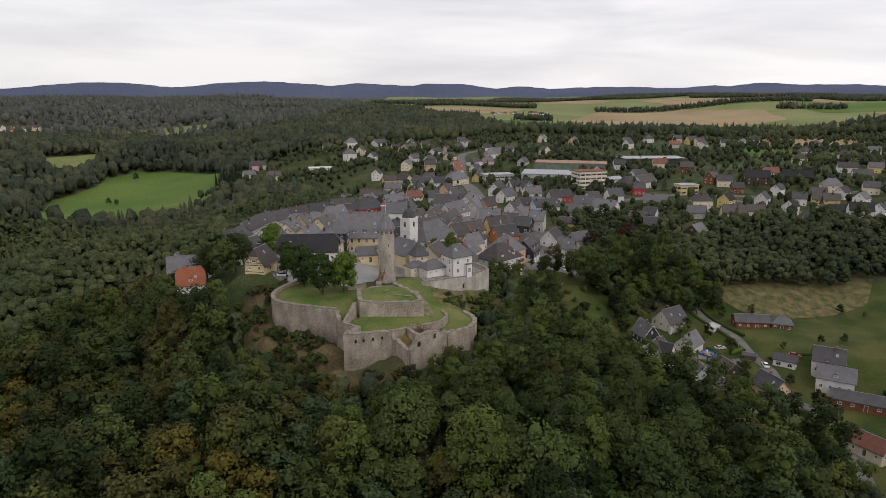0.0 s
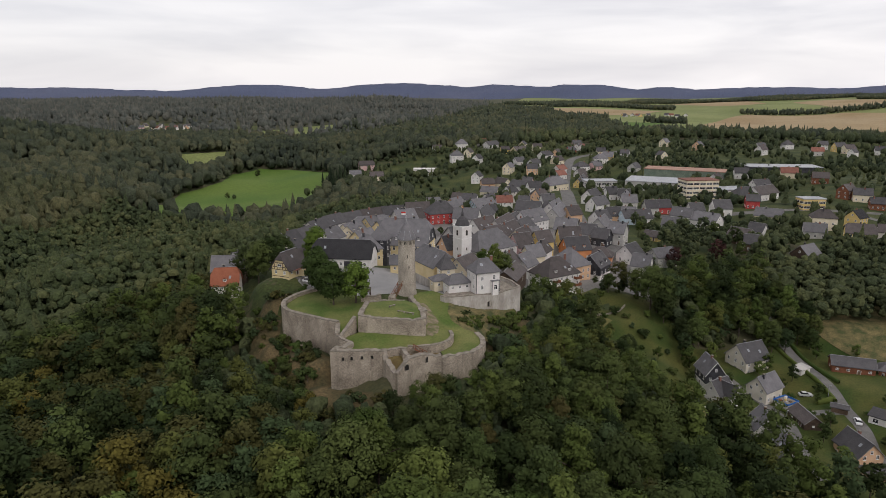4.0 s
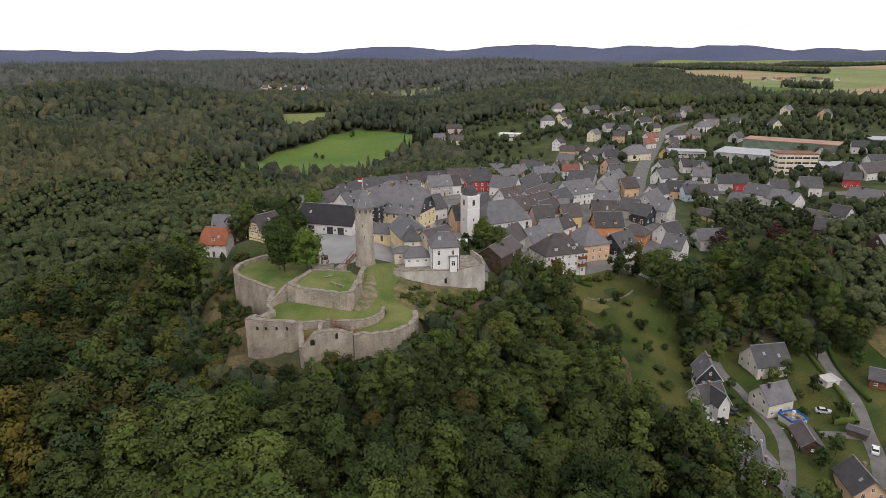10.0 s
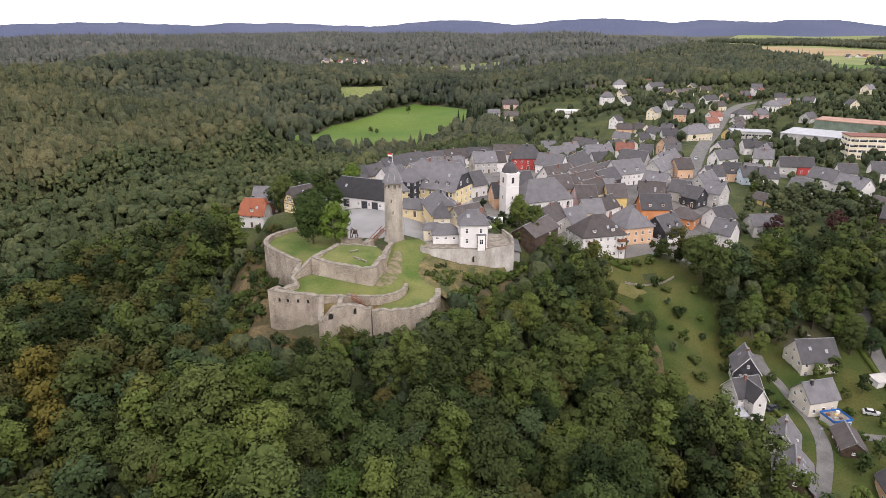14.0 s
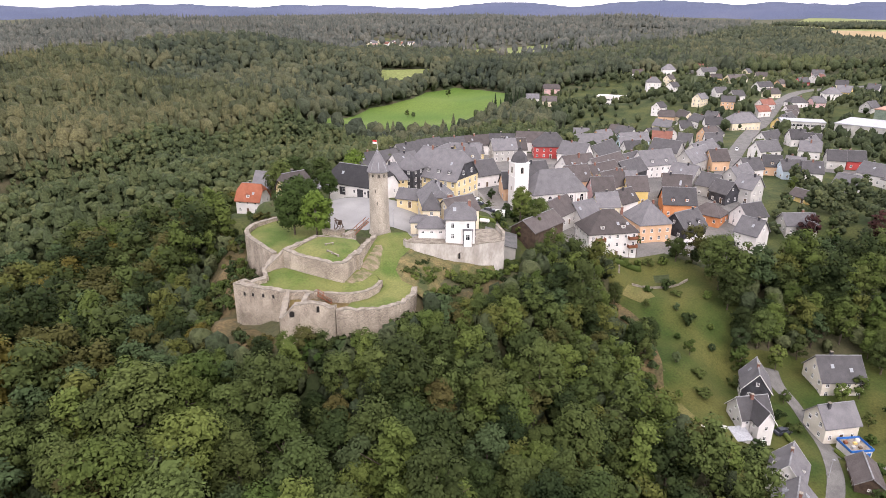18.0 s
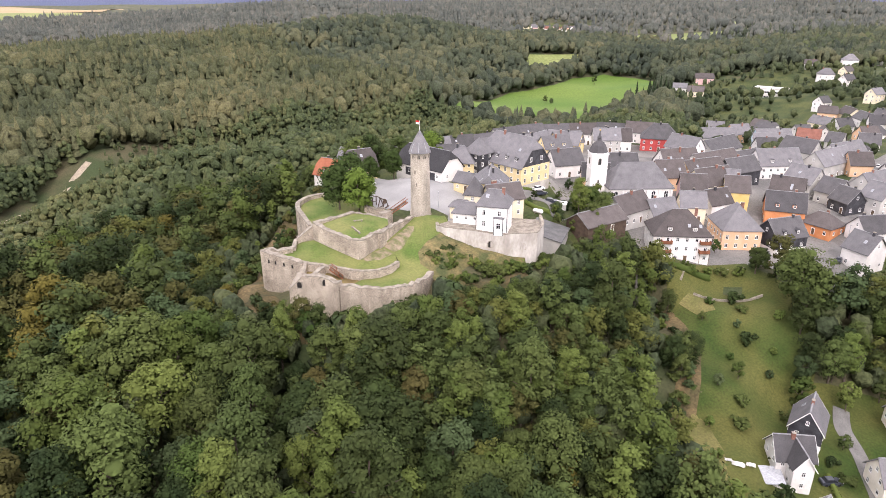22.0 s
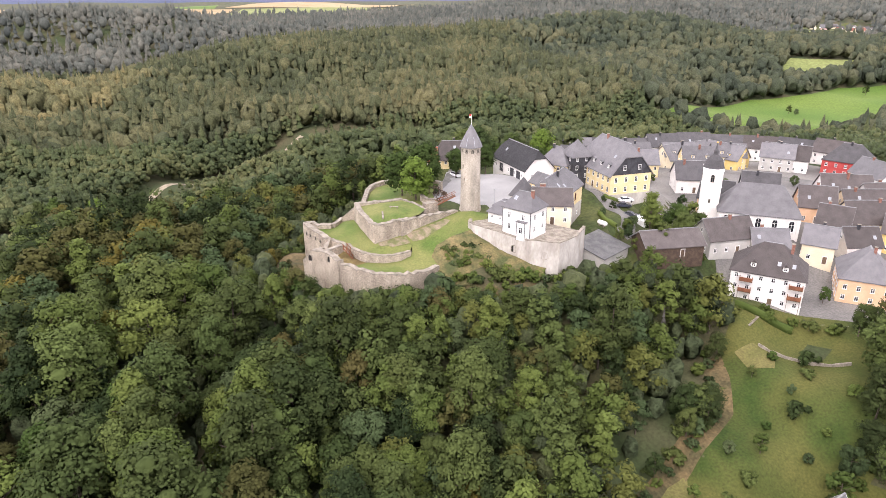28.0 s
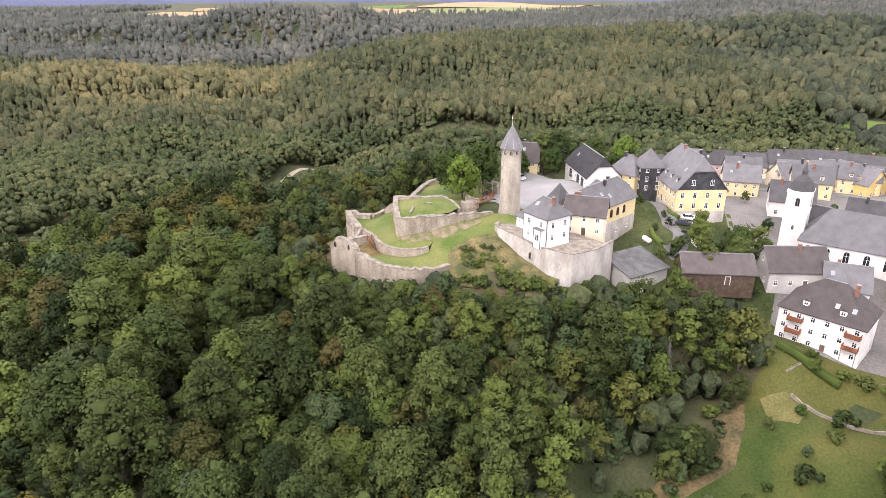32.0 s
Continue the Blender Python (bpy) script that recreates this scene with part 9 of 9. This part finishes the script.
FOOT = [(o.matrix_basis.translation.x, o.matrix_basis.translation.y, 9.0) for o in scene.objects if o.parent is None and o.get("category") in ("house", "building", "church")]
FOOT += [(-18.6, 206, 12)]
EAST_WOOD = [(60, 270), (65, 258), (68, 249), (76, 250), (84, 257), (89, 264), (100, 272), (109, 269), (116, 277), (118, 295), (125, 328), (112, 335), (100, 318), (86, 296), (74, 280), (64, 275)]
scatter([(99, 264), (106, 264), (113, 268), (124, 272), (128, 290), (118, 300), (104, 288), (98, 272)], 6.0, 0.9, NEAR_KINDS[:7], 0.5, 0.75, "trees behind the hamlet", 0.0)
scatter(EAST_WOOD, 6.4, 0.85, NEAR_KINDS[:7] + NEAR_KINDS[:2], 0.5, 0.8, "trees between garden and hamlet", 2.0)
for tx, ty, ts, tk in ((61.6, 268.2, 1.0, 0), (51.7, 233.3, 0.62, 1), (49.5, 229, 0.58, 1), (53, 227.5, 0.5, 3), (37.3, 246.4, 0.5, 1), (57, 276, 0.8, 1), (46, 278, 0.62, 3)):
    plant(NEAR_KINDS[tk], tx, ty, ts, group="garden trees")
scatter([(60, 300), (112, 345), (112, 420), (60, 420)], 11, 0.45, [MID_KINDS[0], MID_KINDS[1], MID_KINDS[2], MID_KINDS[0], MID_KINDS[1], MID_KINDS[4]], 0.5, 0.95, "town trees")
x, y = jitter_grid(-240, 820, 300, 960, 8.6)
free = inside(NEW_TOWN, x, y) & ~near_road(x, y, 4)
for ox, oy, _ in FOOT:
    free &= (np.abs(x - ox) > 7.5) | (np.abs(y - oy) > 7.5)
patch = np.sin(x * 0.035 + 1) * np.sin(y * 0.03 + 2) + rng.uniform(-0.9, 0.9, len(x))
free &= patch > np.where(x > 150, -0.05, -0.3)
stand(x[free], y[free], rng.uniform(4.5, 9.5, int(free.sum())), M_WOODS_TOWN, 0.14, "garden trees and hedges between town houses", ROUGHS)
woods(112, 280, 325, 402, 6.6, 13, M_WOODS_TOWN, 0.08, "dark broadleaf wood below the new town", only=[(114, 338), (126, 328), (150, 330), (190, 330), (240, 330), (262, 368), (250, 380), (190, 376), (150, 366), (146, 342), (134, 344), (136, 362), (122, 356)], rounds=MINIS)
GARDENS = [(66, 322), (84, 330), (112, 342), (146, 368), (150, 430), (110, 415), (62, 400)]
x, y = jitter_grid(62, 152, 320, 432, 5.4)
free = inside(GARDENS, x, y) & ~near_road(x, y, 2.5) & (rng.random(len(x)) < 0.62)
for ox, oy, _ in FOOT:
    free &= (np.abs(x - ox) > 6.5) | (np.abs(y - oy) > 6.5)
stand(x[free], y[free], rng.uniform(2.5, 9.5, int(free.sum())), M_WOODS_TOWN, 0.06, "garden trees and hedges behind the old town", MINIS)
scatter(OLD_TOWN, 12, 0.18, [MID_KINDS[1], MID_KINDS[2], MID_KINDS[4]], 0.3, 0.55, "old town trees")
scatter(HAMLET, 12, 0.10, [MID_KINDS[1], MID_KINDS[2], MID_KINDS[4]], 0.3, 0.5, "hamlet trees")


# ---- shrubs ----
BUSHES = []
for k, (m_, lab) in enumerate(((M_LEAF, "dark green shrub on a bank"), (M_LEAF_B, "light green shrub on a bank"), (M_LEAF_BR, "brownish shrub on a bank"), (M_LEAF_W, "grey-green shrub on a bank"))):
    e_ = empty("bush", Matrix(), lab, "bush")
    for nm, me in (("stem", trunk_mesh("stem", 1.6, 0.07, 3, np.random.default_rng(40 + k))), ("foliage", crown_mesh("foliage", 2.4, 1.7, 0.1, 12, 420, 0.26, 620 + k, m_))):
        ob = new(nm, me)
        ob.parent = e_
    BUSHES.append(e_)
PATTERNS += BUSHES
BANKS = [
    ([(-56, 204), (-53.5, 196), (-54.5, 189), (-52, 183.5), (-46, 180.5), (-38, 177.5), (-33, 172), (-36, 164), (-50, 172), (-62, 184), (-66, 202)], 2.4, 0.6, (2, 2, 0, 1, 2, 3)),
    ([(0, 193), (6, 190), (10, 190), (15, 196), (18, 206), (20, 214), (14, 213), (8, 208), (3, 205), (-1, 201)], 2.0, 0.75, (0, 0, 1, 3, 1)),
    ([(-66, 202), (-62, 186), (-54, 176), (-42, 170), (-33, 164), (-29, 157), (-12, 156.5), (-9, 158), (-8, 152), (-20, 147), (-36, 150), (-52, 163), (-66, 178), (-70, 195)], 2.8, 0.42, (0, 2, 2, 1, 3)),
    ([(-1, 158), (5, 167), (10.6, 174), (10.8, 184), (12, 190), (20, 192), (17, 182), (17, 168), (8, 156)], 2.6, 0.7, (0, 1, 3, 0)),
    ([(15, 215), (19, 212), (24, 216), (20, 228), (12, 232), (10, 226)], 2.4, 0.7, (0, 1, 0)),
    ([(34, 246), (52, 240), (56, 226), (64, 208), (60, 206), (50, 226), (40, 238)], 2.8, 0.62, (0, 1, 0, 3)),
    ([(30, 262), (44, 282), (58, 280), (58, 276), (46, 278), (34, 261)], 3.0, 0.5, (0, 1, 3)),
    ([(72, 262), (78, 242), (80, 220), (76, 220), (74, 240), (68, 258)], 3.0, 0.6, (0, 1)),
    ([(-6, 243), (6, 246), (2, 260), (-8, 268), (-8, 258)], 3.2, 0.55, (0, 1, 3)),
]
for poly, step, chance, ks in BANKS:
    big = 1.8 if poly[0] == (-1, 158) else 1.35 if poly[0] == (-66, 202) else 0.95 if poly[0] == (0, 193) else 1.0
    x, y = jitter_grid(min(p[0] for p in poly), max(p[0] for p in poly), min(p[1] for p in poly), max(p[1] for p in poly), step)
    k = inside(poly, x, y) & (rng.random(len(x)) < chance)
    for a, b in zip(x[k], y[k]):
        plant(BUSHES[ks[int(rng.integers(0, len(ks)))]], a, b, rng.uniform(0.5, 1.25) * big, group="shrubs", sink=0.15)
for a, b, c in ((58, 250, 0.9), (52, 258, 0.6), (60, 262, 0.7), (66, 232, 0.7), (69, 226, 0.8), (64, 252, 0.5), (57, 244, 0.5), (70, 214, 0.6), (48, 262, 0.9), (44, 256, 0.6), (98, 246, 0.8), (106, 240, 0.6), (116, 244, 0.8), (108, 228, 0.7), (113, 226, 0.8), (86, 234, 0.6), (90, 232, 0.7)):
    plant(BUSHES[int(rng.integers(0, 2))], a, b, c * 1.45, group="garden shrubs", sink=0.1)


def hedge(pts, h=1.3, w=0.9, label="clipped green hedge along a garden"):
    """A clipped hedge: a rough mass with leaf clumps, along a line."""
    line = smooth_line(pts, 8)
    r = np.random.default_rng(int(abs(pts[0][0]) * 7))
    cc, nn = [], []
    bm_v, bm_f = [], []
    for k, (x, y) in enumerate(line):
        z = hz(x, y)
        d = Vector(line[min(k + 1, len(line) - 1)]) - Vector(line[max(k - 1, 0)])
        d.normalize()
        s = np.array([-d.y, d.x])
        for q in (-1, 1):
            for zz in (-0.3, h):
                bm_v.append((x + s[0] * q * w / 2 * r.uniform(0.8, 1.1), y + s[1] * q * w / 2 * r.uniform(0.8, 1.1), z + zz * r.uniform(0.92, 1.06)))
        for _ in range(26):
            u, t_ = r.uniform(-1, 1), r.uniform(0, 1)
            p = np.array([x + s[0] * u * w / 2 + d.x * r.uniform(-0.7, 0.7), y + s[1] * u * w / 2 + d.y * r.uniform(-0.7, 0.7), z + h * t_ * 1.05])
            cc.append(p), nn.append(np.array([s[0] * u, s[1] * u, t_]) + r.normal(0, 0.3, 3))
    n = len(line)
    for k in range(n - 1):
        a, b = k * 4, k * 4 + 4
        for p, q in ((0, 1), (1, 3), (3, 2), (2, 0)):
            bm_f += [(a + p, a + q, b + q), (a + p, b + q, b + p)]
    v, f = leaf_cards(np.array(cc), np.array(nn), 0.2, r)
    me = arrays_mesh("hedge", np.concatenate([np.array(bm_v), v]), np.concatenate([np.array(bm_f), f + len(bm_v)]), M_LEAF_B)
    return tagged(new("hedge", me), label, "hedge")


hedge([(107, 272), (112, 262), (117, 247), (119, 238)], label="long green hedge beside the hamlet road")
hedge([(112.5, 284), (118, 264), (123, 248)], 1.2, 1.0, "green hedge along the pasture road")
hedge([(86.5, 231), (90, 226.5), (93, 222)], 1.0, 0.8, "low green hedge beside the lane")
hedge([(99, 231), (101.5, 228.6)], 1.0, 0.8, "low green hedge below the garage")
hedge([(113, 236.6), (118, 238.4)], 1.8, 1.2, "dark clipped hedge by the road bend")
hedge([(28, 258.5), (33, 262), (38, 267)], 1.6, 1.2, "tall clipped hedge over the garden")
hedge([(126, 232), (140, 231), (150, 229)], 1.2, 0.9, "hedge along a garden edge")

# ---- garden pieces ----
wall_run([(x, y, hz(x, y) + 0.75) for x, y in ((39, 256.6), (41.5, 257.6), (44.5, 259.2), (48.5, 262.6), (50.6, 266), (52.2, 269.6))], 0.4, 15, "garden_wall", "low dry-stone wall round a garden bed", M_COPING, False, 0.05, 21)
drape("garden_scrub", [(36, 249), (43, 246), (51, 241), (57, 230), (62, 219), (67, 209), (63, 206), (56, 219), (50, 232), (43, 240), (36, 244)], M_SCRUB, 0.16, "brown scrubby strip along the wood edge", category="bank")
drape("dry_lawn", [(59, 224), (64, 222), (70, 217), (75, 209), (74, 204), (69, 205), (64, 213), (60, 219)], M_DRYLAWN, 0.2, "dry yellowish patch of garden lawn", category="lawn")
drape("upper_dry_lawn", [(38, 251), (44, 250), (47, 254), (43, 258), (38, 256)], M_DRYLAWN, 0.2, "dry yellowish grass near the garden steps", category="lawn")
drape("garden_bed", [(44, 264), (48, 266.5), (46, 271), (42, 268)], M_GROUND, 0.2, "dug brown garden bed with boards", category="bed")


def board_steps(x, y, rot, n, label):
    e = empty("garden_steps", pose(x, y, hz(x, y), 0, 0, rot), label, "steps")
    for k in range(n):
        box_part("step", (-0.7, 0.7, k * 0.5, k * 0.5 + 0.36, k * 0.16 - 0.3, k * 0.16 + 0.08), M_COPING, e)
    return e


board_steps(33.8, 257.5, 20, 8, "pale stone steps through the garden")


def sheet_pile():
    e = empty("tarpaulins", pose(74.2, 214.8, hz(74.2, 214.8) + 0.05, 0, 0, 25), "white tarpaulins laid on the garden grass", "tarpaulin")
    r = np.random.default_rng(9)
    for k, (a, b, w, d) in enumerate(((0, 0, 2.6, 1.5), (2.4, 0.9, 1.8, 1.2), (-2.0, 0.7, 1.4, 0.9))):
        bm = bmesh.new()
        g_ = [[bm.verts.new((a + (u / 5 - 0.5) * w, b + (v_ / 4 - 0.5) * d, 0.25 + r.uniform(0, 0.28))) for v_ in range(5)] for u in range(6)]
        for u in range(5):
            for v_ in range(4):
                bm.faces.new((g_[u][v_], g_[u + 1][v_], g_[u + 1][v_ + 1], g_[u][v_ + 1]))
        bmesh.ops.solidify(bm, geom=bm.faces[:], thickness=0.08)
        part("sheet", bm, M_TRIM, e, "crumpled white sheet")
    return e


sheet_pile()


def tank(x, y, rot, label):
    """A white gas tank lying on two saddles."""
    e = empty("gas_tank", pose(x, y, hz(x, y), 0, 0, rot), label, "tank")
    bm = bmesh.new()
    bmesh.ops.create_uvsphere(bm, u_segments=20, v_segments=12, radius=0.62)
    for v in bm.verts:
        v.co = Vector((v.co.x * 0.9 + (1.1 if v.co.x > 0 else -1.1), v.co.y, v.co.z + 0.9))
    part("shell", bm, M_TRIM, e)
    for s in (-0.8, 0.8):
        box_part("saddle", (s - 0.12, s + 0.12, -0.45, 0.45, -0.2, 0.5), M_COPING, e)
    return e


tank(-3.8, 239.2, 15, "white gas tank lying in the garden")


def garden_tent(x, y, rot):
    """A small white garden shed of sheeting with a pitched roof."""
    e = empty("garden_tent", pose(x, y, hz(x, y), 0, 0, rot), "small white sheeted garden tent among shrubs", "tent")
    box_part("wall", (-1.5, 1.5, -1.1, 1.1, -0.3, 1.9), M_TRIM, e)
    bm = bmesh.new()
    v = [bm.verts.new(c) for c in ((-1.6, -1.2, 1.9), (1.6, -1.2, 1.9), (1.6, 1.2, 1.9), (-1.6, 1.2, 1.9), (-1.6, 0, 2.7), (1.6, 0, 2.7))]
    for q in ((0, 1, 5, 4), (2, 3, 4, 5), (0, 4, 3), (1, 2, 5), (3, 2, 1, 0)):
        bm.faces.new([v[k] for k in q])
    part("roof", bm, M_TRIM, e)


garden_tent(-6.2, 253.6, 25)
drape("drive", strip(smooth_line([(-30, 250), (-20, 250.2), (-14, 249), (-8, 249.5), (-3, 247), (0, 243)]), 4.0), M_ASPHALT, 0.2, "grey drive beside the mansion garden", category="road")
hedge([(-12, 243), (-7, 242), (-2, 242.4)], 1.2, 0.9, "green hedge round the mansion garden")
hedge([(-24, 251.8), (-18, 252.4)], 0.9, 0.8, "low hedge below the mansion")
car(-9.6, 252.0, 40, P_DARK, "dark car parked in the mansion drive"), car(-17.5, 255.2, 85, P_WHITE, "white car parked beside the mansion")


def garden_table(x, y, rot):
    e = empty("garden_table", pose(x, y, hz(x, y), 0, 0, rot), "green garden table with two benches on a lawn", "table")
    box_part("tabletop", (-0.9, 0.9, -0.35, 0.35, 0.7, 0.75), M_BENCHGREEN, e)
    for s in (-1, 1):
        box_part("seat", (-0.9, 0.9, s * 0.7 - 0.14, s * 0.7 + 0.14, 0.42, 0.46), M_BENCHGREEN, e)
        box_part("leg", (s * 0.7 - 0.05, s * 0.7 + 0.05, -0.75, 0.75, -0.1, 0.418), M_BENCHGREEN, e)
        box_part("upright", (s * 0.7 - 0.045, s * 0.7 + 0.045, -0.2, 0.2, 0.42, 0.698), M_BENCHGREEN, e)


M_BENCHGREEN = mat("green_paint", (0.03, 0.12, 0.07), (0.04, 0.15, 0.09), 2, 6, 0.7)
garden_table(113.5, 226.5, 10)


def lamp_post(x, y):
    e = empty("street_lamp", pose(x, y, hz(x, y)), "slim grey street lamp beside the lane", "street lamp", "street lamps")
    bm = bmesh.new()
    bmesh.ops.create_cone(bm, cap_ends=True, segments=8, radius1=0.07, radius2=0.045, depth=5.2, matrix=pose(0, 0, 2.4))
    part("post", bm, M_METAL, e)
    box_part("head", (-0.12, 0.5, -0.1, 0.1, 4.95, 5.08), M_METAL, e)


for lx, ly in ((94.2, 239.8), (98.6, 219), (117.4, 240), (-38, 203.5), (-57, 215), (61.5, 296), (53, 330), (-20, 214)):
    lamp_post(lx, ly)

# ---- the pattern trees stand in the wood too ----
for k_, p_ in enumerate(PATTERNS):
    px_, py_ = -150 - 9 * (k_ % 6), 60 + 9 * (k_ // 6)
    p_.matrix_basis = pose(px_, py_, hz(px_, py_) - 0.4)
